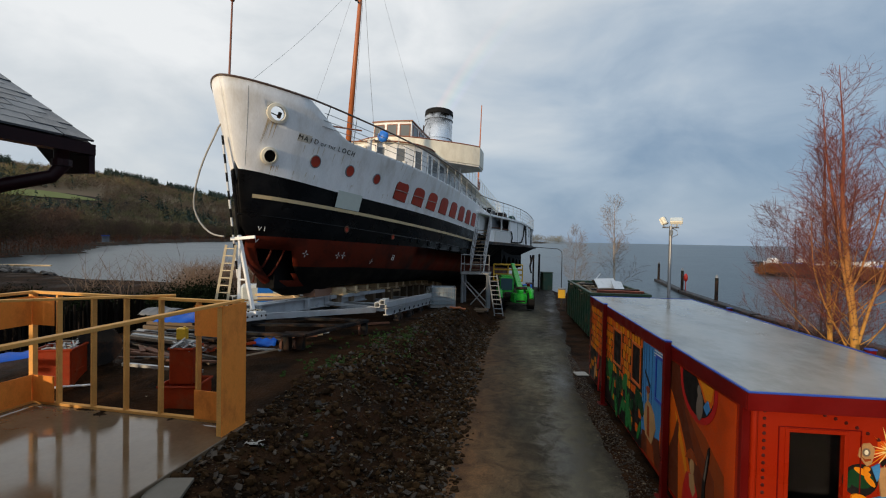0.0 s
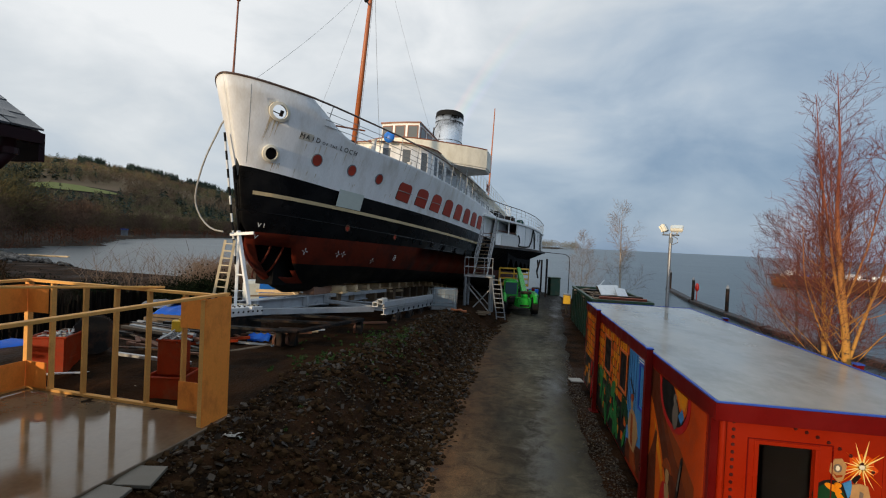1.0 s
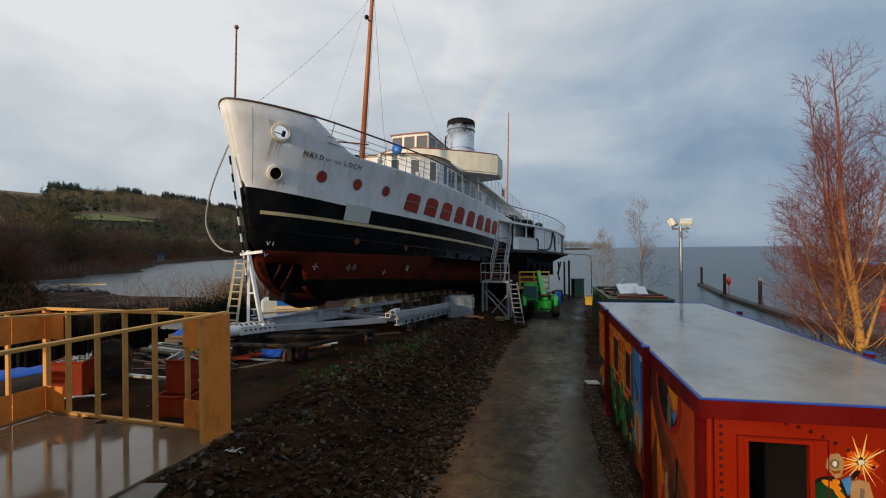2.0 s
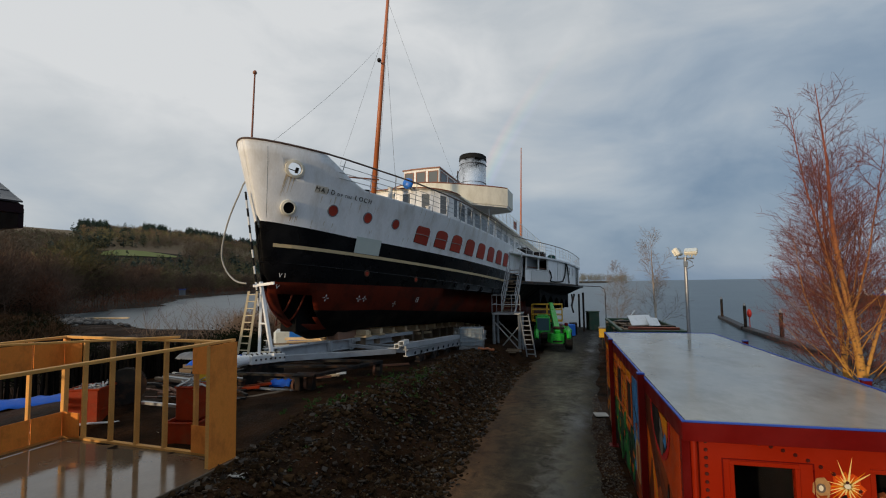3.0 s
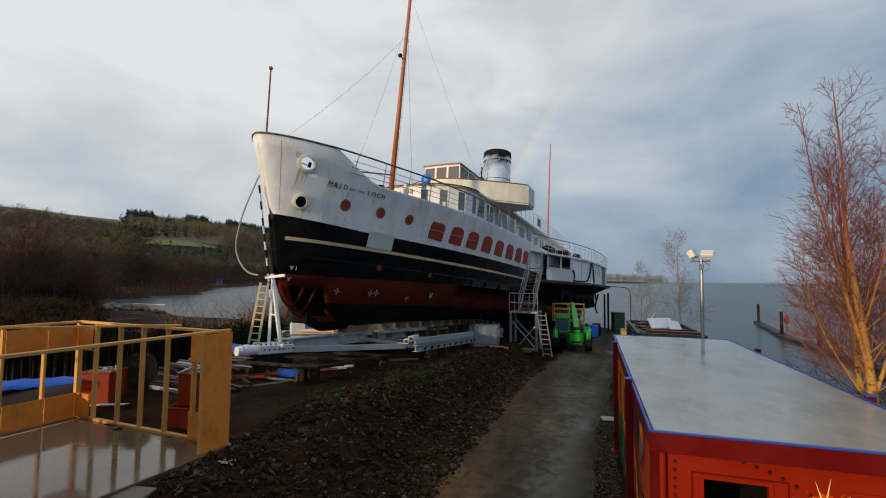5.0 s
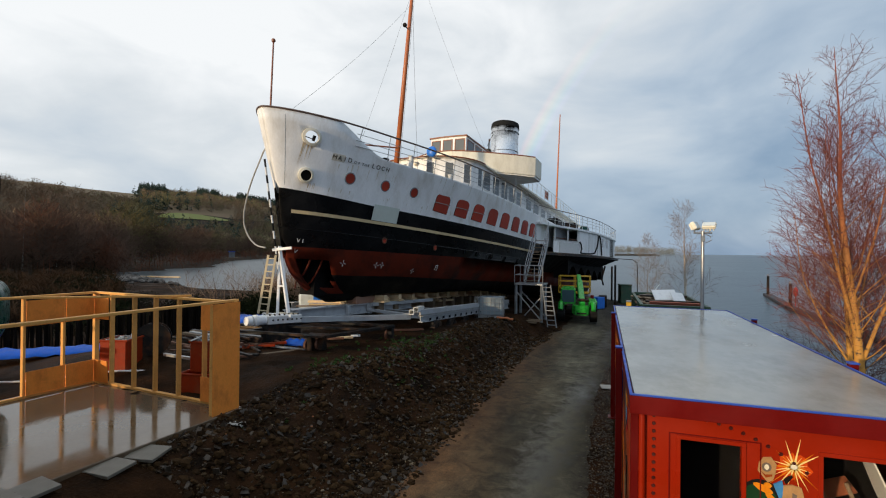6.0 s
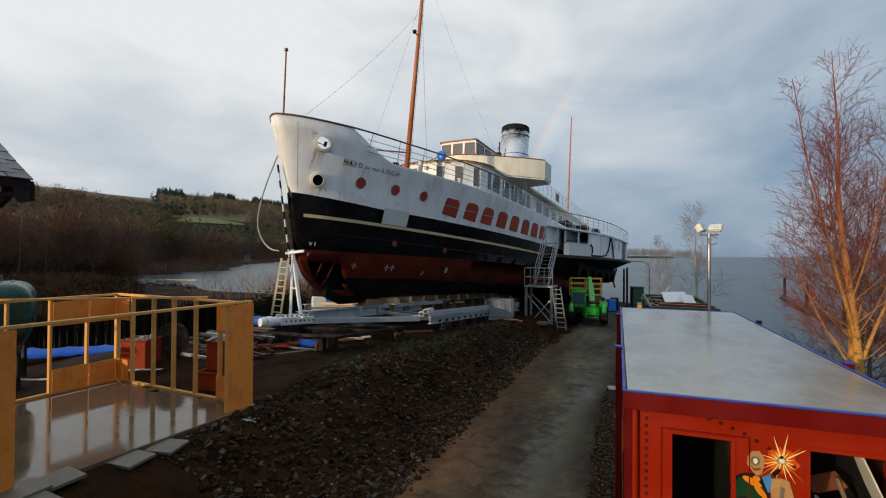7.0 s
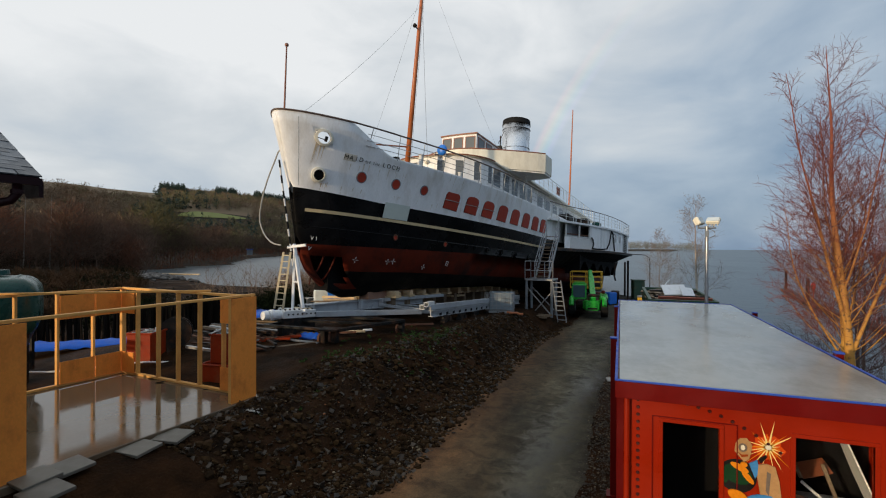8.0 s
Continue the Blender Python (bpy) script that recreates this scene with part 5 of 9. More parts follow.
bm = B(); box(bm, (3.6, 22.5, 5.46), (4.4, 24.6, 5.9), 0.05); box(bm, (4.2, 25.8, 5.46), (5.0, 27, 6.0), 0.05); part("deck_locker", bm, M["darkmetal"], ship)
bm = B(); box(bm, (4.9, 28.2, 5.46), (5.5, 29.2, 6.05), 0.12); part("deck_winch", bm, M["tankgreen"], ship, "green deck machinery under wraps")
bm = B(); prism(bm, [(2.9, 24.6), (2.95, 24.6), (2.95, 25.5), (2.9, 25.5)], 7.75, 8.35); part("rail_cloth", bm, M["skipred"], ship, "red and white cloth tied on the rail")


# ---- site cabin ----
CX0, CX1, CY0, CY1, CZ0, CZ1 = 2.92, 5.88, 5.93, 15.2, 0.18, 2.6
cabin = thing("site_cabin", "orange site cabin with painted mural walls and wet flat roof", "cabin", Matrix.Translation((0, 0, 0)))


def flat_shape(pts, y, d=0.006, axis="y"):
    """A thin painted shape on the front (axis y) or on the side wall (axis x)."""
    bm = B()
    a = [bm.verts.new((x, y - d, z) if axis == "y" else (y - d, x, z)) for x, z in pts]
    f = bm.faces.new(a)
    r = bmesh.ops.extrude_face_region(bm, geom=[f])
    for v in r["geom"]:
        if isinstance(v, bmesh.types.BMVert):
            if axis == "y":
                v.co.y += d
            else:
                v.co.x += d
    bmesh.ops.recalc_face_normals(bm, faces=bm.faces)
    return bm


def ell(cx, cz, rx, rz, n=20, a0=0, a1=360, tilt=0):
    ca, sa = math.cos(radians(tilt)), math.sin(radians(tilt))
    pts = []
    for i in range(n):
        t = radians(a0 + (a1 - a0) * i / n)
        x, z = rx * math.cos(t), rz * math.sin(t)
        pts.append((cx + x * ca - z * sa, cz + x * sa + z * ca))
    return pts


P_ORANGE = mat("orange_window_frames", (0.55, 0.10, 0.01), 0.45, var=0.2, bump=0.03)
T = 0.06
W1, W2, WZ0, WZ1 = (3.43, 4.02), (4.75, 5.44), 1.05, 2.13
for a, b in (((CX0, CZ0), (W1[0], CZ1 - 0.05)), ((W1[1], CZ0), (W2[0], CZ1 - 0.05)), ((W2[1], CZ0), (CX1, CZ1 - 0.05)), ((W1[0], CZ0), (W1[1], WZ0)), ((W2[0], CZ0), (W2[1], WZ0)), ((W1[0], WZ1), (W1[1], CZ1 - 0.05)), ((W2[0], WZ1), (W2[1], CZ1 - 0.05))):
    bm = B(); box(bm, (a[0], CY0, a[1]), (b[0], CY0 + T, b[1])); part("wall_panel", bm, M["orange"], cabin, "bright orange painted end wall")
SIDEW = [(8.46, 8.95, 1.5, 2.22), (9.95, 10.5, 1.42, 2.15), (11.42, 12.12, 1.40, 2.15)]
ys = [CY0 + T] + [v for w in SIDEW for v in w[:2]] + [CY1]
for i in range(0, len(ys), 2):
    bm = B(); box(bm, (CX0, ys[i], CZ0), (CX0 + T, ys[i + 1], CZ1 - 0.05)); part("wall_panel", bm, M["orange"], cabin)
for a, b, c, d in SIDEW:
    bm = B(); box(bm, (CX0, a, CZ0), (CX0 + T, b, c)); part("wall_panel", bm, M["orange"], cabin)
    bm = B(); box(bm, (CX0, a, d), (CX0 + T, b, CZ1 - 0.05)); part("wall_panel", bm, M["orange"], cabin)
bm = B(); box(bm, (CX1 - T, CY0 + T, CZ0), (CX1, CY1, CZ1 - 0.05)); part("side_wall", bm, M["orange"], cabin)
bm = B(); box(bm, (CX0 + T, CY1 - T, CZ0), (CX1 - T, CY1, CZ1 - 0.05)); part("back_wall", bm, M["orange"], cabin)
bm = B(); box(bm, (CX0 + T, CY0 + T, CZ0), (CX1 - T, CY1 - T, CZ0 + 0.08)); part("cabin_floor", bm, M["oldtimber"], cabin)
# added black sheet behind the windows, stands in for the unlit room
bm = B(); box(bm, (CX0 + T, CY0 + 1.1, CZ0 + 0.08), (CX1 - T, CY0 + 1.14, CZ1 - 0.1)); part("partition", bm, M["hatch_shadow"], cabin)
for k, (a, b) in enumerate((W1, W2)):
    bm = B(); box(bm, (a, CY0 + 0.035, WZ0), (b, CY0 + 0.042, WZ1)); pane = part("window", bm, M["clear"], cabin, "cabin window, dark inside")
    pane.visible_shadow = False
    bm = B()
    for p, q in (((a - 0.045, WZ0 - 0.045), (b + 0.045, WZ0)), ((a - 0.045, WZ1), (b + 0.045, WZ1 + 0.045)), ((a - 0.045, WZ0), (a, WZ1)), ((b, WZ0), (b + 0.045, WZ1))):
        box(bm, (p[0], CY0 - 0.015, p[1]), (q[0], CY0 + 0.03, q[1]), 0.004)
    part("window_frame", bm, M["orange"], pane)
bm = B(); box(bm, (3.31, CY0 - 0.012, 2.185), (4.2, CY0, 2.195)); box(bm, (3.31, CY0 - 0.012, 0.4), (3.32, CY0, 2.185)); box(bm, (4.19, CY0 - 0.012, 0.4), (4.2, CY0, 2.185))
part("door_edge", bm, M["redtrim"], cabin, "raised edge of the painted-over door")
for a, b, c, d in SIDEW:
    bm = B(); box(bm, (CX0 + 0.03, a, c), (CX0 + 0.036, b, d)); pane = part("window", bm, M["glass"], cabin)
    bm = B()
    for p, q in (((a - 0.06, c - 0.06), (b + 0.06, c)), ((a - 0.06, d), (b + 0.06, d + 0.06)), ((a - 0.06, c), (a, d)), ((b, c), (b + 0.06, d))):
        box(bm, (CX0 - 0.02, p[0], p[1]), (CX0 + 0.02, q[0], q[1]), 0.004)
    part("window_frame", bm, M["bluetrim"] if a < 9 else P_ORANGE, pane)
# roof with blue edge and dark red fascia
bm = B(); box(bm, (CX0 + 0.02, CY0 - 0.12, CZ1 - 0.05), (CX1 - 0.02, CY1 - 0.02, CZ1 + 0.012), 0.006); part("roof", bm, M["roofwet"], cabin, "grey felt roof shining with rain")
for a, b in (((CX0 - 0.03, CY0 - 0.155), (CX1 + 0.03, CY0 - 0.12)), ((CX0 - 0.03, CY1 - 0.01), (CX1 + 0.03, CY1 + 0.02)), ((CX0 - 0.03, CY0 - 0.12), (CX0 + 0.005, CY1 - 0.01)), ((CX1 - 0.005, CY0 - 0.12), (CX1 + 0.03, CY1 - 0.01))):
    bm = B(); box(bm, (*a, CZ1 + 0.002), (*b, CZ1 + 0.022), 0.004); part("roof_edge", bm, M["bluetrim"], cabin, "blue metal roof edge")
    bm = B(); box(bm, (a[0] + 0.004, a[1] + 0.004, CZ1 - 0.20), (b[0] - 0.004, b[1] - 0.004, CZ1 - 0.0), 0.004); part("fascia", bm, M["redtrim"], cabin, "dark red fascia")
bm = B(); box(bm, (CX0 + 0.004, CY0 - 0.122, CZ1 - 0.196), (CX1 - 0.004, CY0 - 0.002, CZ1 - 0.18)); part("soffit", bm, M["redtrim"], cabin)
# corner posts and jack legs
for x, y in ((CX0 - 0.01, CY0 - 0.01), (CX1 - 0.08, CY0 - 0.01)):
    bm = B(); box(bm, (x, y, 0.05), (x + 0.09, y + 0.09, CZ1 - 0.20), 0.008); part("corner_post", bm, M["redtrim"], cabin)
bm = B(); rod(bm, (3.03, CY0 - 0.03, 0.3), (3.03, CY0 - 0.03, 2.39), 0.035, 0.035, 12); part("downpipe", bm, M["orange"], cabin, smooth=False)
for x in (CX0 - 0.12, CX1 + 0.02):
    for y in (8.28, 12.93):
        bm = B(); box(bm, (x, y - 0.06, 0.02), (x + 0.1, y + 0.06, 2.66), 0.008); leg = part("jack_leg", bm, M["redtrim"], cabin, "dark red jack leg")
        bm = B(); box(bm, (x - 0.008, y - 0.068, 2.66), (x + 0.108, y + 0.068, 2.685), 0.005); part("leg_cap", bm, M["bluetrim"], leg)
        bm = B(); box(bm, (x - 0.06, y - 0.12, 0.0), (x + 0.16, y + 0.12, 0.03)); part("leg_foot", bm, M["redtrim"], leg)
# painted rivets
M["rivet"] = mat("dark_painted_rivets", (0.05, 0.006, 0.004), 0.4, var=0.3, bump=0.05)
for k in range(14):
    x, z = 3.155, 2.36 - 0.088 * k
    bm = B(); rod(bm, (x, CY0, z), (x, CY0 - 0.014, z), 0.022, 0.014, 10); part("rivet", bm, M["rivet"], cabin)
for k in range(10):
    x, z = 3.69 + 0.115 * k, 2.37 - 0.02 * k - 0.0042 * k * k
    bm = B(); rod(bm, (x, CY0, z), (x, CY0 - 0.014, z), 0.022, 0.014, 10); part("rivet", bm, M["rivet"], cabin)


def paint(name, color, rough=0.45, var=0.2):
    return mat(name, color, rough, var=var, scale=4, fine=40, bump=0.03, spec=0.15)


P = {"yel": paint("mural_yellow", (0.66, 0.205, 0.007)), "mid": paint("mural_mid_orange", (0.50, 0.052, 0.005)), "brn": paint("mural_brown", (0.10, 0.022, 0.008)), "blk": paint("mural_black", (0.012, 0.010, 0.009)),
     "blu": paint("mural_blue", (0.05, 0.20, 0.42)), "grn": paint("mural_green", (0.02, 0.15, 0.035)), "dgr": paint("mural_dark_green", (0.008, 0.04, 0.014)),
     "tan": paint("mural_tan", (0.40, 0.22, 0.09)), "org": paint("mural_orange", (0.60, 0.095, 0.006)), "rst": paint("mural_rust", (0.26, 0.045, 0.008)), "glow": paint("mural_bright_orange", (0.55, 0.06, 0.005)), "brd": paint("mural_dark_rust", (0.16, 0.03, 0.008)), "gry": paint("mural_grey_brown", (0.16, 0.12, 0.09)), "dbl": paint("mural_dark_blue", (0.015, 0.06, 0.14)), "red": paint("mural_red", (0.45, 0.015, 0.012)), "star": paint("mural_pale_yellow", (0.85, 0.62, 0.22)), "wht": paint("mural_white", (0.78, 0.70, 0.52))}
# front: a starburst and plain coloured shapes
rng = random.Random(4)
SX, SZ_ = 4.495, 1.985
for r, c, d in ((0.15, "glow", 0.003), (0.10, "org", 0.0042), (0.065, "yel", 0.0054), (0.04, "star", 0.0066)):
    n = 26
    part("mural_star", flat_shape([(SX + r * (1 + 0.18 * math.sin(5.1 * k)) * math.cos(2 * math.pi * k / n), SZ_ + 0.85 * r * (1 + 0.18 * math.sin(3.7 * k + 1)) * math.sin(2 * math.pi * k / n)) for k in range(n)], CY0, d), P[c], cabin, "painted glow round the star")
for k in range(24):
    a, ln, w = 2 * math.pi * (k + rng.uniform(-0.3, 0.3)) / 24, rng.uniform(0.10, 0.34), rng.uniform(0.006, 0.014)
    u, v = (math.cos(a), math.sin(a)), (-math.sin(a), math.cos(a))
    part("mural_star", flat_shape([(SX + v[0] * w, SZ_ + v[1] * w), (SX - v[0] * w, SZ_ - v[1] * w), (SX + u[0] * ln, SZ_ + u[1] * ln)][::-1], CY0, 0.0075), P["star" if k % 3 else "yel"], cabin, "thin painted ray of the star")
part("mural_star", flat_shape(ell(SX, SZ_, 0.03, 0.026), CY0, 0.009), P["wht"], cabin, "white heart of the painted star")
FIG = ((ell(4.20, 1.62, 0.19, 0.19, 22), "blk"), (ell(4.20, 1.64, 0.15, 0.11, 18, tilt=-20), "dgr"), (ell(4.22, 1.72, 0.10, 0.035, 14, tilt=-25), "yel"), (ell(4.30, 1.62, 0.09, 0.03, 14, tilt=-50), "yel"), (ell(4.08, 1.60, 0.03, 0.08, 12), "dgr"),
       ([(4.17, 1.90), (4.18, 1.99), (4.22, 2.05), (4.29, 2.06), (4.34, 1.99), (4.33, 1.90), (4.31, 1.82), (4.26, 1.79), (4.22, 1.84)], "tan"), (ell(4.25, 1.95, 0.045, 0.05, 12), "gry"), (ell(4.25, 1.95, 0.022, 0.03, 10), "wht"), ([(4.20, 1.90), (4.24, 1.87), (4.30, 1.88), (4.30, 1.86), (4.24, 1.84)], "rst"),
       ([(4.31, 1.78), (4.39, 1.83), (4.41, 1.70), (4.37, 1.62), (4.34, 1.70)], "blu"), ([(4.40, 1.78), (4.48, 1.80), (4.56, 1.78), (4.60, 1.62), (4.62, 1.42), (4.50, 1.30), (4.42, 1.45), (4.39, 1.64)], "tan"), ([(4.48, 1.72), (4.52, 1.70), (4.50, 1.45), (4.47, 1.50)], "gry"),
       (ell(4.26, 1.76, 0.035, 0.03, 12), "yel"), (ell(4.42, 1.36, 0.17, 0.09, 16, tilt=15), "blu"), (ell(4.20, 1.40, 0.10, 0.06, 14, tilt=-20), "yel"), (ell(4.34, 1.28, 0.20, 0.05, 16), "dbl"), ([(4.40, 1.84), (4.47, 1.90), (4.48, 1.88), (4.42, 1.80)], "blk"))
for q, (pts, c) in enumerate(FIG):
    part("mural_shape", flat_shape(pts, CY0, 0.005 + 0.0012 * q), P[c], cabin)
# side: dark archway with a round window, blue shutters, orange stones, plants
side_x = CX0
def side(pts, c, d=0.006):
    part("mural_shape", flat_shape(pts, side_x, d, "x"), P[c], cabin)


side([(6.08, 0.25), (8.25, 0.25), (8.25, 2.36), (6.08, 2.36)], "mid", 0.002)
# the brown shadow falls in bands from the round window
for k, c in enumerate(("rst", "brd", "brn")):
    a = 0.16 * k
    side([(8.25, 2.36), (7.9 - 0.0 * a, 2.36), (7.75, 2.05), (7.3 + a, 1.72), (6.9 + a, 1.62 - 0.2 * k), (6.35 + 1.6 * a, 1.35 - 0.2 * k), (6.25 + 1.8 * a, 0.25), (8.25, 0.25)], c, 0.003 + 0.0012 * k)
side(ell(7.2, 2.27, 0.63, 0.54, 26, 180, 360) + [(7.83, 2.36), (6.57, 2.36)], "red", 0.0075)
side(ell(7.2, 2.29, 0.54, 0.47, 26, 180, 360) + [(7.74, 2.36), (6.66, 2.36)], "blk", 0.0095)
side([(7.22, 2.36), (6.66, 2.36), (6.68, 2.16), (6.78, 2.02), (6.95, 2.1), (7.08, 2.26)], "org", 0.0115)
side([(7.12, 2.36), (6.68, 2.36), (6.74, 2.16), (6.9, 2.14), (7.02, 2.26)], "yel", 0.0130)
side(ell(7.10, 1.98, 0.11, 0.2, 16, tilt=8), "gry", 0.0135)
side(ell(7.13, 2.2, 0.06, 0.08, 14), "gry", 0.0137)
side([(6.98, 2.02), (6.84, 2.16), (6.76, 2.06), (6.86, 1.94)], "blu", 0.0140)
# flames along the post
side([(8.25, 1.9), (8.12, 1.82), (7.85, 1.55), (7.62, 1.28), (7.40, 0.95), (7.25, 0.6), (7.2, 0.25), (8.25, 0.25)], "org", 0.0085)
side([(8.02, 1.62), (7.8, 1.40), (7.58, 1.10), (7.44, 0.8), (7.5, 0.72), (7.66, 1.0), (7.9, 1.3)], "yel", 0.0100)
side([(8.25, 0.9), (8.05, 1.2), (7.92, 1.5), (7.84, 1.45), (7.86, 1.1), (7.8, 0.25), (8.25, 0.25)], "brn", 0.0105)
# plain cloaked shape and a dark rod
side([(7.66, 0.25), (7.60, 0.62), (7.50, 0.86), (7.32, 0.92), (7.12, 0.74), (6.98, 0.25)], "red", 0.0120)
side([(7.40, 0.88), (7.24, 0.92), (7.16, 0.72), (7.24, 0.60), (7.36, 0.7)], "tan", 0.0135)
side(ell(7.30, 1.02, 0.075, 0.12, 14), "tan", 0.0140)
side([(7.54, 1.06), (7.46, 1.2), (7.36, 1.27), (7.24, 1.24), (7.12, 1.12), (7.3, 1.13)], "rst", 0.0150)
side([(6.98, 0.5), (6.94, 0.98), (6.80, 1.50), (6.76, 1.54), (6.74, 1.46), (6.86, 0.95), (6.86, 0.5)], "blk", 0.0140)
side([(6.90, 1.04), (6.80, 1.42), (6.78, 1.40), (6.86, 1.02)], "gry", 0.0150)
# blue shuttered bay
side([(8.44, 0.75), (9.78, 0.5), (9.78, 2.36), (8.44, 2.36)], "blu", 0.005)
for y in (9.2, 9.38, 9.55, 9.68):
    side([(y, 0.8), (y + 0.018, 0.8), (y + 0.018, 2.34), (y, 2.34)], "dbl", 0.008)
for z in (2.24, 2.29, 2.34):
    side([(8.5, z - 0.012), (9.1, z - 0.012), (9.1, z + 0.006), (8.5, z + 0.006)], "wht", 0.008)
side([(9.30, 1.55), (9.62, 1.78), (9.6, 1.84), (9.28, 1.62)], "blk", 0.009)
side([(8.44, 0.25), (9.75, 0.25), (9.75, 0.62), (8.44, 0.85)], "brn", 0.006)
side([(8.60, 0.25), (8.72, 0.9), (8.60, 1.35), (8.52, 1.75), (8.46, 1.95), (8.44, 1.2), (8.44, 0.25)], "org", 0.0095)
side([(8.50, 0.4), (8.58, 0.9), (8.50, 1.3), (8.46, 0.9)], "yel", 0.0110)
# a plain pale standing shape
side([(9.14, 0.55), (9.50, 0.62), (9.62, 0.90), (9.56, 1.16), (9.42, 1.30), (9.22, 1.28), (9.02, 1.15), (8.92, 0.92)], "tan", 0.012)
side([(9.24, 0.62), (9.40, 0.66), (9.42, 1.2), (9.30, 1.2)], "rst", 0.0135)
side(ell(9.40, 1.40, 0.07, 0.11, 14), "tan", 0.0125)
side(ell(9.40, 1.50, 0.10, 0.07, 14), "rst", 0.0140)
side([(8.92, 0.26), (9.36, 0.26), (9.40, 0.58), (9.08, 0.56)], "rst", 0.0130)
side([(9.75, 0.2), (15.05, 0.2), (15.05, 2.36), (9.75, 2.36)], "blk", 0.004)
rng = random.Random(11)
for i in range(26):
    for j in range(11):
        y0 = 9.8 + 0.2 * i + (0.08 if j % 2 else 0)
        z0 = 0.42 + 0.178 * j
        if y0 > 14.85 or any(a - 0.1 < y0 + 0.08 < b + 0.1 and c - 0.1 < z0 + 0.08 < d + 0.08 for a, b, c, d in SIDEW):
            continue
        if z0 < 1.0 and rng.random() < 0.75 or 12.9 < y0 + 0.1 < 13.15:
            continue
        w, h = rng.uniform(0.165, 0.192), rng.uniform(0.145, 0.168)
        k = 0.014
        c = "yel" if rng.random() < 0.55 else "org"
        side([(y0 + k, z0), (y0 + w - k, z0 + rng.uniform(-0.01, 0.01)), (y0 + w, z0 + h * 0.5), (y0 + w - k, z0 + h), (y0 + k, z0 + h), (y0, z0 + h * 0.5)], c, 0.008)
for i in range(26):
    y, z = rng.uniform(9.85, 12.8), rng.uniform(0.35, 1.25)
    side(ell(y, z, rng.uniform(0.05, 0.16), rng.uniform(0.12, 0.32), 9, tilt=rng.uniform(-50, 50)), rng.choice(["grn", "dgr", "dgr", "grn"]), 0.011 + 0.0002 * i)
for i in range(7):
    side(ell(rng.uniform(13.2, 14.4), rng.uniform(0.4, 1.1), 0.1, rng.uniform(0.2, 0.35), 9, tilt=rng.uniform(-20, 20)), rng.choice(["red", "brn", "tan"]), 0.012)

# things seen inside through the end window
for nm, lab, p, q, w, h, m, up in (("board", "white sheet leaning behind the cabin window", (5.45, CY0 + 1.0, 2.0), (5.75, CY0 + 0.7, 1.1), 0.02, 0.55, "railwhite", (0, 1, 0.2)), ("plywood_offcut", "brown plywood offcut among the stored lumber", (4.98, CY0 + 0.7, 1.50), (5.3, CY0 + 0.78, 1.58), 0.02, 0.2, "teak", (0, 1, 0.8)),
                                   ("batten", "timber batten among the stored lumber", (5.22, CY0 + 0.7, 1.62), (5.34, CY0 + 0.6, 1.22), 0.04, 0.03, "oldtimber", (0, 1, 0)), ("pipe_length", "white pipe among the stored lumber", (4.98, CY0 + 0.6, 1.42), (5.2, CY0 + 0.55, 1.24), 0.03, 0.03, "railwhite", (0, 1, 0)), ("batten", "old batten among the stored lumber", (4.78, CY0 + 0.5, 1.9), (4.95, CY0 + 0.5, 1.5), 0.04, 0.02, "oldtimber", (0, 1, 0)),
                                   ("batten", "old batten across the stored lumber", (4.85, CY0 + 0.45, 1.3), (5.45, CY0 + 0.4, 1.18), 0.06, 0.03, "oldtimber", (0, 1, 0))):
    bm = B(); beam(bm, p, q, w, h, up, 0.004); tagged(part(nm, bm, M[m]), lab, "lumber", "lumber stored in the cabin")
bm = B(); box(bm, (4.72, CY0 + 0.2, CZ0 + 0.08), (5.62, CY0 + 0.95, 1.16), 0.02)
tagged(part("storage_box", bm, M["greysteel"]), "grey box of lumber behind the cabin window", "box")


# ---- timber shed frame on its slab ----
sa = radians(5.0)
SHED = Matrix(((-math.cos(sa), -math.sin(sa), 0, -4.38), (math.sin(sa), -math.cos(sa), 0, 7.783), (0, 0, 1, 1.0), (0, 0, 0, 1)))
bm = B(); box(bm, (-0.1, -0.12, -0.4), (4.75, 6.2, 0.0), 0.012)
tagged(part("slab", bm, M["concretewet"], None, matrix=SHED), "wet smooth concrete slab under the shed frame", "slab", kind="structure")
shed = thing("shed_frame", "unfinished new timber shed frame with plywood corners", "shed", SHED)
HT = 2.15


def stick(name, p, q, w, h, m="timber", up=(0, 0, 1), label=""):
    bm = B(); beam(bm, p, q, w, h, up, 0.004)
    return part(name, bm, M[m], shed, label)


for x in (0.13, 0.84, 1.61, 2.35, 3.07, 3.86):
    stick("stud", (x, 0.05, 0.05), (x, 0.05, HT - 0.05), 0.05, 0.095, up=(0, 1, 0))
stick("stud", (4.47, 0.05, 0.05), (4.47, 0.05, HT - 0.05), 0.1, 0.1, up=(0, 1, 0))
stick("sole_plate", (0.05, 0.05, 0.025), (4.53, 0.05, 0.025), 0.095, 0.05)
stick("top_plate", (-0.02, 0.05, HT - 0.02), (4.53, 0.05, HT - 0.02), 0.095, 0.05)
stick("loose_rail", (1.44, -0.1, HT + 0.03), (4.9, 2.75, HT + 0.03), 0.075, 0.04)
for y in (0.74, 1.48, 2.25, 3.0, 3.8):
    stick("stud", (4.47, y, 0.05), (4.47, y, HT - 0.05), 0.05, 0.095, up=(1, 0, 0))
stick("sole_plate", (4.47, 0.1, 0.025), (4.47, 4.6, 0.025), 0.095, 0.05)
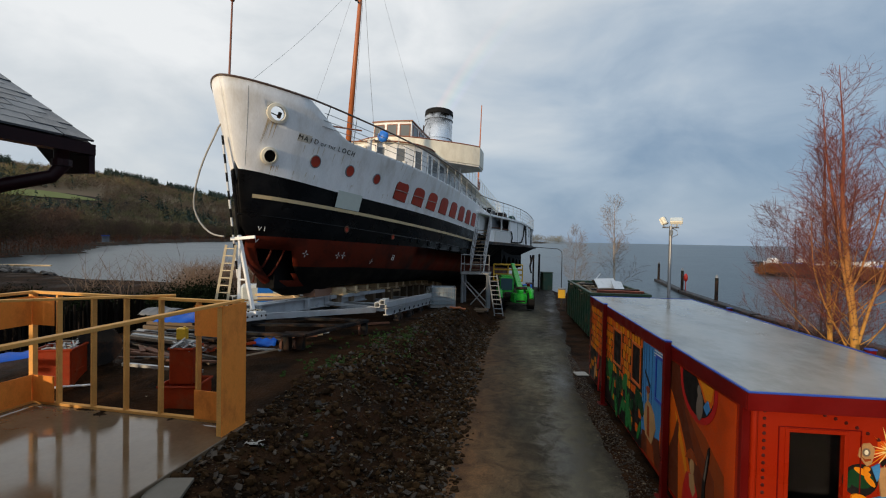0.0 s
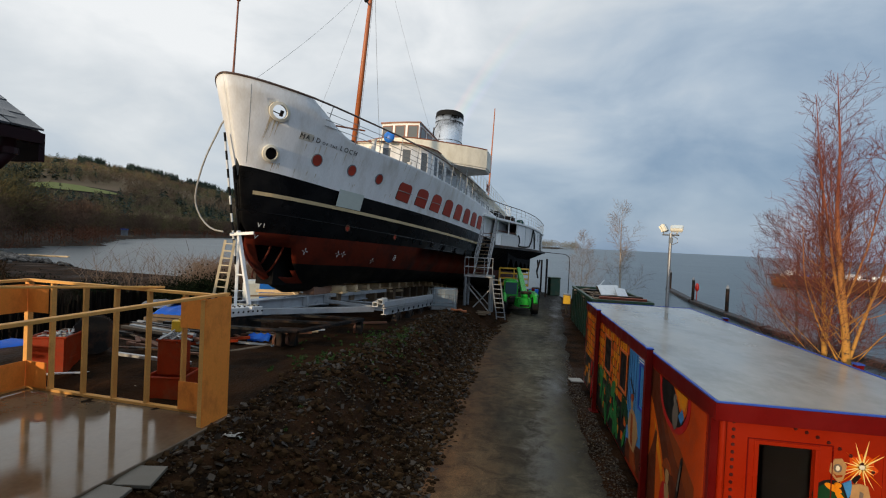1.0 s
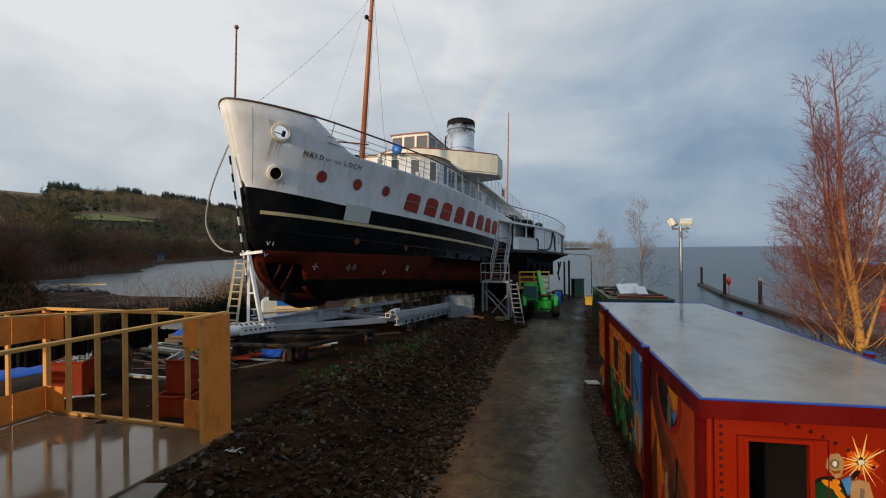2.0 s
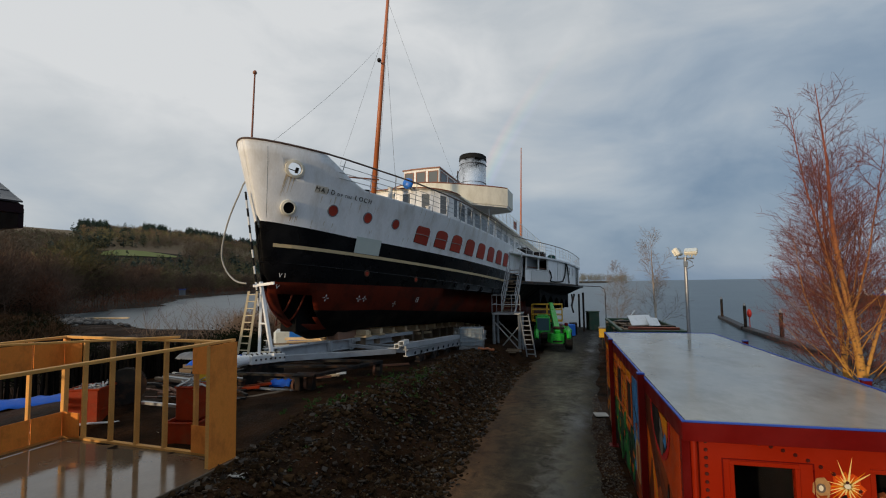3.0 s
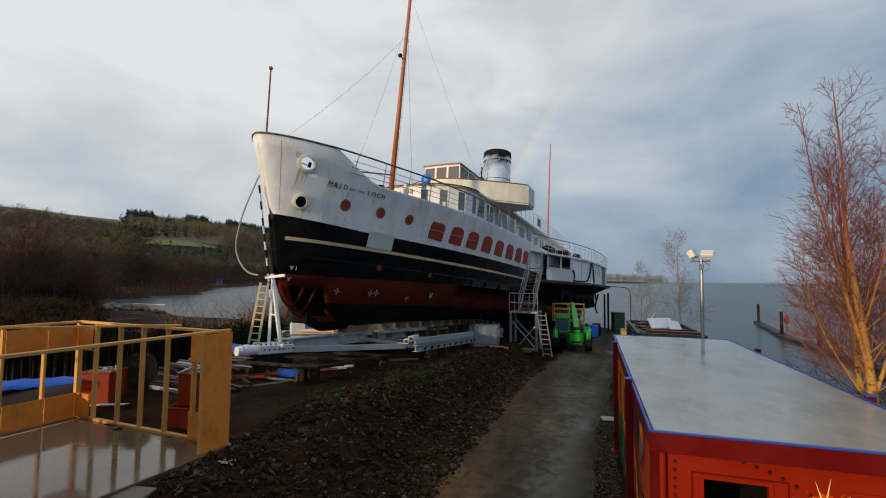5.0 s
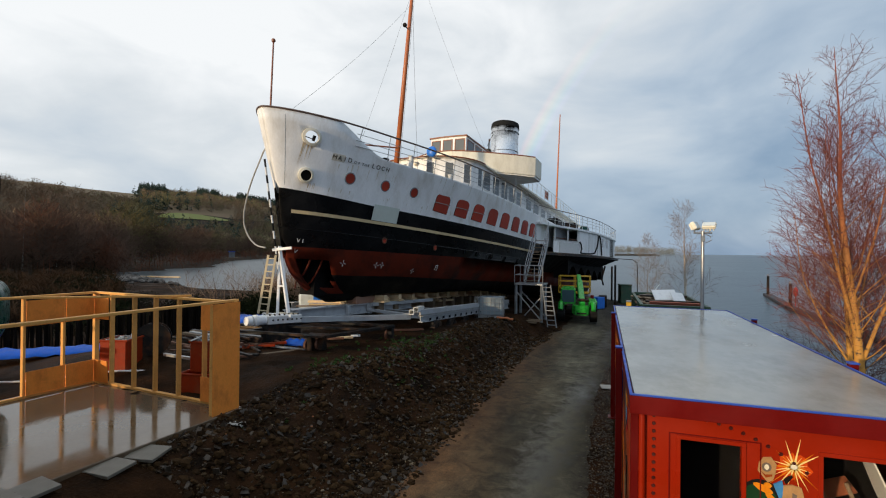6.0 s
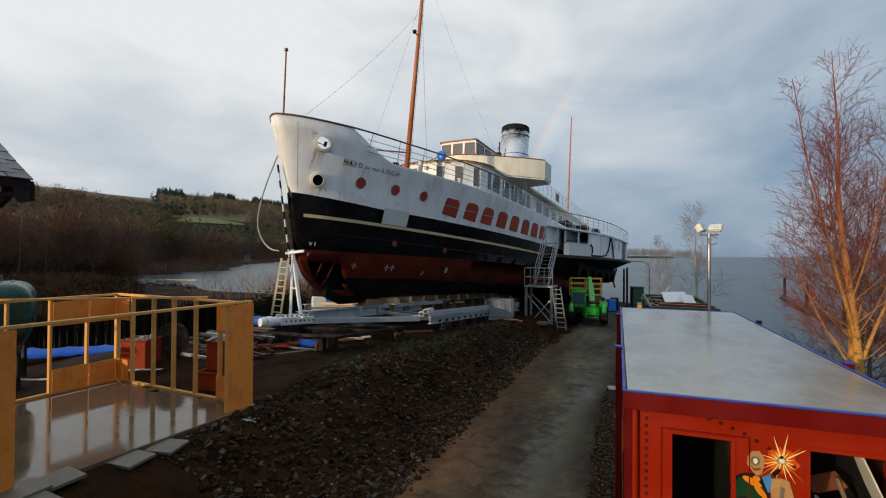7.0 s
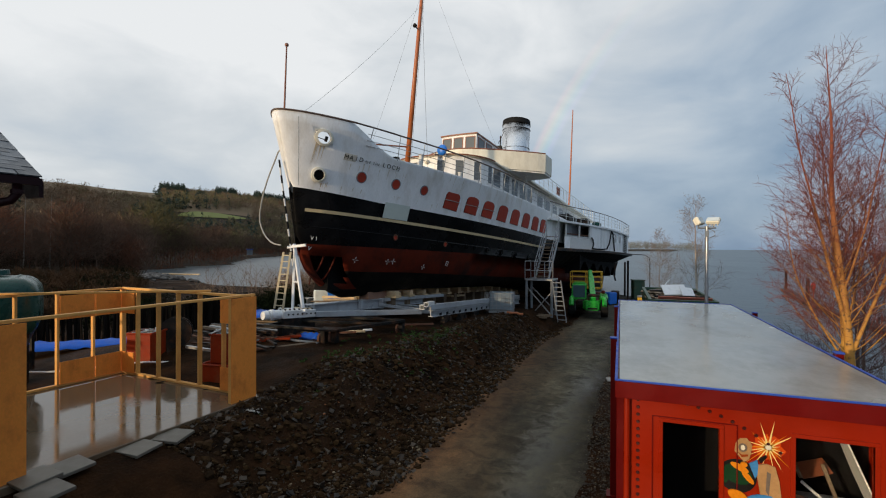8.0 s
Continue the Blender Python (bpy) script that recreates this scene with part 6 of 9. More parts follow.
stick("top_plate", (4.47, 0.1, HT - 0.02), (4.47, 4.6, HT - 0.02), 0.095, 0.05)
stick("header", (0.05, -0.05, HT + 0.012), (0.05, 4.7, HT + 0.012), 0.1, 0.045)
stick("header", (4.47, 4.62, HT + 0.012), (0.1, 4.62, HT + 0.012), 0.1, 0.045)
for a, b in (((3.89, 0.115, 0.06), (4.41, 0.13, 0.56)), ((3.89, 0.115, 1.52), (4.41, 0.13, 2.06)), ((0.16, 0.115, 0.06), (0.86, 0.13, 0.56)), ((0.16, 0.115, 1.52), (0.86, 0.13, 2.06)),
             ((4.39, 0.14, 0.06), (4.405, 0.72, 0.56)), ((4.39, 0.14, 1.52), (4.405, 0.72, 2.06)), ((4.39, 0.76, 0.06), (4.405, 1.46, 0.56)), ((4.39, 0.76, 1.52), (4.405, 1.46, 2.06))):
    bm = B(); box(bm, a, b); part("ply_brace", bm, M["ply"], shed, "orange plywood bracing panel")
for y0 in (0.0, 4.02):
    bm = B(); box(bm, (-0.03, y0 - 0.05, -0.02), (-0.012, y0 + 0.58, HT - 0.02)); part("ply_panel", bm, M["ply"], shed, "full-height plywood corner panel with resin stains")
    bm = B(); box(bm, (-0.012, y0 + 0.52, 0.0), (0.08, y0 + 0.57, HT - 0.04)); part("stud", bm, M["timber"], shed)
    bm = B(); box(bm, (-0.012, y0 - 0.03, 0.0), (0.08, y0 + 0.02, HT - 0.04)); part("stud", bm, M["timber"], shed)

# paving slabs by the shed
for k, (x, y, r, z) in enumerate(((-4.32, 5.17, 4, 0.94), (-4.26, 5.75, 14, 0.93), (-4.54, 4.27, -6, 0.99), (-4.56, 3.84, -4, 1.02), (-4.10, 3.72, -4, 0.97))):
    bm = B(); box(bm, (-0.24, -0.24, -0.035), (0.24, 0.24, 0.015), 0.006)
    tagged(part("paving_slab", bm, M["paver"], None, matrix=pose(x, y, z, 3, 2, r)), "loose grey concrete paving slab on the earth", "slab", "loose paving slabs")
bm = B()
gv = [[bm.verts.new((-3.98 + 0.04 * i, 7.13 + 0.035 * j + 0.02 * math.sin(i * 1.3), 0.955 + 0.05 * noise.noise((i * 0.8, j * 0.9, 3)))) for j in range(5)] for i in range(9)]
for i in range(8):
    for j in range(4):
        bm.faces.new((gv[i][j], gv[i + 1][j], gv[i + 1][j + 1], gv[i][j + 1]))
ob = part("crumpled_sheet", bm, M["rope"], smooth=True); md = ob.modifiers.new("thick", "SOLIDIFY"); md.thickness = 0.006
tagged(ob, "crumpled pale sheet lying beside the slab", "sheet")


# ---- yard things behind the shed ----
def tub(x, y, z, rz, full=True):
    """A red steel tub on a lower one, filled with offcuts."""
    t = thing("steel_tub", "red painted steel tub of scrap metal" if full else "tall dark red steel box of offcuts", "tub", pose(x, y, z, 0, 0, rz), "red steel tubs")
    for nm, z0, z1, w in ((("lower_tub", 0.0, 0.46, 0.35), ("upper_tub", 0.46, 1.15, 0.22)) if full else (("tub_body", 0.0, 0.95, 0.34),)):
        bm = B(); box(bm, (-w, -w, z0), (w, w, z1), 0.03)
        top = max(bm.faces, key=lambda f: f.calc_center_median().z)
        r = bmesh.ops.inset_region(bm, faces=[top], thickness=0.03)
        bmesh.ops.translate(bm, verts=list(top.verts), vec=(0, 0, -0.2))
        tb = part(nm, bm, M["redtub"], t)
        bm = B(); tube(bm, [(-w, -w, z1), (w, -w, z1), (w, w, z1), (-w, w, z1), (-w, -w, z1)], 0.028, 6); part("rim", bm, M["redtub"], tb)
        bm = B(); box(bm, (-w - 0.012, -w * 0.6, (z0 + z1) / 2 - 0.02), (w + 0.012, w * 0.6, (z0 + z1) / 2 + 0.02), 0.004); part("band", bm, M["redtub"], tb)
    rg = random.Random(int(x * 10))
    bm = B()
    for k in range(26):
        p = Vector((rg.uniform(-0.2, 0.2), rg.uniform(-0.2, 0.2), (1.12 if full else 0.9) + rg.uniform(0, 0.1)))
        d = Vector((rg.uniform(-1, 1), rg.uniform(-1, 1), rg.uniform(-0.25, 0.4))).normalized() * rg.uniform(0.1, 0.22)
        beam(bm, p - d, p + d, rg.uniform(0.02, 0.06), 0.015)
    tagged(part("scrap", bm, M["railmetal"], t, "grey scrap offcuts"), kind="stuff")
    return t


M["redtub"] = mat("red_tub_paint", (0.27, 0.026, 0.003), 0.55, spec=0.2, var=0.25, bump=0.08, stain=RUST, stain_amt=0.5)
tub(-6.0, 8.58, 0.95, 9)
tub(-9.08, 8.95, 0.92, 20, False)
reel = thing("cable_reel", "black cable reel standing on its rims", "reel", pose(-8.9, 9.7, height(-8.9, 9.7) + 0.43, 0, 86, -46))
for z in (-0.22, 0.2):
    bm = B(); rod(bm, (0, 0, z), (0, 0, z + 0.04), 0.43, 0.43, 28); part("flange", bm, M["darkmetal"], reel)
bm = B(); rod(bm, (0, 0, -0.2), (0, 0, 0.2), 0.3, 0.3, 24); part("cable", bm, M["rubber"], reel)
for k, (p, q, w, m) in enumerate((((-7.75, 9.05, 1.55), (-5.9, 8.95, 1.52), 0.07, "steel"), ((-7.5, 8.75, 1.04), (-6.1, 8.6, 1.04), 0.2, "ladderwood"), ((-10.4, 12.6, 1.15), (-6.9, 12.0, 1.18), 0.22, "oldtimber"), ((-10.2, 12.2, 1.1), (-7.2, 11.4, 1.12), 0.2, "oldtimber"), ((-9.9, 11.7, 1.3), (-7.4, 10.8, 1.3), 0.18, "darkmetal"), ((-10.8, 13.2, 1.32), (-7.4, 12.7, 1.35), 0.14, "steel"), ((-9.0, 10.8, 1.32), (-7.0, 10.3, 1.34), 0.1, "rust"), ((-9.3, 11.2, 1.25), (-7.6, 10.5, 1.25), 0.06, "steel"))):
    bm = B(); beam(bm, p, q, w, 0.07, bev=0.006)
    tagged(part("plank" if m != "steel" else "steel_bar", bm, M[m]), "loose bar lying in the yard" if m == "steel" else "weathered plank lying in the yard", "bar" if m == "steel" else "plank", "loose lengths in the yard")
rgy = random.Random(17)
for lay in range(4):
    for k in range(5):
        y, z = 10.95 + 0.16 * k + rgy.uniform(-0.04, 0.04), 1.30 + 0.085 * lay
        m = rgy.choice(["darkmetal", "darkmetal", "oldtimber", "rust"] if lay < 3 else ["railmetal", "oldtimber", "oldtimber", "darkmetal", "ladderwood"])
        bm = B(); beam(bm, (-9.7 + rgy.uniform(-0.3, 0.3), y + 0.55, z), (-7.2 + rgy.uniform(-0.4, 0.3), y, z), 0.11, 0.075, bev=0.004)
        wood = m in ("oldtimber", "ladderwood")
        tagged(part("plank" if wood else "steel_bar", bm, M[m]), "weathered plank stacked in the yard" if wood else "long steel bar stacked in the yard", "plank" if wood else "bar", "stacked lengths in the yard")
for k in range(6):
    y = 13.7 + 0.16 * k
    bm = B(); beam(bm, (-11.2, y + 0.1, 1.18 + 0.12 * (k % 3)), (-8.4, y + 0.05, 1.18 + 0.12 * (k % 3)), 0.16, 0.12, bev=0.006)
    tagged(part("plank", bm, M["oldtimber"]), "weathered plank stacked under sheeting", "plank", "stacked lengths under the sheeting")
for k in range(34):
    x, y = rgy.uniform(-10.4, -6.3), rgy.uniform(10.0, 13.6)
    a, ln = radians(rgy.gauss(-12, 22)), rgy.uniform(0.6, 2.6)
    m = rgy.choice(["darkmetal", "darkmetal", "oldtimber", "oldtimber", "rust", "rust", "railmetal"])
    d = Vector((math.cos(a), math.sin(a), rgy.gauss(0, 0.015))) * ln / 2
    c = Vector((x, y, height(x, y) + 0.05 + 0.09 * rgy.random()))
    bm = B(); beam(bm, c - d, c + d, rgy.uniform(0.04, 0.16), rgy.uniform(0.03, 0.07), bev=0.004)
    wood = m in ("oldtimber", "paletimber")
    tagged(part("plank" if wood else "steel_bar", bm, M[m]), "weathered plank lying in the yard" if wood else "loose bar lying in the yard", "plank" if wood else "bar", "loose lengths in the yard")
bm = B(); box(bm, (-0.12, -0.09, 0), (0.12, 0.09, 0.30), 0.025); rod(bm, (0.05, 0, 0.30), (0.05, 0, 0.335), 0.03, 0.03, 10)
tagged(part("jerrycan", bm, M["yellow"], matrix=pose(-7.9, 11.15, 1.62, 0, 0, 12)), "yellow plastic container among the planks", "container")


M["greysheet"] = mat("grey_plastic_sheeting", (0.10, 0.11, 0.125), 0.45, var=0.2, scale=4, bump=0.3)


def cloth(name, label, x0, y0, x1, y1, w, z, m, seed, n=18, amp=0.12):
    bm = B()
    d = Vector((x1 - x0, y1 - y0, 0)); e = Vector((-d.y, d.x, 0)).normalized() * w
    g = []
    for i in range(n + 1):
        row = []
        for j in range(7):
            p = Vector((x0, y0, z)) + d * (i / n) + e * (j / 6 - 0.5)
            row.append(bm.verts.new(p + Vector((0, 0, 0.16 * math.sin(math.pi * j / 6) + amp * abs(noise.noise((i * 0.5, j * 0.7, seed)))))))
        g.append(row)
    for i in range(n):
        for j in range(6):
            bm.faces.new((g[i][j], g[i + 1][j], g[i + 1][j + 1], g[i][j + 1]))
    ob = part(name, bm, M[m], smooth=True)
    md = ob.modifiers.new("thick", "SOLIDIFY"); md.thickness = 0.01
    return tagged(ob, label, "tarpaulin")


cloth("tarpaulin", "blue tarpaulin heaped on the ground by the fence", -14.5, 8.6, -11.4, 11.4, 1.1, 1.0, "tarp", 3)
cloth("tarpaulin", "blue tarpaulin over stacked planks", -10.4, 13.9, -8.6, 14.15, 1.5, 1.62, "tarp", 8)
cloth("tarpaulin", "grey sheeting over a heap beside the fence", -11.2, 14.2, -10.1, 14.1, 1.0, 1.72, "greysheet", 18)

# green tank on a trailer frame
tk = thing("fuel_bowser", "dark green rounded fuel tank on a trailer frame", "tank", pose(-11.6, 6.9, 0.75, 0, 0, -32))
bm = B(); box(bm, (-1.15, -0.85, 1.2), (1.15, 0.85, 2.66))
bmesh.ops.bevel(bm, geom=list(bm.edges), offset=0.42, segments=6, profile=0.5, affect="EDGES")
part("tank", bm, M["tankgreen"], tk, smooth=True)
for y in (-0.4, 0.0, 0.4):
    bm = B(); tube(bm, [(-0.95, y, 2.5), (-0.8, y, 2.62), (-0.5, y, 2.665), (0.5, y, 2.665), (0.8, y, 2.62), (0.95, y, 2.5)], 0.03, 6); part("rib", bm, M["tankgreen"], tk, smooth=True)
bm = B(); tube(bm, [(-1.16, -0.4, 1.95), (-1.1, -0.72, 1.95), (-0.8, -0.86, 1.95), (0.8, -0.86, 1.95), (1.1, -0.72, 1.95), (1.16, -0.4, 1.95)], 0.02, 5); part("seam", bm, M["rubber"], tk)
bm = B(); rod(bm, (-0.3, 0, 2.7), (-0.3, 0, 2.82), 0.22, 0.2, 18); part("filler_cap", bm, M["tankgreen"], tk)
for x, w in ((0.2, 0.26), (0.52, 0.1)):
    bm = B(); box(bm, (x, -0.93, 1.45), (x + w, -0.88, 1.65)); part("label_plate", bm, M["yellow"], tk, "yellow warning plate")
bm = B()
for x in (-0.9, 0.9):
    for y in (-0.6, 0.6):
        beam(bm, (x, y, 0), (x, y, 1.3), 0.08, 0.08)
    beam(bm, (x, -0.65, 0.3), (x, 0.65, 1.2), 0.05, 0.05)
beam(bm, (-1.6, -0.6, 1.15), (1.5, -0.6, 1.15), 0.1, 0.12); beam(bm, (-1.6, 0.6, 1.15), (1.5, 0.6, 1.15), 0.1, 0.12)
part("frame", bm, M["darkmetal"], tk)
bm = B(); beam(bm, (0.3, -1.1, 1.9), (2.0, -1.0, 1.95), 0.05, 0.06); part("red_bar", bm, M["redtrim"], tk)
for x in (-0.7, 0.7):
    bm = B(); rod(bm, (x, -0.85, 0.38), (x, -0.65, 0.38), 0.38, 0.38, 22); part("wheel", bm, M["rubber"], tk)
bm = B(); tube(bm, [(-10.7 + 0.4 * i, 6.9 + 0.33 * i, 1.12 - 0.05 * math.sin(i)) for i in range(9)], 0.025, 6); tagged(part("hose", bm, M["plastic_white"], smooth=True), "white hose lying on the earth", "hose")

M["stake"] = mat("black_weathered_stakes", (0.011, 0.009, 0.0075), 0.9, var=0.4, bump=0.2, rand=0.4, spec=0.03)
# palisade of dark stakes
fence = thing("stake_fence", "dark brushwood stake fence behind the yard", "fence", Matrix.Identity(4))
rg = random.Random(21)
FEN = [(-21, 4.5), (-15.5, 9.3), (-12.9, 13.4), (-12.2, 15.2)]
for k in range(300):
    f = k / 299
    seg = min(2, int(f * 3)); u = f * 3 - seg
    x = FEN[seg][0] + (FEN[seg + 1][0] - FEN[seg][0]) * u + rg.uniform(-0.08, 0.08)
    y = FEN[seg][1] + (FEN[seg + 1][1] - FEN[seg][1]) * u + rg.uniform(-0.05, 0.05)
    z = height(x, y)
    bm = B(); rod(bm, (x, y, z - 0.1), (x + rg.uniform(-0.07, 0.07), y + rg.uniform(-0.07, 0.07), z + rg.uniform(0.85, 1.25)), 0.042, 0.03, 5)
    part("stake", bm, M["stake"], fence)


# ---- slipway carriage under the ship ----
def ship_pt(o, s, z):
    return SHIP @ Vector((o, s, z))


M["bottle"] = mat("grey_translucent_plastic", (0.24, 0.29, 0.32), 0.35, var=0.15, scale=3, bump=0.03)
M["rustbox"] = mat("pale_rusty_brown_paint", (0.24, 0.13, 0.085), 0.7, var=0.2, scale=3, bump=0.08)
M["carsteel"] = mat("blue_grey_painted_steel", (0.36, 0.385, 0.41), 0.4, 0.0, var=0.15, scale=3, bump=0.04, stain=(0.16, 0.12, 0.09), stain_amt=0.4)
carriage = thing("slipway_carriage", "grey steel slipway carriage under the hull", "carriage", Matrix.Identity(4))


def ibeam(bm, p, q, w=0.2, h=0.36, t=0.03):
    p, q = Vector(p), Vector(q)
    beam(bm, p, q, t, h - 2 * t); beam(bm, p + Vector((0, 0, h / 2 - t / 2)), q + Vector((0, 0, h / 2 - t / 2)), w, t); beam(bm, p - Vector((0, 0, h / 2 - t / 2)), q - Vector((0, 0, h / 2 - t / 2)), w, t)
    return bm


for nm, p, q, w, h, kind in (("long_beam", (-7.45, 13.75, 1.96), (-5.75, 20.2, 1.78), 0.24, 0.38, "i"), ("long_beam", (-7.95, 14.0, 1.92), (-6.4, 20.4, 1.76), 0.2, 0.34, "i"), ("tie_bar", (-7.05, 13.35, 1.88), (-4.42, 16.95, 1.66), 0.12, 0.19, "b"), ("tie_bar", (-6.45, 17.3, 1.80), (-4.42, 17.05, 1.70), 0.1, 0.12, "b"),
                             ("side_beam", (-4.12, 17.0, 1.84), (-2.55, 26.6, 1.40), 0.24, 0.2, "b"), ("side_beam", (-4.05, 17.05, 1.58), (-2.5, 26.6, 1.15), 0.2, 0.26, "i"), ("side_beam", (-10.6, 18.0, 1.7), (-8.9, 30.0, 0.85), 0.26, 0.3, "i"),
                             ("cross_beam", (-10.6, 19.0, 1.55), (-3.8, 18.3, 1.55), 0.2, 0.3, "i"), ("cross_beam", (-10.1, 22.0, 1.32), (-3.4, 21.2, 1.32), 0.2, 0.3, "i"), ("cross_beam", (-9.7, 25.0, 1.1), (-3.0, 24.1, 1.1), 0.2, 0.3, "i"), ("tie_bar", (-6.3, 17.4, 2.0), (-5.2, 21.5, 1.86), 0.1, 0.14, "b")):
    bm = B()
    if kind == "i":
        ibeam(bm, p, q, w, h)
    else:
        beam(bm, p, q, w, h, bev=0.008)
    part(nm, bm, M["carsteel"], carriage)
for f in (0.02, 0.38, 0.56):
    p = Vector((-7.45, 13.75, 1.96)).lerp(Vector((-5.75, 20.2, 1.78)), f)
    bm = B(); box(bm, (p.x + 0.02, p.y - 0.08, p.z - 0.22), (p.x + 0.18, p.y + 0.08, p.z + 0.2), 0.01); part("gusset", bm, M["carsteel"], carriage)
# slots as thin black plates on the web, their shade painted
for k in range(14):
    y = 17.6 + 0.55 * k
    x, z = -3.93 + 0.163 * (y - 17.05), 1.56 - 0.045 * (y - 17.05)
    bm = B(); box(bm, (x - 0.005, y - 0.12, z - 0.07), (x + 0.006, y + 0.12, z + 0.03)); part("web_slot", bm, M["hatch_shadow"], carriage, "black plate painting a shaded slot on the beam web")
bm = B(); ibeam(bm, ship_pt(0, 3.6, -0.62), ship_pt(0, 34, -0.62), 0.5, 0.34); part("keel_beam", bm, M["greysteel"], carriage)
for k in range(2):
    bm = B()
    for x0, x1, z0, z1 in ((-0.12, 0.12, -0.11, -0.085), (-0.12, 0.12, 0.085, 0.11), (-0.12, -0.095, -0.085, 0.085), (0.095, 0.12, -0.085, 0.085)):
        box(bm, (-4.30 + 0.2 * k + x0 * 0.8, 16.75 - 0.05 * k, 1.86 + 0.11 * k + z0 * 0.8), (-4.30 + 0.2 * k + x1 * 0.8, 17.35, 1.86 + 0.11 * k + z1 * 0.8))
    part("beam_end", bm, M["railwhite"], carriage, "open end of a square steel tube")
for k in range(6):
    bm = B()
    y = 18.2 + 1.45 * k
    x, z = -3.95 + 0.135 * (y - 17.2), 1.2 - 0.075 * (y - 17.2)
    for e in (-0.28, 0.28):
        rod(bm, (x - 0.1, y + e, z), (x + 0.1, y + e, z), 0.19, 0.19, 16)
    box(bm, (x - 0.06, y - 0.4, z), (x + 0.06, y + 0.4, z + 0.3), 0.02)
    part("bogie", bm, M["darkmetal"], carriage, "dark two-wheeled bogie")
for k in range(14):
    s = 5.65 + 1.18 * k + 0.06 * math.sin(3.1 * k)
    c, e = rise(s) - 0.015, 0.04 * math.sin(5.3 * k)
    t = thing("keel_block", "pale timber keel block wedged under the hull", "block", Matrix.Identity(4), "keel blocks")
    bm = B(); beam(bm, ship_pt(-0.5, s, (c - 0.75) / 2), ship_pt(1.05, s, (c - 0.75) / 2), 0.30, c + 0.16, bev=0.015); part("lower_timber", bm, M["oldtimber"], t)
    bm = B(); beam(bm, ship_pt(-0.5, s + e, c - 0.255), ship_pt(1.28 + e, s - e, c - 0.255), 0.44, 0.07, bev=0.01); part("base_board", bm, M["paletimber"], t)
    bm = B(); beam(bm, ship_pt(-0.5, s, c - 0.11), ship_pt(1.22 + e, s, c - 0.11), 0.27 + e, 0.21, bev=0.015); part("upper_timber", bm, M["paletimber"], t)
# stacked timber beside the keel
for k, (p, q, w, h, m) in enumerate((((-6.85, 16.7, 2.22), (-6.45, 18.9, 2.16), 0.5, 0.3, "rustbox"), ((-7.5, 17.8, 2.18), (-6.0, 18.4, 2.16), 0.3, 0.14, "paletimber"), ((-9.3, 17.4, 2.0), (-7.7, 17.8, 2.0), 0.25, 0.1, "paletimber"), ((-9.0, 17.0, 1.92), (-7.2, 17.9, 1.9), 0.18, 0.08, "paletimber"), ((-8.3, 18.2, 2.1), (-7.5, 17.2, 1.95), 0.16, 0.06, "paletimber"), ((-5.6, 23.4, 1.62), (-5.2, 24.6, 1.58), 0.3, 0.1, "paletimber"), ((-9.0, 16.1, 1.95), (-6.6, 17.2, 1.97), 0.14, 0.05, "oldtimber"))):
    bm = B(); beam(bm, p, q, w, h, bev=0.01); tagged(part("timber_baulk", bm, M[m]), "sawn timber stacked on the carriage", "timber", "timber on the carriage")

# white jack cylinder, draught stand with ladder
jk = thing("hydraulic_ram", "white painted hydraulic ram lying on the carriage", "ram", Matrix.Identity(4))
RAM0, RAM1, RAM2 = Vector((-7.54, 11.65, 2.03)), Vector((-7.36, 12.25, 2.0)), Vector((-7.0, 13.45, 1.93))
RD = (RAM2 - RAM0).normalized()
bm = B(); rod(bm, RAM0 + RD * 0.2, RAM1, 0.15, 0.15, 18); rod(bm, RAM0, RAM0 + RD * 0.14, 0.13, 0.16, 18); rod(bm, RAM0 + RD * 0.26, RAM0 + RD * 0.36, 0.18, 0.18, 18); part("cylinder", bm, M["plastic_white"], jk, smooth=False)
bm = B(); beam(bm, RAM1, RAM2, 0.42, 0.26, bev=0.02); part("housing", bm, M["railwhite"], jk)
for e in range(7):
    for sd in (-0.1, 0.1):
        p = RAM1.lerp(RAM2, 0.08 + 0.14 * e) + Vector((sd, 0, 0.13))
        bm = B(); rod(bm, p, p + Vector((0, 0, 0.035)), 0.025, 0.025, 8); part("bolt", bm, M["darkmetal"], jk)
    p = RAM1.lerp(RAM2, 0.08 + 0.14 * e) + Vector((0.21, 0, 0))
    bm = B(); rod(bm, p, p + Vector((0.03, 0, 0)), 0.028, 0.028, 8); part("bolt", bm, M["darkmetal"], jk)
bm = B(); beam(bm, RAM1 - Vector((0, 0, 0.42)), RAM2 - Vector((0, 0, 0.42)), 0.3, 0.6); part("bed", bm, M["darkmetal"], jk)
sheet = B(); box(sheet, (-7.75, 12.95, 2.065), (-7.0, 13.5, 2.085), 0.004)
tagged(part("plywood_sheet", sheet, M["ladderwood"], matrix=Matrix.Identity(4)), "pale plywood sheet under the stand and ladder", "sheet")
stand = thing("mooring_stand", "white painted A-shaped stand at the bow", "stand", Matrix.Identity(4))
for p, q, w in ((ship_pt(0.33, 0.6, -0.3), ship_pt(0.12, 0.75, 1.7), 0.085), (ship_pt(0.80, 0.6, -0.25), ship_pt(0.10, 0.72, 1.9), 0.1), (ship_pt(-0.3, 0.6, -0.36), ship_pt(0.95, 0.6, -0.34), 0.10), (ship_pt(0.28, 0.62, 0.6), ship_pt(0.5, 0.62, 0.6), 0.05)):
    bm = B(); beam(bm, p, q, w, w, bev=0.008); part("leg", bm, M["plastic_white"], stand)
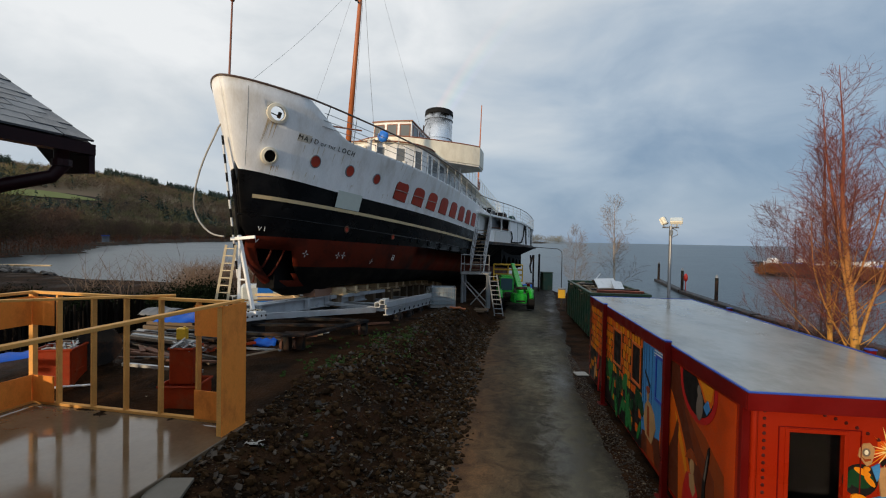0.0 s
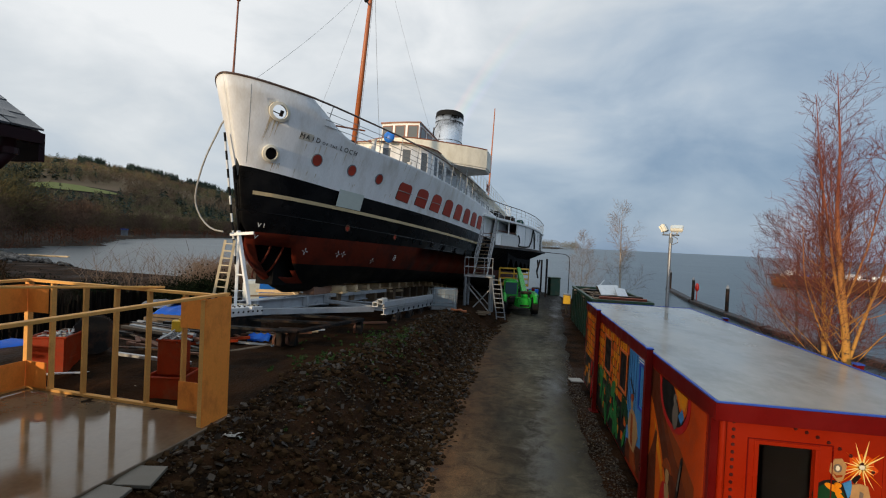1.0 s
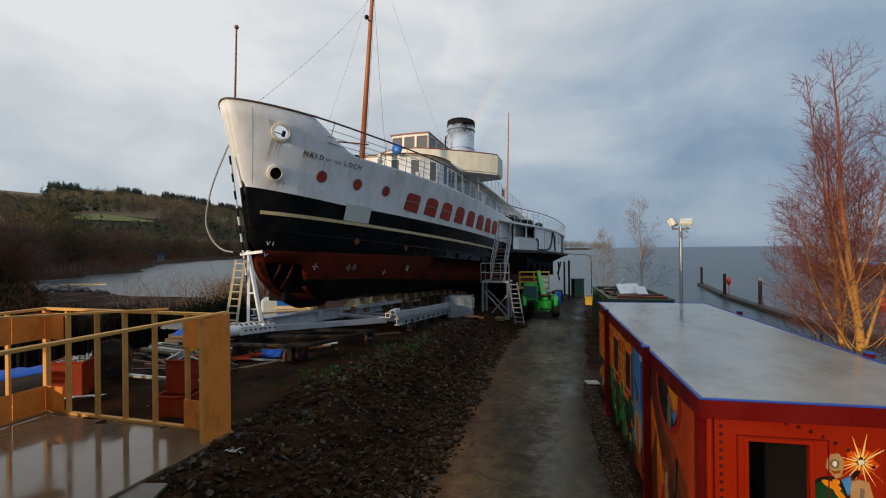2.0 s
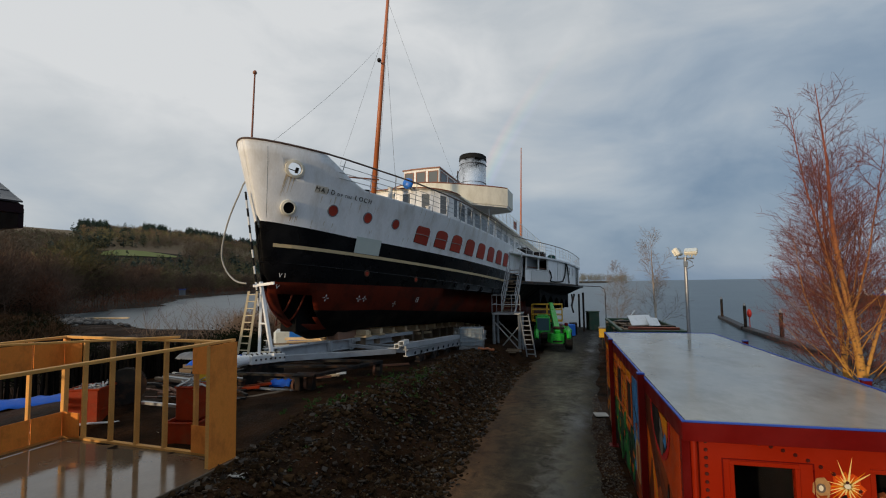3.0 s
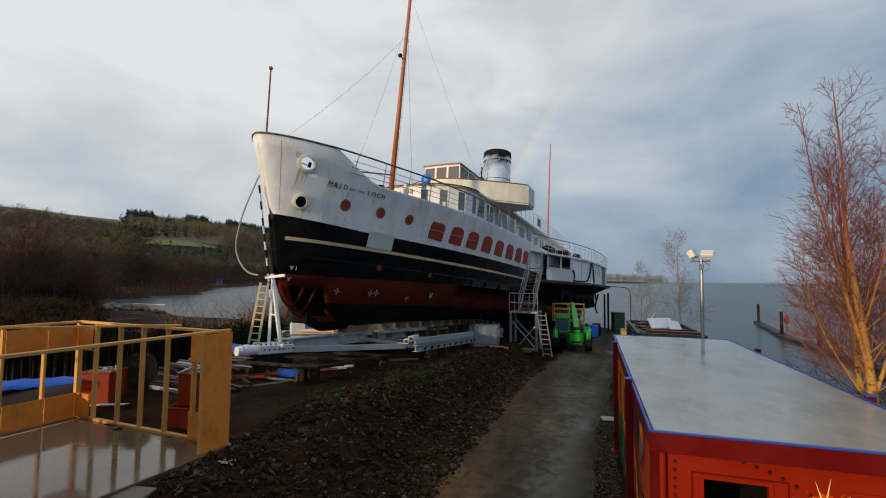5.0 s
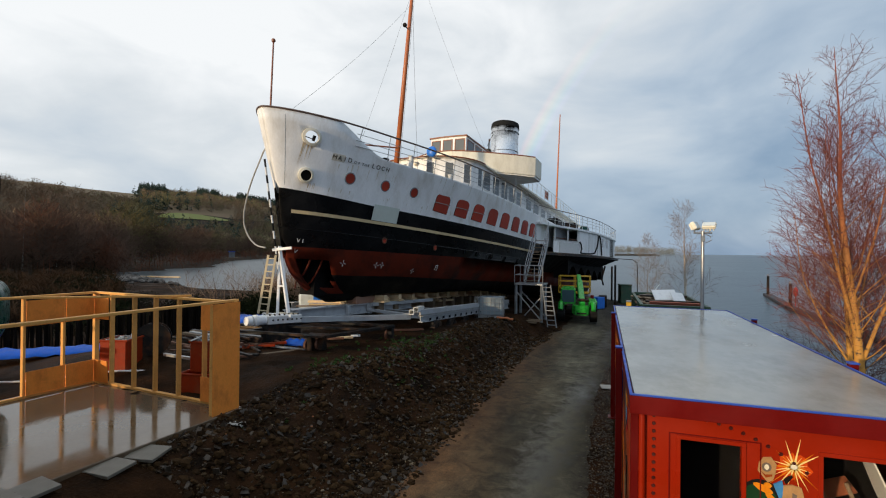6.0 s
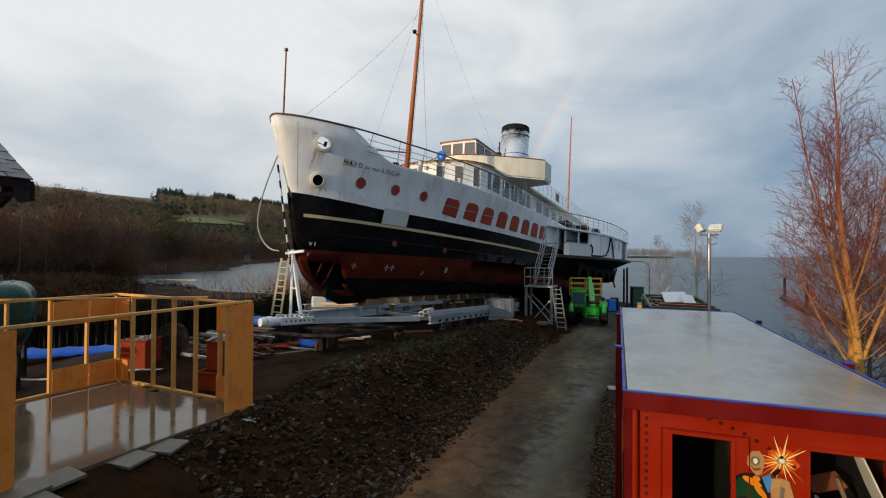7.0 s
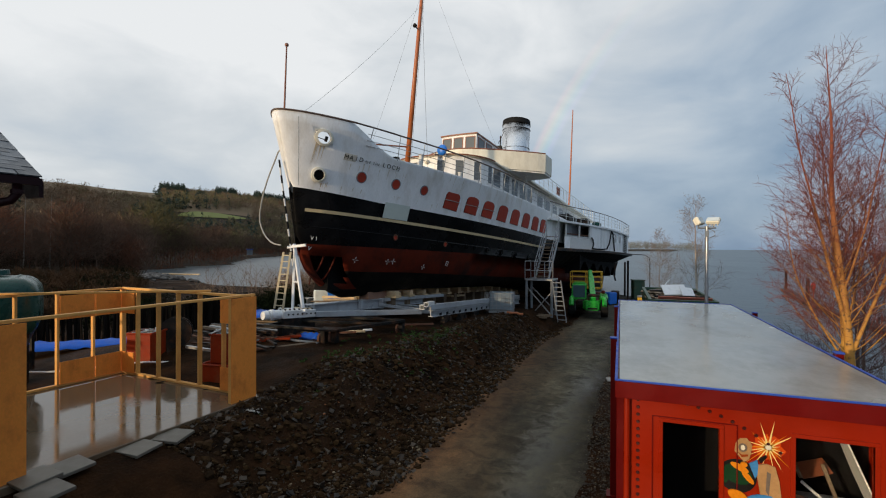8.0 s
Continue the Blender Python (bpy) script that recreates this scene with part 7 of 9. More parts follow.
bm = B(); beam(bm, ship_pt(-0.1, 0.62, 1.78), ship_pt(0.68, 0.68, 1.86), 0.05, 0.09, bev=0.006); part("arm", bm, M["plastic_white"], stand, "white bar against the stem")
staff = thing("survey_staff", "black and white banded pole along the stem", "pole", Matrix.Identity(4))
p0, p1 = ship_pt(-0.16, 1.12, 0.64), ship_pt(-0.14, 0.05, 4.72)
for k in range(16):
    bm = B(); rod(bm, p0.lerp(p1, k / 16), p0.lerp(p1, (k + 1) / 16), 0.032, 0.032, 8); part("band", bm, M["rubber"] if k % 2 else M["whiteplain"], staff)
ladder = thing("ladder", "aluminium ladder leaning at the bow", "ladder", Matrix.Identity(4))
la, lb = ship_pt(-0.22, 0.5, -0.34), ship_pt(0.02, 0.5, 1.6)
ld = Vector((0.95, -0.1, 0)).normalized() * 0.2
for e in (-1, 1):
    bm = B(); beam(bm, la + ld * e, lb + ld * e * 0.8, 0.03, 0.07); part("rail", bm, M["ladderwood"], ladder)
for k in range(9):
    c = la.lerp(lb, (k + 0.5) / 9)
    bm = B(); beam(bm, c - ld, c + ld, 0.03, 0.03); part("rung", bm, M["ladderwood"], ladder)
drum = thing("water_tank", "white tank with a blue panel behind the bow", "tank", pose(-9.9, 18.9, 0.95, 0, 0, 28))
bm = B(); box(bm, (-0.75, -0.45, 0), (0.85, 0.45, 1.3), 0.1); part("body", bm, M["tank"], drum, smooth=False)
bm = B(); box(bm, (-0.1, -0.462, 0.6), (0.5, -0.44, 1.27)); part("panel", bm, M["blue"], drum, "bright blue panel")

# low black trolley
trol = thing("rail_trolley", "low black steel rail trolley", "trolley", Matrix.Identity(4))
for p, q, w, h in (((-8.6, 11.55, 1.75), (-5.05, 12.0, 1.68), 0.16, 0.07), ((-5.6, 11.95, 1.70), (-5.0, 12.05, 1.70), 0.5, 0.06), ((-5.05, 12.0, 1.68), (-4.1, 14.65, 1.66), 0.2, 0.09), ((-8.6, 12.6, 1.74), (-4.4, 13.6, 1.68), 0.18, 0.07), ((-8.4, 14.2, 1.72), (-4.1, 14.65, 1.66), 0.2, 0.08), ((-7.6, 11.7, 1.72), (-6.9, 14.4, 1.7), 0.14, 0.07)):
    bm = B(); beam(bm, p, q, w, h, bev=0.008); part("frame_bar", bm, M["darkmetal"], trol)
for x, y in ((-5.15, 12.05), (-5.5, 12.0), (-4.15, 14.6), (-8.3, 11.7), (-7.9, 14.2)):
    z = height(x, y)
    bm = B(); box(bm, (x - 0.09, y - 0.1, z), (x + 0.09, y + 0.1, 1.66), 0.01); part("axle_box", bm, M["darkmetal"], trol)
    bm = B(); rod(bm, (x - 0.16, y, z + 0.16), (x - 0.09, y, z + 0.16), 0.16, 0.16, 16); part("wheel", bm, M["rust"], trol)
for p, q, w, m, nm in (((-6.6, 10.2, 1.30), (-5.45, 12.3, 1.28), 0.14, "oldtimber", "kerb_timber"), ((-7.5, 11.2, 1.36), (-6.5, 12.2, 1.38), 0.1, "redtub", "steel_bar"), ((-7.7, 11.0, 1.34), (-6.6, 11.8, 1.36), 0.12, "redtub", "steel_bar"), ((-6.3, 13.9, 1.25), (-5.4, 14.3, 1.25), 0.12, "paletimber", "plank"), ((-8.2, 13.7, 1.24), (-6.0, 13.75, 1.25), 0.06, "steel", "steel_bar"), ((-5.6, 14.5, 1.25), (-5.3, 14.6, 1.27), 0.12, "plastic_white", "offcut"), ((-5.0, 16.2, 1.22), (-3.9, 17.0, 1.2), 0.1, "rust", "steel_bar"), ((-6.9, 13.2, 1.24), (-5.9, 13.9, 1.24), 0.1, "oldtimber", "plank")):
    bm = B(); beam(bm, p, q, w, 0.07, bev=0.006); tagged(part(nm, bm, M[m]), "loose length of material by the trolley", "bar", "loose lengths by the trolley")
cloth("tarpaulin", "scrap of blue sheeting under the trolley", -6.6, 12.35, -6.0, 12.45, 0.35, 1.27, "tarp", 5, 6, 0.1)

# IBC tank in its cage
ibc = thing("ibc_tank", "white plastic bulk container in a wire cage on a pallet", "tank", pose(-2.62, 23.0, 0.98, 0, 0, 8))
bm = B(); box(bm, (-0.56, -0.46, 0.14), (0.56, 0.46, 1.0), 0.05); part("bottle", bm, M["bottle"], ibc)
bm = B()
for z in (0.16, 0.36, 0.56, 0.76, 0.98):
    for a, b in (((-0.6, -0.5), (0.6, -0.5)), ((0.6, -0.5), (0.6, 0.5)), ((0.6, 0.5), (-0.6, 0.5)), ((-0.6, 0.5), (-0.6, -0.5))):
        rod(bm, (*a, z), (*b, z), 0.014, 0.014, 6)
for k in range(7):
    x = -0.6 + 0.2 * k
    rod(bm, (x, -0.5, 0.14), (x, -0.5, 0.98), 0.012, 0.012, 6); rod(bm, (x, 0.5, 0.14), (x, 0.5, 0.98), 0.012, 0.012, 6)
    if 0 < k < 6:
        rod(bm, (-0.6, -0.5 + k * 0.167, 0.14), (-0.6, -0.5 + k * 0.167, 0.98), 0.012, 0.012, 6); rod(bm, (0.6, -0.5 + k * 0.167, 0.14), (0.6, -0.5 + k * 0.167, 0.98), 0.012, 0.012, 6)
part("cage", bm, M["steel"], ibc)
for y in (-0.42, 0, 0.42):
    bm = B(); box(bm, (-0.6, y - 0.06, 0), (0.6, y + 0.06, 0.13), 0.01); part("pallet_runner", bm, M["steel"], ibc)
bm = B(); tube(bm, [(-2.2, 22.4, 1.06), (-1.95, 22.35, 1.04), (-1.75, 22.5, 1.05), (-1.6, 22.4, 1.0), (-1.5, 22.6, 0.98)], 0.06, 6); tagged(part("lifting_strop", bm, M["mast"], smooth=True), "orange strop beside the tank", "strop")
bm = B()
for k in range(3):
    tube(bm, [(-3.35 + 0.06 * k, 22.6, 2.0), (-3.4 + 0.07 * k, 22.5, 1.6), (-3.32 + 0.05 * k, 22.5, 1.1)], 0.025, 6)
tagged(part("rope_hank", bm, M["rope"], smooth=True), "hank of rope hung by the carriage", "rope")

# stair tower
tower = thing("stair_tower", "grey metal stair tower up to the ship", "stairs", pose(-1.10, 26.2, 0.0, 0, 0, -4))
GZ, PZ = 0.45, 2.42
for x in (-0.76, 0.62):
    for y in (-0.5, 0.6):
        bm = B(); beam(bm, (x, y, GZ), (x, y, PZ), 0.12, 0.12, bev=0.008); part("leg", bm, M["greysteel"], tower)
for p, q in (((-0.76, -0.5, PZ - 0.35), (0.62, -0.5, GZ + 0.1)), ((0.62, -0.5, PZ - 0.6), (-0.3, -0.5, GZ + 0.3)), ((-0.76, 0.6, PZ - 0.4), (0.62, 0.6, GZ + 0.2))):
    bm = B(); beam(bm, p, q, 0.04, 0.06); part("brace", bm, M["steel"], tower)
bm = B(); box(bm, (-0.84, -0.62, PZ), (0.72, 0.7, PZ + 0.09), 0.01); part("platform", bm, M["steel"], tower)
for z in (PZ + 0.55, PZ + 1.05):
    for a, b in (((-0.82, -0.6), (0.7, -0.6)), ((-0.82, -0.6), (-0.82, 0.68))):
        bm = B(); rod(bm, (*a, z), (*b, z), 0.022, 0.022, 8); part("rail", bm, M["steel"], tower)
for x, y in ((-0.82, -0.6), (-0.3, -0.6), (0.25, -0.6), (0.7, -0.6), (-0.82, 0.68)):
    bm = B(); rod(bm, (x, y, PZ), (x, y, PZ + 1.05), 0.022, 0.022, 8); part("post", bm, M["steel"], tower)
for x in (-0.42, 0.32):
    bm = B(); beam(bm, (x, 0.1, PZ + 0.05), (x + 0.15, 2.3, PZ + 2.55), 0.05, 0.16); part("stringer", bm, M["steel"], tower)
    for e in (0.55, 1.0):
        bm = B(); rod(bm, (x, 0.1, PZ + 0.05 + e), (x + 0.15, 2.3, PZ + 2.55 + e), 0.02, 0.02, 8); part("handrail", bm, M["steel"], tower)
    for f in (0.05, 0.35, 0.65, 0.97):
        p = Vector((x, 0.1, PZ + 0.05)).lerp(Vector((x + 0.15, 2.3, PZ + 2.55)), f)
        bm = B(); rod(bm, p, p + Vector((0, 0, 1.0)), 0.02, 0.02, 8); part("baluster", bm, M["steel"], tower)
for k in range(12):
    p = Vector((-0.05, 0.1, PZ + 0.1)).lerp(Vector((0.1, 2.3, PZ + 2.55)), (k + 0.5) / 12)
    bm = B(); box(bm, (p.x - 0.36, p.y - 0.09, p.z - 0.02), (p.x + 0.36, p.y + 0.09, p.z + 0.02)); part("tread", bm, M["oldtimber"], tower)
for e in (0.0, 0.44):
    bm = B(); beam(bm, (0.68 + e, -0.66, PZ + 0.05), (1.1 + e, -1.25, GZ - 0.1), 0.03, 0.08); part("ladder_rail", bm, M["greysteel"], tower)
for k in range(9):
    p = Vector((0.9, -0.66, PZ + 0.05)).lerp(Vector((1.32, -1.25, GZ - 0.1)), (k + 0.5) / 9)
    bm = B(); box(bm, (p.x - 0.22, p.y - 0.05, p.z - 0.015), (p.x + 0.22, p.y + 0.05, p.z + 0.015)); part("ladder_tread", bm, M["greysteel"], tower)
bm = B()
for k in range(10):
    box(bm, (-0.5 + 0.05 * (k % 3), -1.0 - 0.12 * k % 0.5, GZ + 0.02 * k), (0.4 + 0.04 * k, -0.85 - 0.12 * k % 0.5, GZ + 0.05 + 0.02 * k))
tagged(part("timber_offcuts", bm, M["oldtimber"], matrix=pose(-1.1, 26.2, 0.0, 0, 0, -4)), "low heap of timber offcuts by the tower", "timber", kind="stuff")

# telehandler
th = thing("telehandler", "bright green telehandler with its boom raised a little", "telehandler", pose(1.10, 30.4, 0.12, 0, 0, 3))
bm = B(); box(bm, (-0.7, -1.1, 0.6), (0.7, 1.9, 1.0), 0.08); part("chassis", bm, M["darkmetal"], th)
bm = B(); prism(bm, [(-0.12, -1.75), (0.58, -1.75), (0.72, -1.2), (0.7, 0.2), (-0.3, 0.2), (-0.32, -1.2)], 0.42, 0.98); bmesh.ops.bevel(bm, geom=list(bm.edges), offset=0.06, segments=2, affect="EDGES"); part("engine_cover", bm, M["green"], th)
bm = B(); box(bm, (0.62, -1.15, 0.95), (1.12, 1.2, 1.22), 0.08); part("side_cover", bm, M["green"], th)
bm = B()
prism(bm, [(-0.98, -0.85), (-0.12, -0.85), (-0.12, 0.75), (-0.98, 0.75)], 0.85, 1.95)
bmesh.ops.bevel(bm, geom=list(bm.edges), offset=0.09, segments=3, affect="EDGES")
cab = part("cab", bm, M["green"], th)
for a, b in (((-0.9, -0.866, 1.1), (-0.2, -0.84, 1.82)), ((-0.996, -0.7, 1.1), (-0.97, 0.6, 1.82)), ((-0.13, -0.7, 1.1), (-0.104, 0.6, 1.82))):
    bm = B(); box(bm, a, b, 0.008); part("cab_window", bm, M["cabglass"], cab)
bm = B(); beam(bm, (0.26, -1.45, 0.98), (0.12, 1.5, 2.12), 0.34, 0.42, bev=0.04); boom = part("boom", bm, M["green"], th, "green telescopic boom")
bm = B(); beam(bm, (0.13, 1.3, 2.05), (0.06, 2.5, 2.5), 0.25, 0.3, bev=0.03); part("inner_boom", bm, M["green"], boom)
bm = B(); rod(bm, (-0.02, -1.4, 1.3), (0.64, -1.4, 1.3), 0.09, 0.09, 12); part("pivot_pin", bm, M["darkmetal"], boom)
bm = B(); box(bm, (-0.05, -1.79, 0.5), (0.5, -1.75, 0.6)); part("grille", bm, M["rubber"], th)
for x in (-0.95, 0.9):
    for y in (-1.05, 1.35):
        bm = B(); rod(bm, (x - 0.19, y, 0.5), (x + 0.19, y, 0.5), 0.52, 0.52, 24); rod(bm, (x - 0.21, y, 0.5), (x + 0.21, y, 0.5), 0.42, 0.42, 24)
        wh = part("wheel", bm, M["rubber"], th)
        bm = B(); rod(bm, (x - 0.215, y, 0.5), (x + 0.215, y, 0.5), 0.24, 0.24, 18); part("rim", bm, M["greysteel"], wh)
        bm = B(); tube(bm, [(x, y + 0.6 * math.cos(a), 0.5 + 0.6 * math.sin(a)) for a in [0.3 + 0.25 * i for i in range(11)]], 0.14, 6); part("mudguard", bm, M["green"], th)
for x in (-0.9, 1.0):
    bm = B(); rod(bm, (x, -1.2, 1.12), (x, -1.26, 1.12), 0.06, 0.06, 12); part("headlight", bm, M["greysteel"], th)
bm = B(); box(bm, (0.75, -0.3, 1.3), (0.95, -0.1, 1.5), 0.03); part("beacon", bm, M["redtrim"], th)
# yellow work cage behind it
cage = thing("work_cage", "yellow personnel cage on a lift", "cage", pose(0.75, 33.6, 0.15, 0, 0, -2))
bm = B(); box(bm, (-1.0, -0.5, 1.3), (1.0, 0.5, 1.38)); part("floor", bm, M["yellow"], cage)
for z in (1.75, 2.1, 2.45):
    for a, b in (((-1, -0.5), (1, -0.5)), ((1, -0.5), (1, 0.5)), ((1, 0.5), (-1, 0.5)), ((-1, 0.5), (-1, -0.5))):
        bm = B(); rod(bm, (*a, z), (*b, z), 0.03, 0.03, 8); part("rail", bm, M["yellow"], cage)
for x in (-1, 0, 1):
    for y in (-0.5, 0.5):
        bm = B(); rod(bm, (x, y, 1.3), (x, y, 2.45), 0.03, 0.03, 8); part("post", bm, M["yellow"], cage)
bm = B()
for k in range(2):
    beam(bm, (-0.8, 0, 0.5 + 0.42 * k), (0.8, 0, 0.92 + 0.42 * k), 0.08, 0.08); beam(bm, (0.8, 0, 0.5 + 0.42 * k), (-0.8, 0, 0.92 + 0.42 * k), 0.08, 0.08)
box(bm, (-1.0, -0.55, 0), (1.0, 0.55, 0.5), 0.05)
part("scissor_base", bm, M["darkmetal"], cage)
# posts and clutter below the sponson
for x, y, h in ((3.5, 40.8, 3.2), (3.3, 44.5, 3.0)):
    bm = B(); rod(bm, (x, y, -0.1), (x, y, h), 0.085, 0.085, 10)
    tagged(part("prop_post", bm, M["darkmetal"]), "black post propping the sponson", "post", "sponson props")
rg = random.Random(8)
for k in range(9):
    x, y = rg.uniform(1.7, 3.2), rg.uniform(34, 40)
    bm = B(); box(bm, (-0.4, -0.3, 0), (0.4, 0.3, rg.uniform(0.4, 1.1)), 0.04)
    tagged(part("stacked_crate", bm, M[rg.choice(["darkmetal", "blue", "oldtimber", "rust", "greysteel"])], matrix=pose(x - 0.5, y, 0.08, 0, 0, rg.uniform(0, 90))), "crate stored beneath the sponson", "crate", "crates beneath the sponson")
bm = B()
for k in range(4):
    beam(bm, (2.45 + 0.06 * k, 36.8 + 0.1 * k, 2.3 + 0.2 * k), (2.55 + 0.05 * k, 36.9 + 0.1 * k, 2.6 + 0.2 * k), 0.1, 0.08)
tube(bm, [(2.5, 37, 3.2), (2.55, 37, 2.7), (2.5, 37, 2.2), (2.6, 37, 1.8)], 0.06, 6)
tagged(part("hanging_tackle", bm, M["darkmetal"]), "dark chain tackle hanging below the sponson", "tackle")

# green skip
skip = thing("open_skip", "dark green open-topped skip with boards in it", "skip", Matrix.Identity(4))
SX0, SX1, SY0, SY1, SZ = 4.12, 6.6, 21.4, 28.0, 2.02
for a, b in (((SX0, SY0), (SX0 + 0.05, SY1)), ((SX1 - 0.05, SY0), (SX1, SY1)), ((SX0 + 0.05, SY0), (SX1 - 0.05, SY0 + 0.05)), ((SX0 + 0.05, SY1 - 0.05), (SX1 - 0.05, SY1))):
    bm = B(); box(bm, (*a, 0.1), (*b, SZ)); part("skip_side", bm, M["dkgreen"], skip)
bm = B(); box(bm, (SX0 + 0.05, SY0 + 0.05, 0.1), (SX1 - 0.05, SY1 - 0.05, 0.16)); part("skip_floor", bm, M["dkgreen"], skip)
for x in [SX0 + 0.12 + 0.32 * k for k in range(8)]:
    bm = B(); box(bm, (x, SY0 - 0.06, 0.12), (x + 0.1, SY0, SZ - 0.1)); part("rib", bm, M["dkgreen"], skip)
for y in [SY0 + 0.3 + 0.62 * k for k in range(11)]:
    bm = B(); box(bm, (SX0 - 0.06, y, 0.12), (SX0, y + 0.1, SZ - 0.1)); part("rib", bm, M["dkgreen"], skip)
for a, b in (((SX0 - 0.07, SY0 - 0.07), (SX1 + 0.05, SY0 + 0.07)), ((SX0 - 0.07, SY1 - 0.07), (SX1 + 0.05, SY1 + 0.05)), ((SX0 - 0.07, SY0 + 0.07), (SX0 + 0.07, SY1 - 0.07)), ((SX1 - 0.07, SY0 + 0.07), (SX1 + 0.05, SY1 - 0.07))):
    bm = B(); box(bm, (*a, SZ - 0.06), (*b, SZ + 0.06), 0.01); part("top_rail", bm, M["dkgreen"], skip)
rgs = random.Random(12)
V, F = [], []
for k in range(70):
    c = Vector((rgs.uniform(SX0 + 0.3, SX1 - 0.3), rgs.uniform(SY0 + 0.9, SY1 - 0.3), 1.75 + rgs.uniform(0, 0.22)))
    d = Vector((rgs.gauss(0, 1), rgs.gauss(0, 1), rgs.gauss(0, 0.25))).normalized() * rgs.uniform(0.2, 0.7)
    e = Vector((-d.y, d.x, rgs.gauss(0, 0.1))).normalized() * rgs.uniform(0.05, 0.2)
    u = Vector((0, 0, 0.04)); i = len(V)
    V += [tuple(q) for q in (c - d - e, c + d - e, c + d + e, c - d + e, c - d - e - u, c + d - e - u, c + d + e - u, c - d + e - u)]
    F += [(i, i + 1, i + 2, i + 3), (i + 4, i + 7, i + 6, i + 5), (i, i + 4, i + 5, i + 1), (i + 1, i + 5, i + 6, i + 2), (i + 2, i + 6, i + 7, i + 3), (i + 3, i + 7, i + 4, i)]
tagged(part("skip_waste", (V, F), M["oldtimber"]), "broken boards filling the skip", "waste", kind="stuff")
# black filler below the boards, paints the gaps as shade
bm = B(); box(bm, (SX0 + 0.1, SY0 + 0.06, 0.2), (SX1 - 0.1, SY1 - 0.1, 1.72)); part("load", bm, M["hatch_shadow"], skip)
for p, q, w, h, m, up in (((4.45, 21.95, 2.02), (6.5, 22.0, 2.0), 0.05, 0.34, "skipred", (0, -0.6, 1)), ((4.75, 23.6, 2.3), (5.75, 23.9, 2.32), 0.04, 0.62, "plastic_white", (0, 0.9, 0.8)), ((5.5, 23.5, 2.28), (6.05, 23.8, 2.2), 0.04, 0.5, "plastic_white", (0.2, 0.9, 0.7)), ((4.85, 24.3, 2.42), (5.1, 24.4, 2.72), 0.04, 0.16, "plastic_white", (0, -1, 0.3)), ((4.3, 25.5, 2.1), (6.4, 25.6, 2.12), 0.4, 0.08, "darkmetal", (0, 0, 1)), ((4.35, 22.6, 2.1), (6.5, 22.7, 2.12), 0.2, 0.08, "darkmetal", (0, 0, 1))):
    bm = B(); beam(bm, p, q, w, h, up, bev=0.006); tagged(part("board", bm, M[m]), {"plastic_white": "white panel thrown on the skip", "skipred": "faded red board in the skip"}.get(m, "dark board across the skip"), "board", "boards on the skip")
# roadside small things
cab2 = thing("meter_cabinet", "yellow cabinet on a short post by the track", "cabinet", pose(4.15, 31.2, 0.0))
bm = B(); rod(bm, (0, 0, 0), (0, 0, 0.7), 0.06, 0.06, 10); part("post", bm, M["darkmetal"], cab2)
bm = B(); box(bm, (-0.22, -0.15, 0.65), (0.22, 0.15, 1.2), 0.03); part("box", bm, M["yellow"], cab2)
bm = B(); box(bm, (-0.24, -0.17, 1.2), (0.24, 0.17, 1.3), 0.03); part("lid", bm, M["greysteel"], cab2)
bm = B(); rod(bm, (0, 0, 0), (0, 0, 1.15), 0.16, 0.16, 16); rod(bm, (0, 0, 1.15), (0, 0, 1.3), 0.14, 0.05, 16); rod(bm, (0, 0, 1.3), (0, 0, 1.42), 0.07, 0.07, 10)
tagged(part("gas_bottle", bm, M["darkmetal"], matrix=pose(4.35, 29.6, 0.0)), "dark gas bottle standing by the track", "gas bottle")
bm = B(); box(bm, (-0.45, -0.4, 0), (0.45, 0.4, 1.5), 0.05); box(bm, (-0.48, -0.43, 1.5), (0.48, 0.43, 1.6), 0.02)
tagged(part("wheelie_bin", bm, M["dkgreen"], matrix=pose(4.3, 42.5, 0.0, 0, 0, 15)), "dark green bin at the track's end", "bin")
bm = B(); rod(bm, (4.95, 37.5, 0), (4.95, 37.5, 3.2), 0.03, 0.03, 8); tube(bm, [(4.95, 37.5, 3.2), (4.9, 37.4, 3.5), (4.6, 37.2, 3.72), (3.2, 36.8, 3.8), (1.8, 36.4, 3.85)], 0.025, 6)
tagged(part("cable_pole", bm, M["darkmetal"]), "thin bent pole carrying a cable to the ship", "pole")
bm = B(); box(bm, (-0.2, -0.2, 0), (0.2, 0.2, 0.04), 0.01); tagged(part("drain_cover", bm, M["rope"], matrix=pose(2.75, 15.6, 0.03, 0, 0, 10)), "white plate lying beside the track", "plate")

# floodlight pole
lamp = thing("floodlight_pole", "galvanised pole with two floodlights", "lamp post", pose(5.3, 15.4, 0.0))
bm = B(); rod(bm, (0, 0, 0), (0, 0, 4.85), 0.055, 0.045, 12); part("pole", bm, M["steel"], lamp)
bm = B(); rod(bm, (-0.24, 0, 4.8), (0.24, 0, 4.8), 0.025, 0.025, 8); part("cross_arm", bm, M["steel"], lamp)
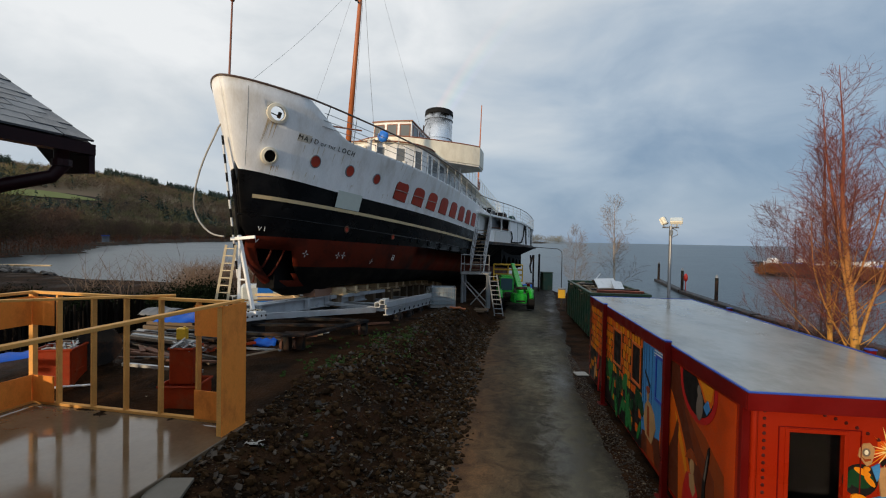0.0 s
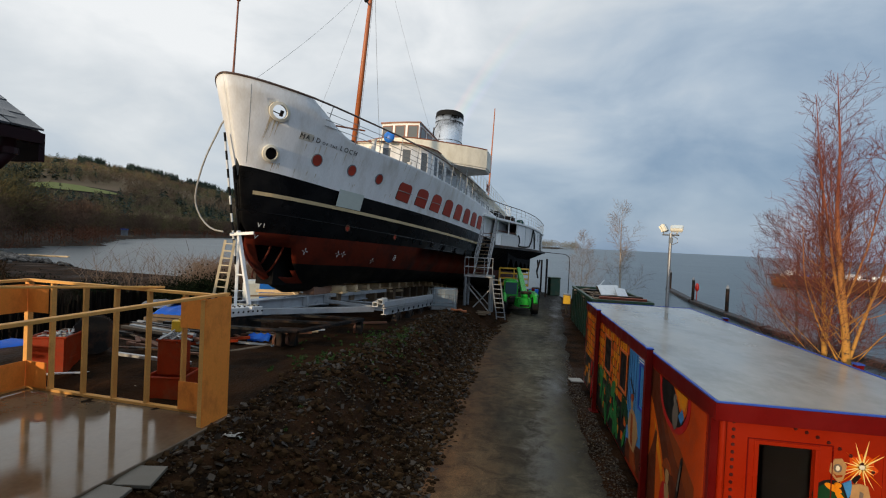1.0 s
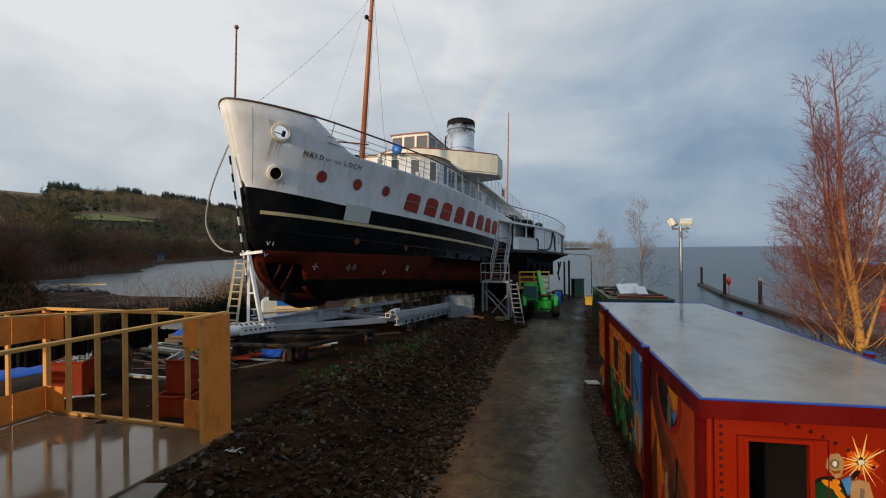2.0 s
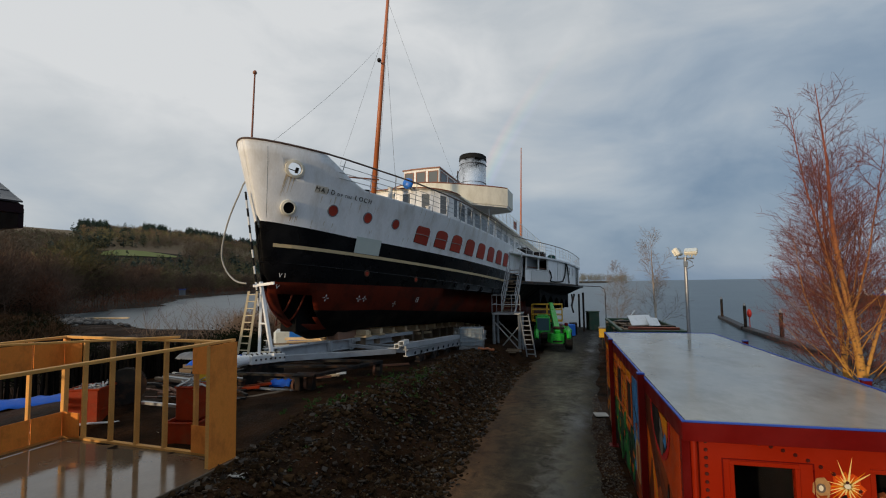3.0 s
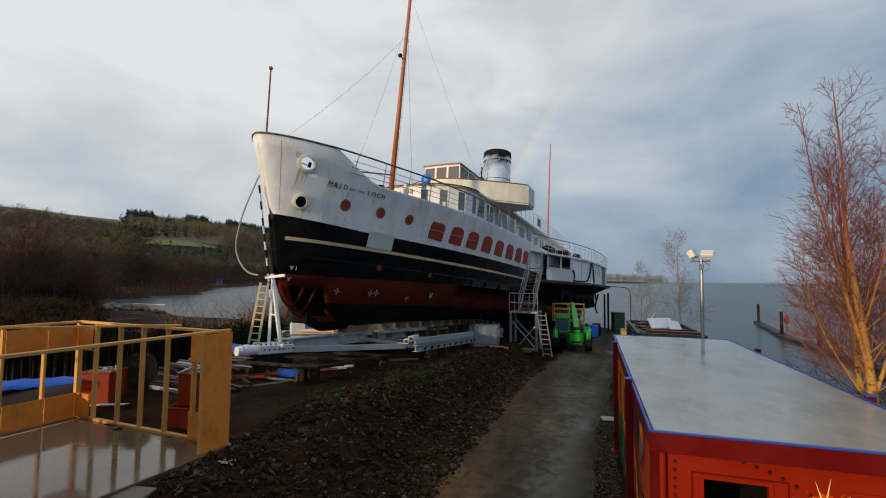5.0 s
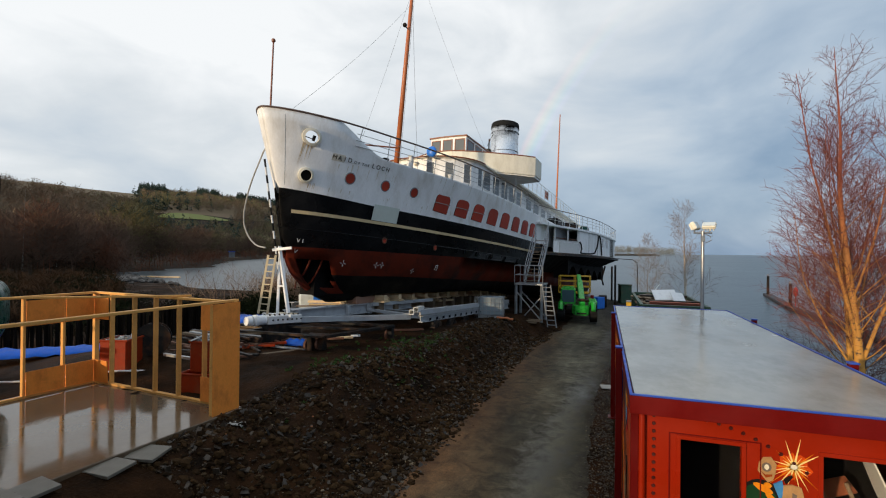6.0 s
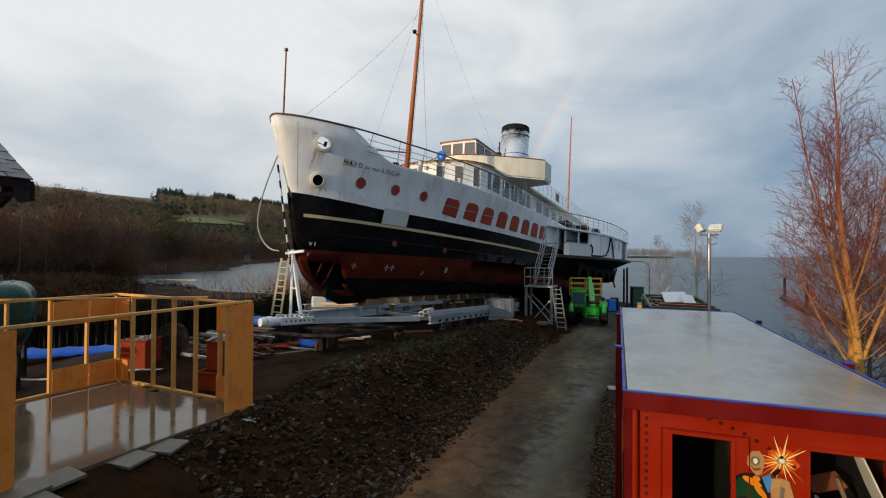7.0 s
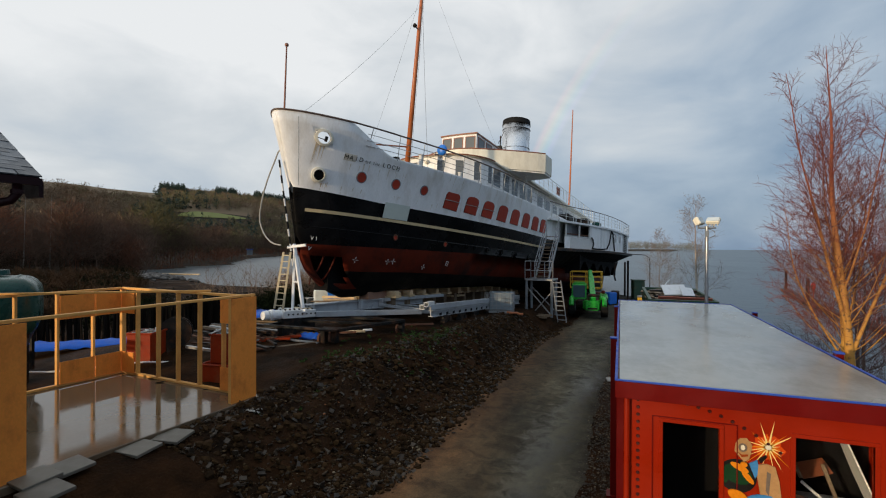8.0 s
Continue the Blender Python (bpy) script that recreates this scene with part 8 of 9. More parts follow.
for x, rz, rx in ((-0.2, 62, -28), (0.16, -20, -58)):
    m = pose(x, -0.02, 5.0, rx, 0, rz) @ Matrix.Diagonal((1.18, 1.18, 1.18, 1))
    bm = B(); box(bm, (-0.15, -0.05, -0.1), (0.15, 0.05, 0.1), 0.02)
    for k in range(4):
        box(bm, (-0.12 + 0.07 * k, 0.05, -0.08), (-0.10 + 0.07 * k, 0.09, 0.08))
    fl = part("floodlight", bm, M["cream"], lamp, matrix=m)
    bm = B(); box(bm, (-0.13, -0.058, -0.085), (0.13, -0.048, 0.085)); part("lens", bm, M["tank"], fl)
    bm = B(); tube(bm, [(x, 0, 4.8), (x * 1.1, -0.02, 4.88), (x, -0.02, 4.95)], 0.018, 6); part("bracket", bm, M["steel"], lamp)
bm = B(); tube(bm, [(0.05, 0.02, 4.78), (0.2, 0.03, 4.70), (0.22, 0.03, 4.58), (0.06, 0.03, 4.50)], 0.012, 6); part("cable", bm, M["steel"], lamp)
bm = B(); box(bm, (-0.05, -0.08, 4.55), (0.05, 0.02, 4.72), 0.01); part("junction_box", bm, M["greysteel"], lamp)

# mooring piles, boom and buoys in the loch
for x, y, h in ((17.6, 40.5, 2.1), (17.9, 48.5, 2.2), (19.9, 61.5, 2.3), (20.4, 31.2, 2.0)):
    t = thing("mooring_pile", "dark timber mooring pile with a pale cap", "pile", pose(x, y, WATER - 1.2), "mooring piles")
    bm = B(); rod(bm, (0, 0, 0), (0, 0, h + 1.2), 0.14, 0.13, 12); part("pile", bm, M["darkmetal"], t)
    bm = B(); rod(bm, (0, 0, h + 1.2), (0, 0, h + 1.45), 0.15, 0.05, 12); part("cap", bm, M["greysteel"], t)
boomt = thing("floating_boom", "dark floating boom between the piles", "boom", Matrix.Identity(4))
for p, q in (((20.2, 63, WATER + 0.12), (17.9, 48.5, WATER + 0.12)), ((17.8, 48, WATER + 0.12), (16.8, 33, WATER + 0.12)), ((16.7, 32.6, WATER + 0.12), (17.5, 22, WATER + 0.12))):
    bm = B(); beam(bm, p, q, 0.7, 0.4, bev=0.05); part("pontoon", bm, M["darkmetal"], boomt)
for x, y in ((18.6, 49.5), (19.6, 30.5)):
    bm = B(); bmesh.ops.create_uvsphere(bm, u_segments=16, v_segments=10, radius=0.24, matrix=Matrix.Diagonal((0.8, 0.8, 1.7, 1))); rod(bm, (0, 0, -2.2), (0, 0, -0.3), 0.04, 0.04, 6)
    tagged(part("mooring_buoy", bm, M["redbuoy"], matrix=pose(x, y, WATER + 1.45), smooth=True), "red lifebuoy marker on a stick in the water", "buoy", "red markers")
# far spit with moored boats
rg = random.Random(5)
for k, (x, y) in enumerate(((55.5, 95), (59, 92), (58, 84), (62, 88), (61.5, 80), (67, 84), (69, 92), (53, 99), (74, 88))):
    t = thing("moored_boat", "white boat drawn up on the far spit", "boat", pose(x, y, WATER + 0.9, 0, 0, rg.uniform(0, 180)), "boats on the far spit")
    bm = B(); prism(bm, [(-2.6, -0.8), (1.6, -0.9), (3.0, 0), (1.6, 0.9), (-2.6, 0.8)], 0, 0.8); part("hull", bm, M["plastic_white"] if k % 3 else M["blue"], t)
    bm = B(); box(bm, (-1.6, -0.6, 0.8), (0.8, 0.6, 1.5), 0.15); part("cabin", bm, M["plastic_white"], t)


# ---- house corner at the camera's side ----
HA = radians(7.0)
HOUSE = Matrix(((-math.cos(HA), -math.sin(HA), 0, -2.70), (math.sin(HA), -math.cos(HA), 0, 2.905), (0, 0, 1, 0), (0, 0, 0, 1)))
house = thing("house", "slate-roofed house with dark maroon eaves", "house", HOUSE)
RP, SPAN, HL, EZ = math.tan(radians(31)), 4.2, 11.0, 4.91
bm = B(); box(bm, (0.75, 0.7, 0), (SPAN * 2 - 0.75, HL, 4.8)); part("wall", bm, M["harl"], house)
bm = B()
for yy in (0.7, HL - 0.2):
    vs = [(0.75, EZ - 0.1), (SPAN * 2 - 0.75, EZ - 0.1), (SPAN, EZ + RP * SPAN - 0.25)]
    a = [bm.verts.new((x, yy, z)) for x, z in vs]; b = [bm.verts.new((x, yy + 0.2, z)) for x, z in vs]
    bm.faces.new(a); bm.faces.new(b[::-1])
    for i in range(3):
        bm.faces.new((a[i], b[i], b[(i + 1) % 3], a[(i + 1) % 3]))
part("gable", bm, M["harl"], house)
for sg in (0, 1):
    x0, x1 = (0.0, SPAN) if sg == 0 else (2 * SPAN, SPAN)
    bm = B()
    vs = [(x0, 0.03, EZ - 0.07), (x1, 0.03, EZ - 0.07 + RP * SPAN), (x1, HL, EZ - 0.07 + RP * SPAN), (x0, HL, EZ - 0.07)]
    a = [bm.verts.new(v) for v in vs]; b = [bm.verts.new((v[0], v[1], v[2] + 0.05)) for v in vs]
    bm.faces.new(a); bm.faces.new(b[::-1])
    for i in range(4):
        bm.faces.new((a[i], b[i], b[(i + 1) % 4], a[(i + 1) % 4]))
    rf = part("roof", bm, M["fascia"], house)
    if sg == 0:
        roof0 = rf
bm = B(); box(bm, (0.02, 0.0, EZ - 0.10), (0.05, HL, EZ - 0.02)); part("fascia", bm, M["fascia"], house)
bm = B(); prism(bm, [(0.0, EZ - 0.22), (0.26, EZ - 0.22), (0.62, EZ + 0.12), (0.6, EZ + 0.28), (0.0, EZ - 0.06)], 0, 0.04)
bm.transform(Matrix(((1, 0, 0, 0), (0, 0, 1, 0.0), (0, 1, 0, 0), (0, 0, 0, 1)))); part("eave_box_end", bm, M["fascia"], house)
bm = B()
box(bm, (-0.03, 0.02, EZ - 0.10), (0.02, HL, EZ - 0.03)); part("gutter", bm, M["fascia"], house)
bm = B(); tube(bm, [(0.0, 0.22, EZ - 0.1), (0.0, 0.22, EZ - 0.2), (0.03, 0.26, EZ - 0.27), (0.12, 0.45, EZ - 0.34), (0.5, 0.68, EZ - 0.5), (0.68, 0.8, EZ - 0.6), (0.7, 0.82, 3.5), (0.7, 0.82, 0.2)], 0.042, 10)
dp = part("downpipe", bm, M["fascia"], house, smooth=True)
bm = B(); rod(bm, (0.0, 0.22, EZ - 0.16), (0.0, 0.22, EZ - 0.20), 0.055, 0.055, 12); part("collar", bm, M["fascia"], dp)
# slates near the corner, each its own piece
bms = B(); box(bms, (-0.097, 0, 0), (0.097, 0.26, 0.013))
slate_me = bpy.data.meshes.new("slate"); bms.to_mesh(slate_me); bms.free(); slate_me.materials.append(M["slate"])
rg = random.Random(3)
ang = math.degrees(math.atan(RP))
for r in range(20):
    for c in range(14):
        d = 0.105 * r
        y = 0.12 + 0.2 * c + (0.1 if r % 2 else 0)
        s = bpy.data.objects.new("slate", slate_me); scene.collection.objects.link(s)
        s.parent = roof0
        cx = d * math.cos(radians(ang)) - 0.012
        s.matrix_basis = pose(cx, y + rg.uniform(-0.006, 0.006), EZ - 0.012 + d * math.sin(radians(ang)) + 0.002 * rg.random(), 0, 0, 0) @ pose(0, 0, 0, 0, 0, -90) @ pose(0, 0, 0, ang - 1.6 + rg.uniform(-0.6, 0.6), 0, rg.uniform(-1.5, 1.5))
rest = B()
box(rest, (2.4, 0.03, 0), (2.41, 0.04, 0.01))
for r in range(8):
    d = 2.1 + 0.36 * r
    box(rest, (d * math.cos(radians(ang)), 0.0, EZ + d * math.sin(radians(ang)) - 0.01), ((d + 0.36) * math.cos(radians(ang)), HL, EZ + d * math.sin(radians(ang)) + 0.05))
tagged(part("far_slates", rest, M["slate"], roof0), kind="stuff")
# railing of the landing beside the camera
hr = thing("landing_railing", "dark maroon landing railing with balusters", "railing", Matrix.Identity(4))
h0, h1 = Vector((-1.3, 1.21, 3.47)), Vector((-0.1, 0.931, 3.47))
bm = B(); beam(bm, h0, h1, 0.05, 0.04, bev=0.008); part("rail", bm, M["fascia"], hr)
for k in range(11):
    p = h0.lerp(h1, (k + 0.5) / 11)
    bm = B(); rod(bm, (p.x, p.y, 2.55), p, 0.012, 0.012, 6); part("baluster", bm, M["darkmetal"], hr)
bm = B(); beam(bm, h0 - Vector((0, 0, 0.92)), h1 - Vector((0, 0, 0.92)), 0.05, 0.06); part("bottom_rail", bm, M["darkmetal"], hr)
for p in (h0, h1):
    bm = B(); beam(bm, (p.x, p.y, 0.0), (p.x, p.y, p.z), 0.06, 0.06); part("newel", bm, M["darkmetal"], hr)


# ---- trees, brush and woods ----
def grow(seed, top, r0, limbs, start, spread, droop, fine, lean=(0, 0), up=0.75, twig_r=0.0035, forks=(), limb=0.27, wob=0.03):
    """Trunk and twigs of a bare tree as two vertex and face lists."""
    rg = random.Random(seed)
    tv, tf, cv, cf = [], [], [], []

    def tubes(V, F, pts, ra, rb, sides):
        first = len(V)
        n = len(pts)
        for i, p in enumerate(pts):
            d = pts[min(i + 1, n - 1)] - pts[max(0, i - 1)]
            d = d.normalized() if d.length > 1e-6 else Vector((0, 0, 1))
            a = d.orthogonal().normalized(); b = d.cross(a)
            r = ra + (rb - ra) * i / (n - 1)
            for k in range(sides):
                t = 2 * math.pi * k / sides
                V.append(tuple(p + r * (math.cos(t) * a + math.sin(t) * b)))
        for i in range(n - 1):
            for k in range(sides):
                F.append((first + i * sides + k, first + i * sides + (k + 1) % sides, first + (i + 1) * sides + (k + 1) % sides, first + (i + 1) * sides + k))

    def bend(p, d, ln, segs, wob, gz):
        pts = [p.copy()]
        d = d.normalized()
        for i in range(segs):
            d = (d + Vector((rg.gauss(0, wob), rg.gauss(0, wob), rg.gauss(0, wob) + gz * (i + 1) / segs))).normalized()
            pts.append(pts[-1] + d * ln / segs)
        return pts

    stems = [(Vector((0, 0, 0)), Vector((lean[0], lean[1], 1)), top, r0)]
    for z, dx, dy, ln, r in forks:
        stems.append((Vector((lean[0] * z, lean[1] * z, z)), Vector((dx, dy, 1)), ln, r))
    for base, d, ln, r in stems:
        tr = bend(base, d, ln, 14, wob * (0.35 if r == r0 else 1), 0.02)
        tubes(tv, tf, tr, r, 0.004, 8)
        nl = max(3, int(limbs * ln / top))
        for i in range(nl):
            f = start + (0.97 - start) * (i + rg.random() * 0.6) / nl
            k = min(12, int(f * 14)); p = tr[k].lerp(tr[k + 1], f * 14 - k)
            az = rg.uniform(0, 2 * math.pi)
            L1 = spread * (1.05 - f) ** 0.75 * rg.uniform(0.6, 1.15) * ln / top + 0.4
            dd = Vector((math.cos(az), math.sin(az), up * rg.uniform(0.7, 1.4) + 0.5 * f))
            lb = bend(p, dd, L1, 7, 0.09, 0.10)
            rr = max(0.0045, r * (1 - f) * limb)
            tubes(tv, tf, lb, rr, min(0.004, twig_r * 1.6), 4)
            for j in range(fine[0]):
                g = 0.18 + 0.8 * (j + rg.random()) / fine[0]
                q = min(6, int(g * 7)); p2 = lb[q].lerp(lb[min(7, q + 1)], g * 7 - q)
                ax = (lb[min(7, q + 1)] - lb[q]).normalized()
                side = (ax.orthogonal().normalized() * math.cos(j * 2.4) + ax.cross(ax.orthogonal()).normalized() * math.sin(j * 2.4))
                L2 = (0.12 + L1 * rg.uniform(0.25, 0.5)) * (1.15 - g * 0.6)
                sb = bend(p2, ax * 0.8 + side * 0.8 + Vector((0, 0, 0.25)), L2, 4, 0.12, droop * 0.5)
                tubes(cv, cf, sb, max(twig_r * 1.4, rr * 0.3), twig_r, 3)
                for m in range(fine[1]):
                    h = 0.2 + 0.8 * (m + rg.random()) / fine[1]
                    q2 = min(3, int(h * 4)); p3 = sb[q2].lerp(sb[min(4, q2 + 1)], min(1, h * 4 - q2))
                    a2 = (sb[min(4, q2 + 1)] - sb[q2]).normalized()
                    d3 = a2 * 0.7 + Vector((rg.gauss(0, 0.5), rg.gauss(0, 0.5), rg.gauss(0.1, 0.4)))
                    tubes(cv, cf, bend(p3, d3, L2 * rg.uniform(0.35, 0.8), 3, 0.15, droop), twig_r, twig_r * 0.6, 3)
    return (tv, tf), (cv, cf)


def plant_tree(name, label, m, bark_m, twig_m, data, group=""):
    t = thing(name, label, "tree", m, group)
    part("trunk", data[0], bark_m, t, smooth=True)
    part("crown", data[1], twig_m, t)
    return t


def birch(seed, top, r0, stems, crown, limbs, twig_r=0.0021):
    """A bare birch: trunk, rising stems and fine twigs kept inside a tapering crown. Stems: height, bearing, reach, length, radius."""
    rg = random.Random(seed)
    tv, tf, cv, cf = [], [], [], []

    def tubes(V, F, pts, ra, rb, sides):
        first, n = len(V), len(pts)
        for i, p in enumerate(pts):
            d = (pts[min(i + 1, n - 1)] - pts[max(0, i - 1)]).normalized()
            a = d.orthogonal().normalized(); b = d.cross(a)
            r = ra + (rb - ra) * (i / (n - 1)) ** 0.8
            for k in range(sides):
                t = 2 * math.pi * k / sides
                V.append(tuple(p + r * (math.cos(t) * a + math.sin(t) * b)))
        for i in range(n - 1):
            for k in range(sides):
                F.append((first + i * sides + k, first + i * sides + (k + 1) % sides, first + (i + 1) * sides + (k + 1) % sides, first + (i + 1) * sides + k))

    def path(p, d, ln, segs, wob, rise):
        pts, d = [p.copy()], d.normalized()
        for i in range(segs):
            d = (d + Vector((rg.gauss(0, wob), rg.gauss(0, wob), rg.gauss(0, wob * 0.6) + rise))).normalized()
            pts.append(pts[-1] + d * ln / segs)
        return pts

    def inside(p):
        return math.hypot(p.x, p.y) < lerp(p.z, crown)

    def at(pts, f):
        k = min(len(pts) - 2, int(f * (len(pts) - 1)))
        return pts[k].lerp(pts[k + 1], f * (len(pts) - 1) - k), (pts[k + 1] - pts[k]).normalized()

    mains = [(path(Vector((0, 0, 0)), Vector((0.01, 0, 1)), top, 16, 0.022, 0.02), r0, top, 0.30)]
    for z, az, reach, ln, r in stems:
        p, _ = at(mains[0][0], z / top)
        d = Vector((math.cos(az) * reach, math.sin(az) * reach, 1))
        mains.append((path(p, d, ln, 12, 0.035, 0.055), r, ln, 0.12))
    for pts, r, ln, start in mains:
        tubes(tv, tf, pts, r, 0.004, 8)
        n = int(limbs * ln / top)
        for i in range(n):
            f = start + (0.98 - start) * (i + rg.random()) / n
            p, ax = at(pts, f)
            az = i * 2.4 + rg.gauss(0, 0.5)
            o = ax.orthogonal().normalized(); o = (o * math.cos(az) + ax.cross(o) * math.sin(az))
            L1 = (0.30 + 0.36 * ln * (1 - f) ** 0.8) * rg.uniform(0.45, 1.1)
            lb = path(p, ax * 0.75 + o * rg.uniform(0.6, 1.1), L1, 6, 0.075, 0.035)
            while L1 > 0.3 and not inside(lb[-1]):
                L1 *= 0.7
                lb = path(p, ax + o * 0.55, L1, 6, 0.06, 0.1)
            r1 = max(0.0035, min(r * 0.3, 0.0042 * L1 + 0.0026))
            tubes(cv if L1 < 0.9 else tv, cf if L1 < 0.9 else tf, lb, r1, 0.0025, 4)
            m = max(4, int(6.5 * L1 ** 0.7 + 3))
            for j in range(m):
                p2, a2 = at(lb, 0.15 + 0.85 * (j + rg.random()) / m)
                o2 = a2.orthogonal().normalized(); t = j * 2.4 + rg.random(); o2 = o2 * math.cos(t) + a2.cross(o2) * math.sin(t)
                L2 = (0.14 + 0.36 * L1 * rg.uniform(0.5, 1.0)) * (1.15 - 0.5 * j / m)
                sb = path(p2, a2 * 0.8 + o2 * 0.75 + Vector((0, 0, 0.15)), L2, 4, 0.12, 0.02)
                tubes(cv, cf, sb, twig_r * 1.7, twig_r, 3)
                for k in range(5):
                    p3, a3 = at(sb, 0.2 + 0.8 * (k + rg.random()) / 5)
                    tubes(cv, cf, path(p3, a3 * 0.8 + Vector((rg.gauss(0, 0.55), rg.gauss(0, 0.55), rg.gauss(0, 0.4))), L2 * rg.uniform(0.3, 0.75), 3, 0.16, -0.03), twig_r, twig_r * 0.55, 3)
    return (tv, tf), (cv, cf)


CROWN = [(1.2, 2.2), (2.6, 2.55), (3.4, 2.35), (4.2, 1.75), (5.2, 1.2), (6.4, 0.75), (7.8, 0.28)]
STEMS = ((2.3, 3.3, 0.75, 2.9, 0.020), (2.9, 3.5, 0.30, 4.4, 0.036), (2.5, 0.3, 0.40, 4.2, 0.034), (3.6, 5.4, 0.45, 3.0, 0.020), (4.3, 1.4, 0.4, 2.6, 0.018))
plant_tree("birch_tree", "tall bare birch with golden bark and red twigs", pose(6.62, 9.45, -0.1), M["birch"], M["birchtwig"], birch(5, 7.8, 0.112, STEMS, CROWN, 46))
plant_tree("birch_tree", "slender bare birch beside the taller one", pose(6.82, 10.55, -0.1), M["birch"], M["birchtwig"], birch(9, 6.8, 0.085, tuple((z, az + 0.5, reach * 0.8, ln * 0.8, r * 0.8) for z, az, reach, ln, r in STEMS[1:4]), [(z, w * 0.85) for z, w in CROWN], 38))
plant_tree("alder_tree", "low spreading bare alder with dark cones", pose(8.6, 14.6, -0.3), M["alderbark"], M["alder"], grow(13, 5.6, 0.06, 34, 0.08, 2.7, 0.1, (10, 8), (0.0, 0), 0.45, 0.003))
plant_tree("alder_tree", "low bare alder at the water's edge", pose(7.9, 12.6, -0.3), M["alderbark"], M["alder"], grow(14, 3.9, 0.06, 30, 0.08, 2.3, 0.1, (10, 8), (0.0, 0), 0.4, 0.003))
plant_tree("young_birch", "young bare birch with a pale trunk by the water", pose(6.9, 28.9, -0.1), M["palebark"], M["greytwig"], grow(17, 6.9, 0.085, 28, 0.22, 2.1, -0.1, (7, 6), (0, 0), 0.8, 0.0042, limb=0.27))
plant_tree("young_birch", "thin bare birch by the water", pose(5.3, 33.5, -0.1), M["greytwig"], M["greytwig"], grow(19, 5.2, 0.035, 28, 0.15, 1.6, 0.0, (9, 8), (0, 0), 1.0, 0.0032, limb=0.2))


def brush(name, label, spots, seed, hgt, n, m, r=0.008, cat="shrub"):
    """Arching bare stems, many plants in one mesh."""
    rg = random.Random(seed)
    V, F = [], []
    for x, y in spots:
        z = height(x, y)
        for k in range(n):
            az = rg.uniform(0, 6.283); h = hgt * rg.uniform(0.45, 1.1); out = rg.uniform(0.1, 0.6) * h
            px, py = x + rg.gauss(0, 0.35), y + rg.gauss(0, 0.35)
            pts = [Vector((px + out * f ** 1.6 * math.cos(az), py + out * f ** 1.6 * math.sin(az), z + h * (f - 0.25 * f * f) - 0.05)) for f in (0, 0.35, 0.7, 1.0)]
            lines = [pts]
            for q in range(3):
                b = pts[1 + q % 2].lerp(pts[2 + q % 2], rg.random())
                lines.append([b, b + Vector((rg.gauss(0, 0.2), rg.gauss(0, 0.2), rg.uniform(0.1, 0.3))) * h])
            for ln in lines:
                f0 = len(V)
                for i, p in enumerate(ln):
                    rr = r * (1 - 0.6 * i / (len(ln) - 1))
                    for t in (0, 2.1, 4.2):
                        V.append((p.x + rr * math.cos(t), p.y + rr * math.sin(t), p.z))
                for i in range(len(ln) - 1):
                    for t in range(3):
                        F.append((f0 + 3 * i + t, f0 + 3 * i + (t + 1) % 3, f0 + 3 * i + 3 + (t + 1) % 3, f0 + 3 * i + 3 + t))
    return tagged(part(name, (V, F), m), label, cat, kind="stuff")


rg = random.Random(31)
brush("shore_brush", "bare brambles along the river bank", [(1.5 + r * math.sin(a), r * math.cos(a)) for a, r in [(radians(rg.uniform(-37.5, -28)), rg.uniform(27, 35)) for _ in range(40)]], 1, 2.5, 40, M["bramble"], 0.009)
brush("shore_brush", "bare shrubs along the river bank", [(1.5 + r * math.sin(radians(a)), r * math.cos(radians(a))) for a, r in ((-42.5, 31), (-40, 30), (-45, 32), (-38.5, 31))], 2, 3.2, 18, M["bramble"], 0.011)
brush("fence_bramble", "dark bramble behind the fence", [(rg.uniform(-26, -13), rg.uniform(9, 22)) for _ in range(40)], 6, 1.3, 22, M["stake"], 0.012)
brush("shore_reeds", "red-brown reeds and twigs at the loch edge", [(rg.uniform(7.2, 9.6), rg.uniform(11, 36)) for _ in range(60)], 3, 1.5, 20, M["birchtwig"], 0.007)
brush("shore_reeds", "dead reeds beside the skip", [(rg.uniform(6.8, 8.2), rg.uniform(18, 46)) for _ in range(34)], 4, 1.3, 18, M["reed"], 0.009)
M["spitscrub"] = mat("orange_brown_spit_scrub", (0.21, 0.088, 0.036), 0.9, var=0.4, scale=0.3, fine=3, bump=0.0, spec=0.03, island=0.3)
spots = [(41.5 + 36 * rg.random() ** 1.3, 3 + 14 * rg.random()) for _ in range(420)]
brush("spit_scrub", "orange-brown scrub on the far spit", [(x, spit_y(x) + d) for x, d in spots if x - 0.5 * (spit_y(x) + d) > 1.0], 7, 1.6, 26, M["spitscrub"], 0.028)


def clumps(name, label, spots, seed, size, leaves, leaf, m, cat="bush"):
    """Many small leaf faces gathered in uneven clumps."""
    rg = random.Random(seed)
    V, F = [], []
    for x, y, s in spots:
        z = height(x, y)
        for k in range(leaves):
            p = Vector((rg.gauss(0, 0.42), rg.gauss(0, 0.42), abs(rg.gauss(0.35, 0.35)))) * s * size
            a = Vector((rg.gauss(0, 1), rg.gauss(0, 1), rg.gauss(0, 1))).normalized() * leaf * rg.uniform(0.6, 1.4)
            b = a.orthogonal().normalized() * leaf * 0.6
            c = Vector((x, y, z)) + p
            f = len(V)
            V += [tuple(c - a), tuple(c + b), tuple(c + a), tuple(c - b)]
            F.append((f, f + 1, f + 2, f + 3))
    return tagged(part(name, (V, F), m), label, cat, kind="stuff")


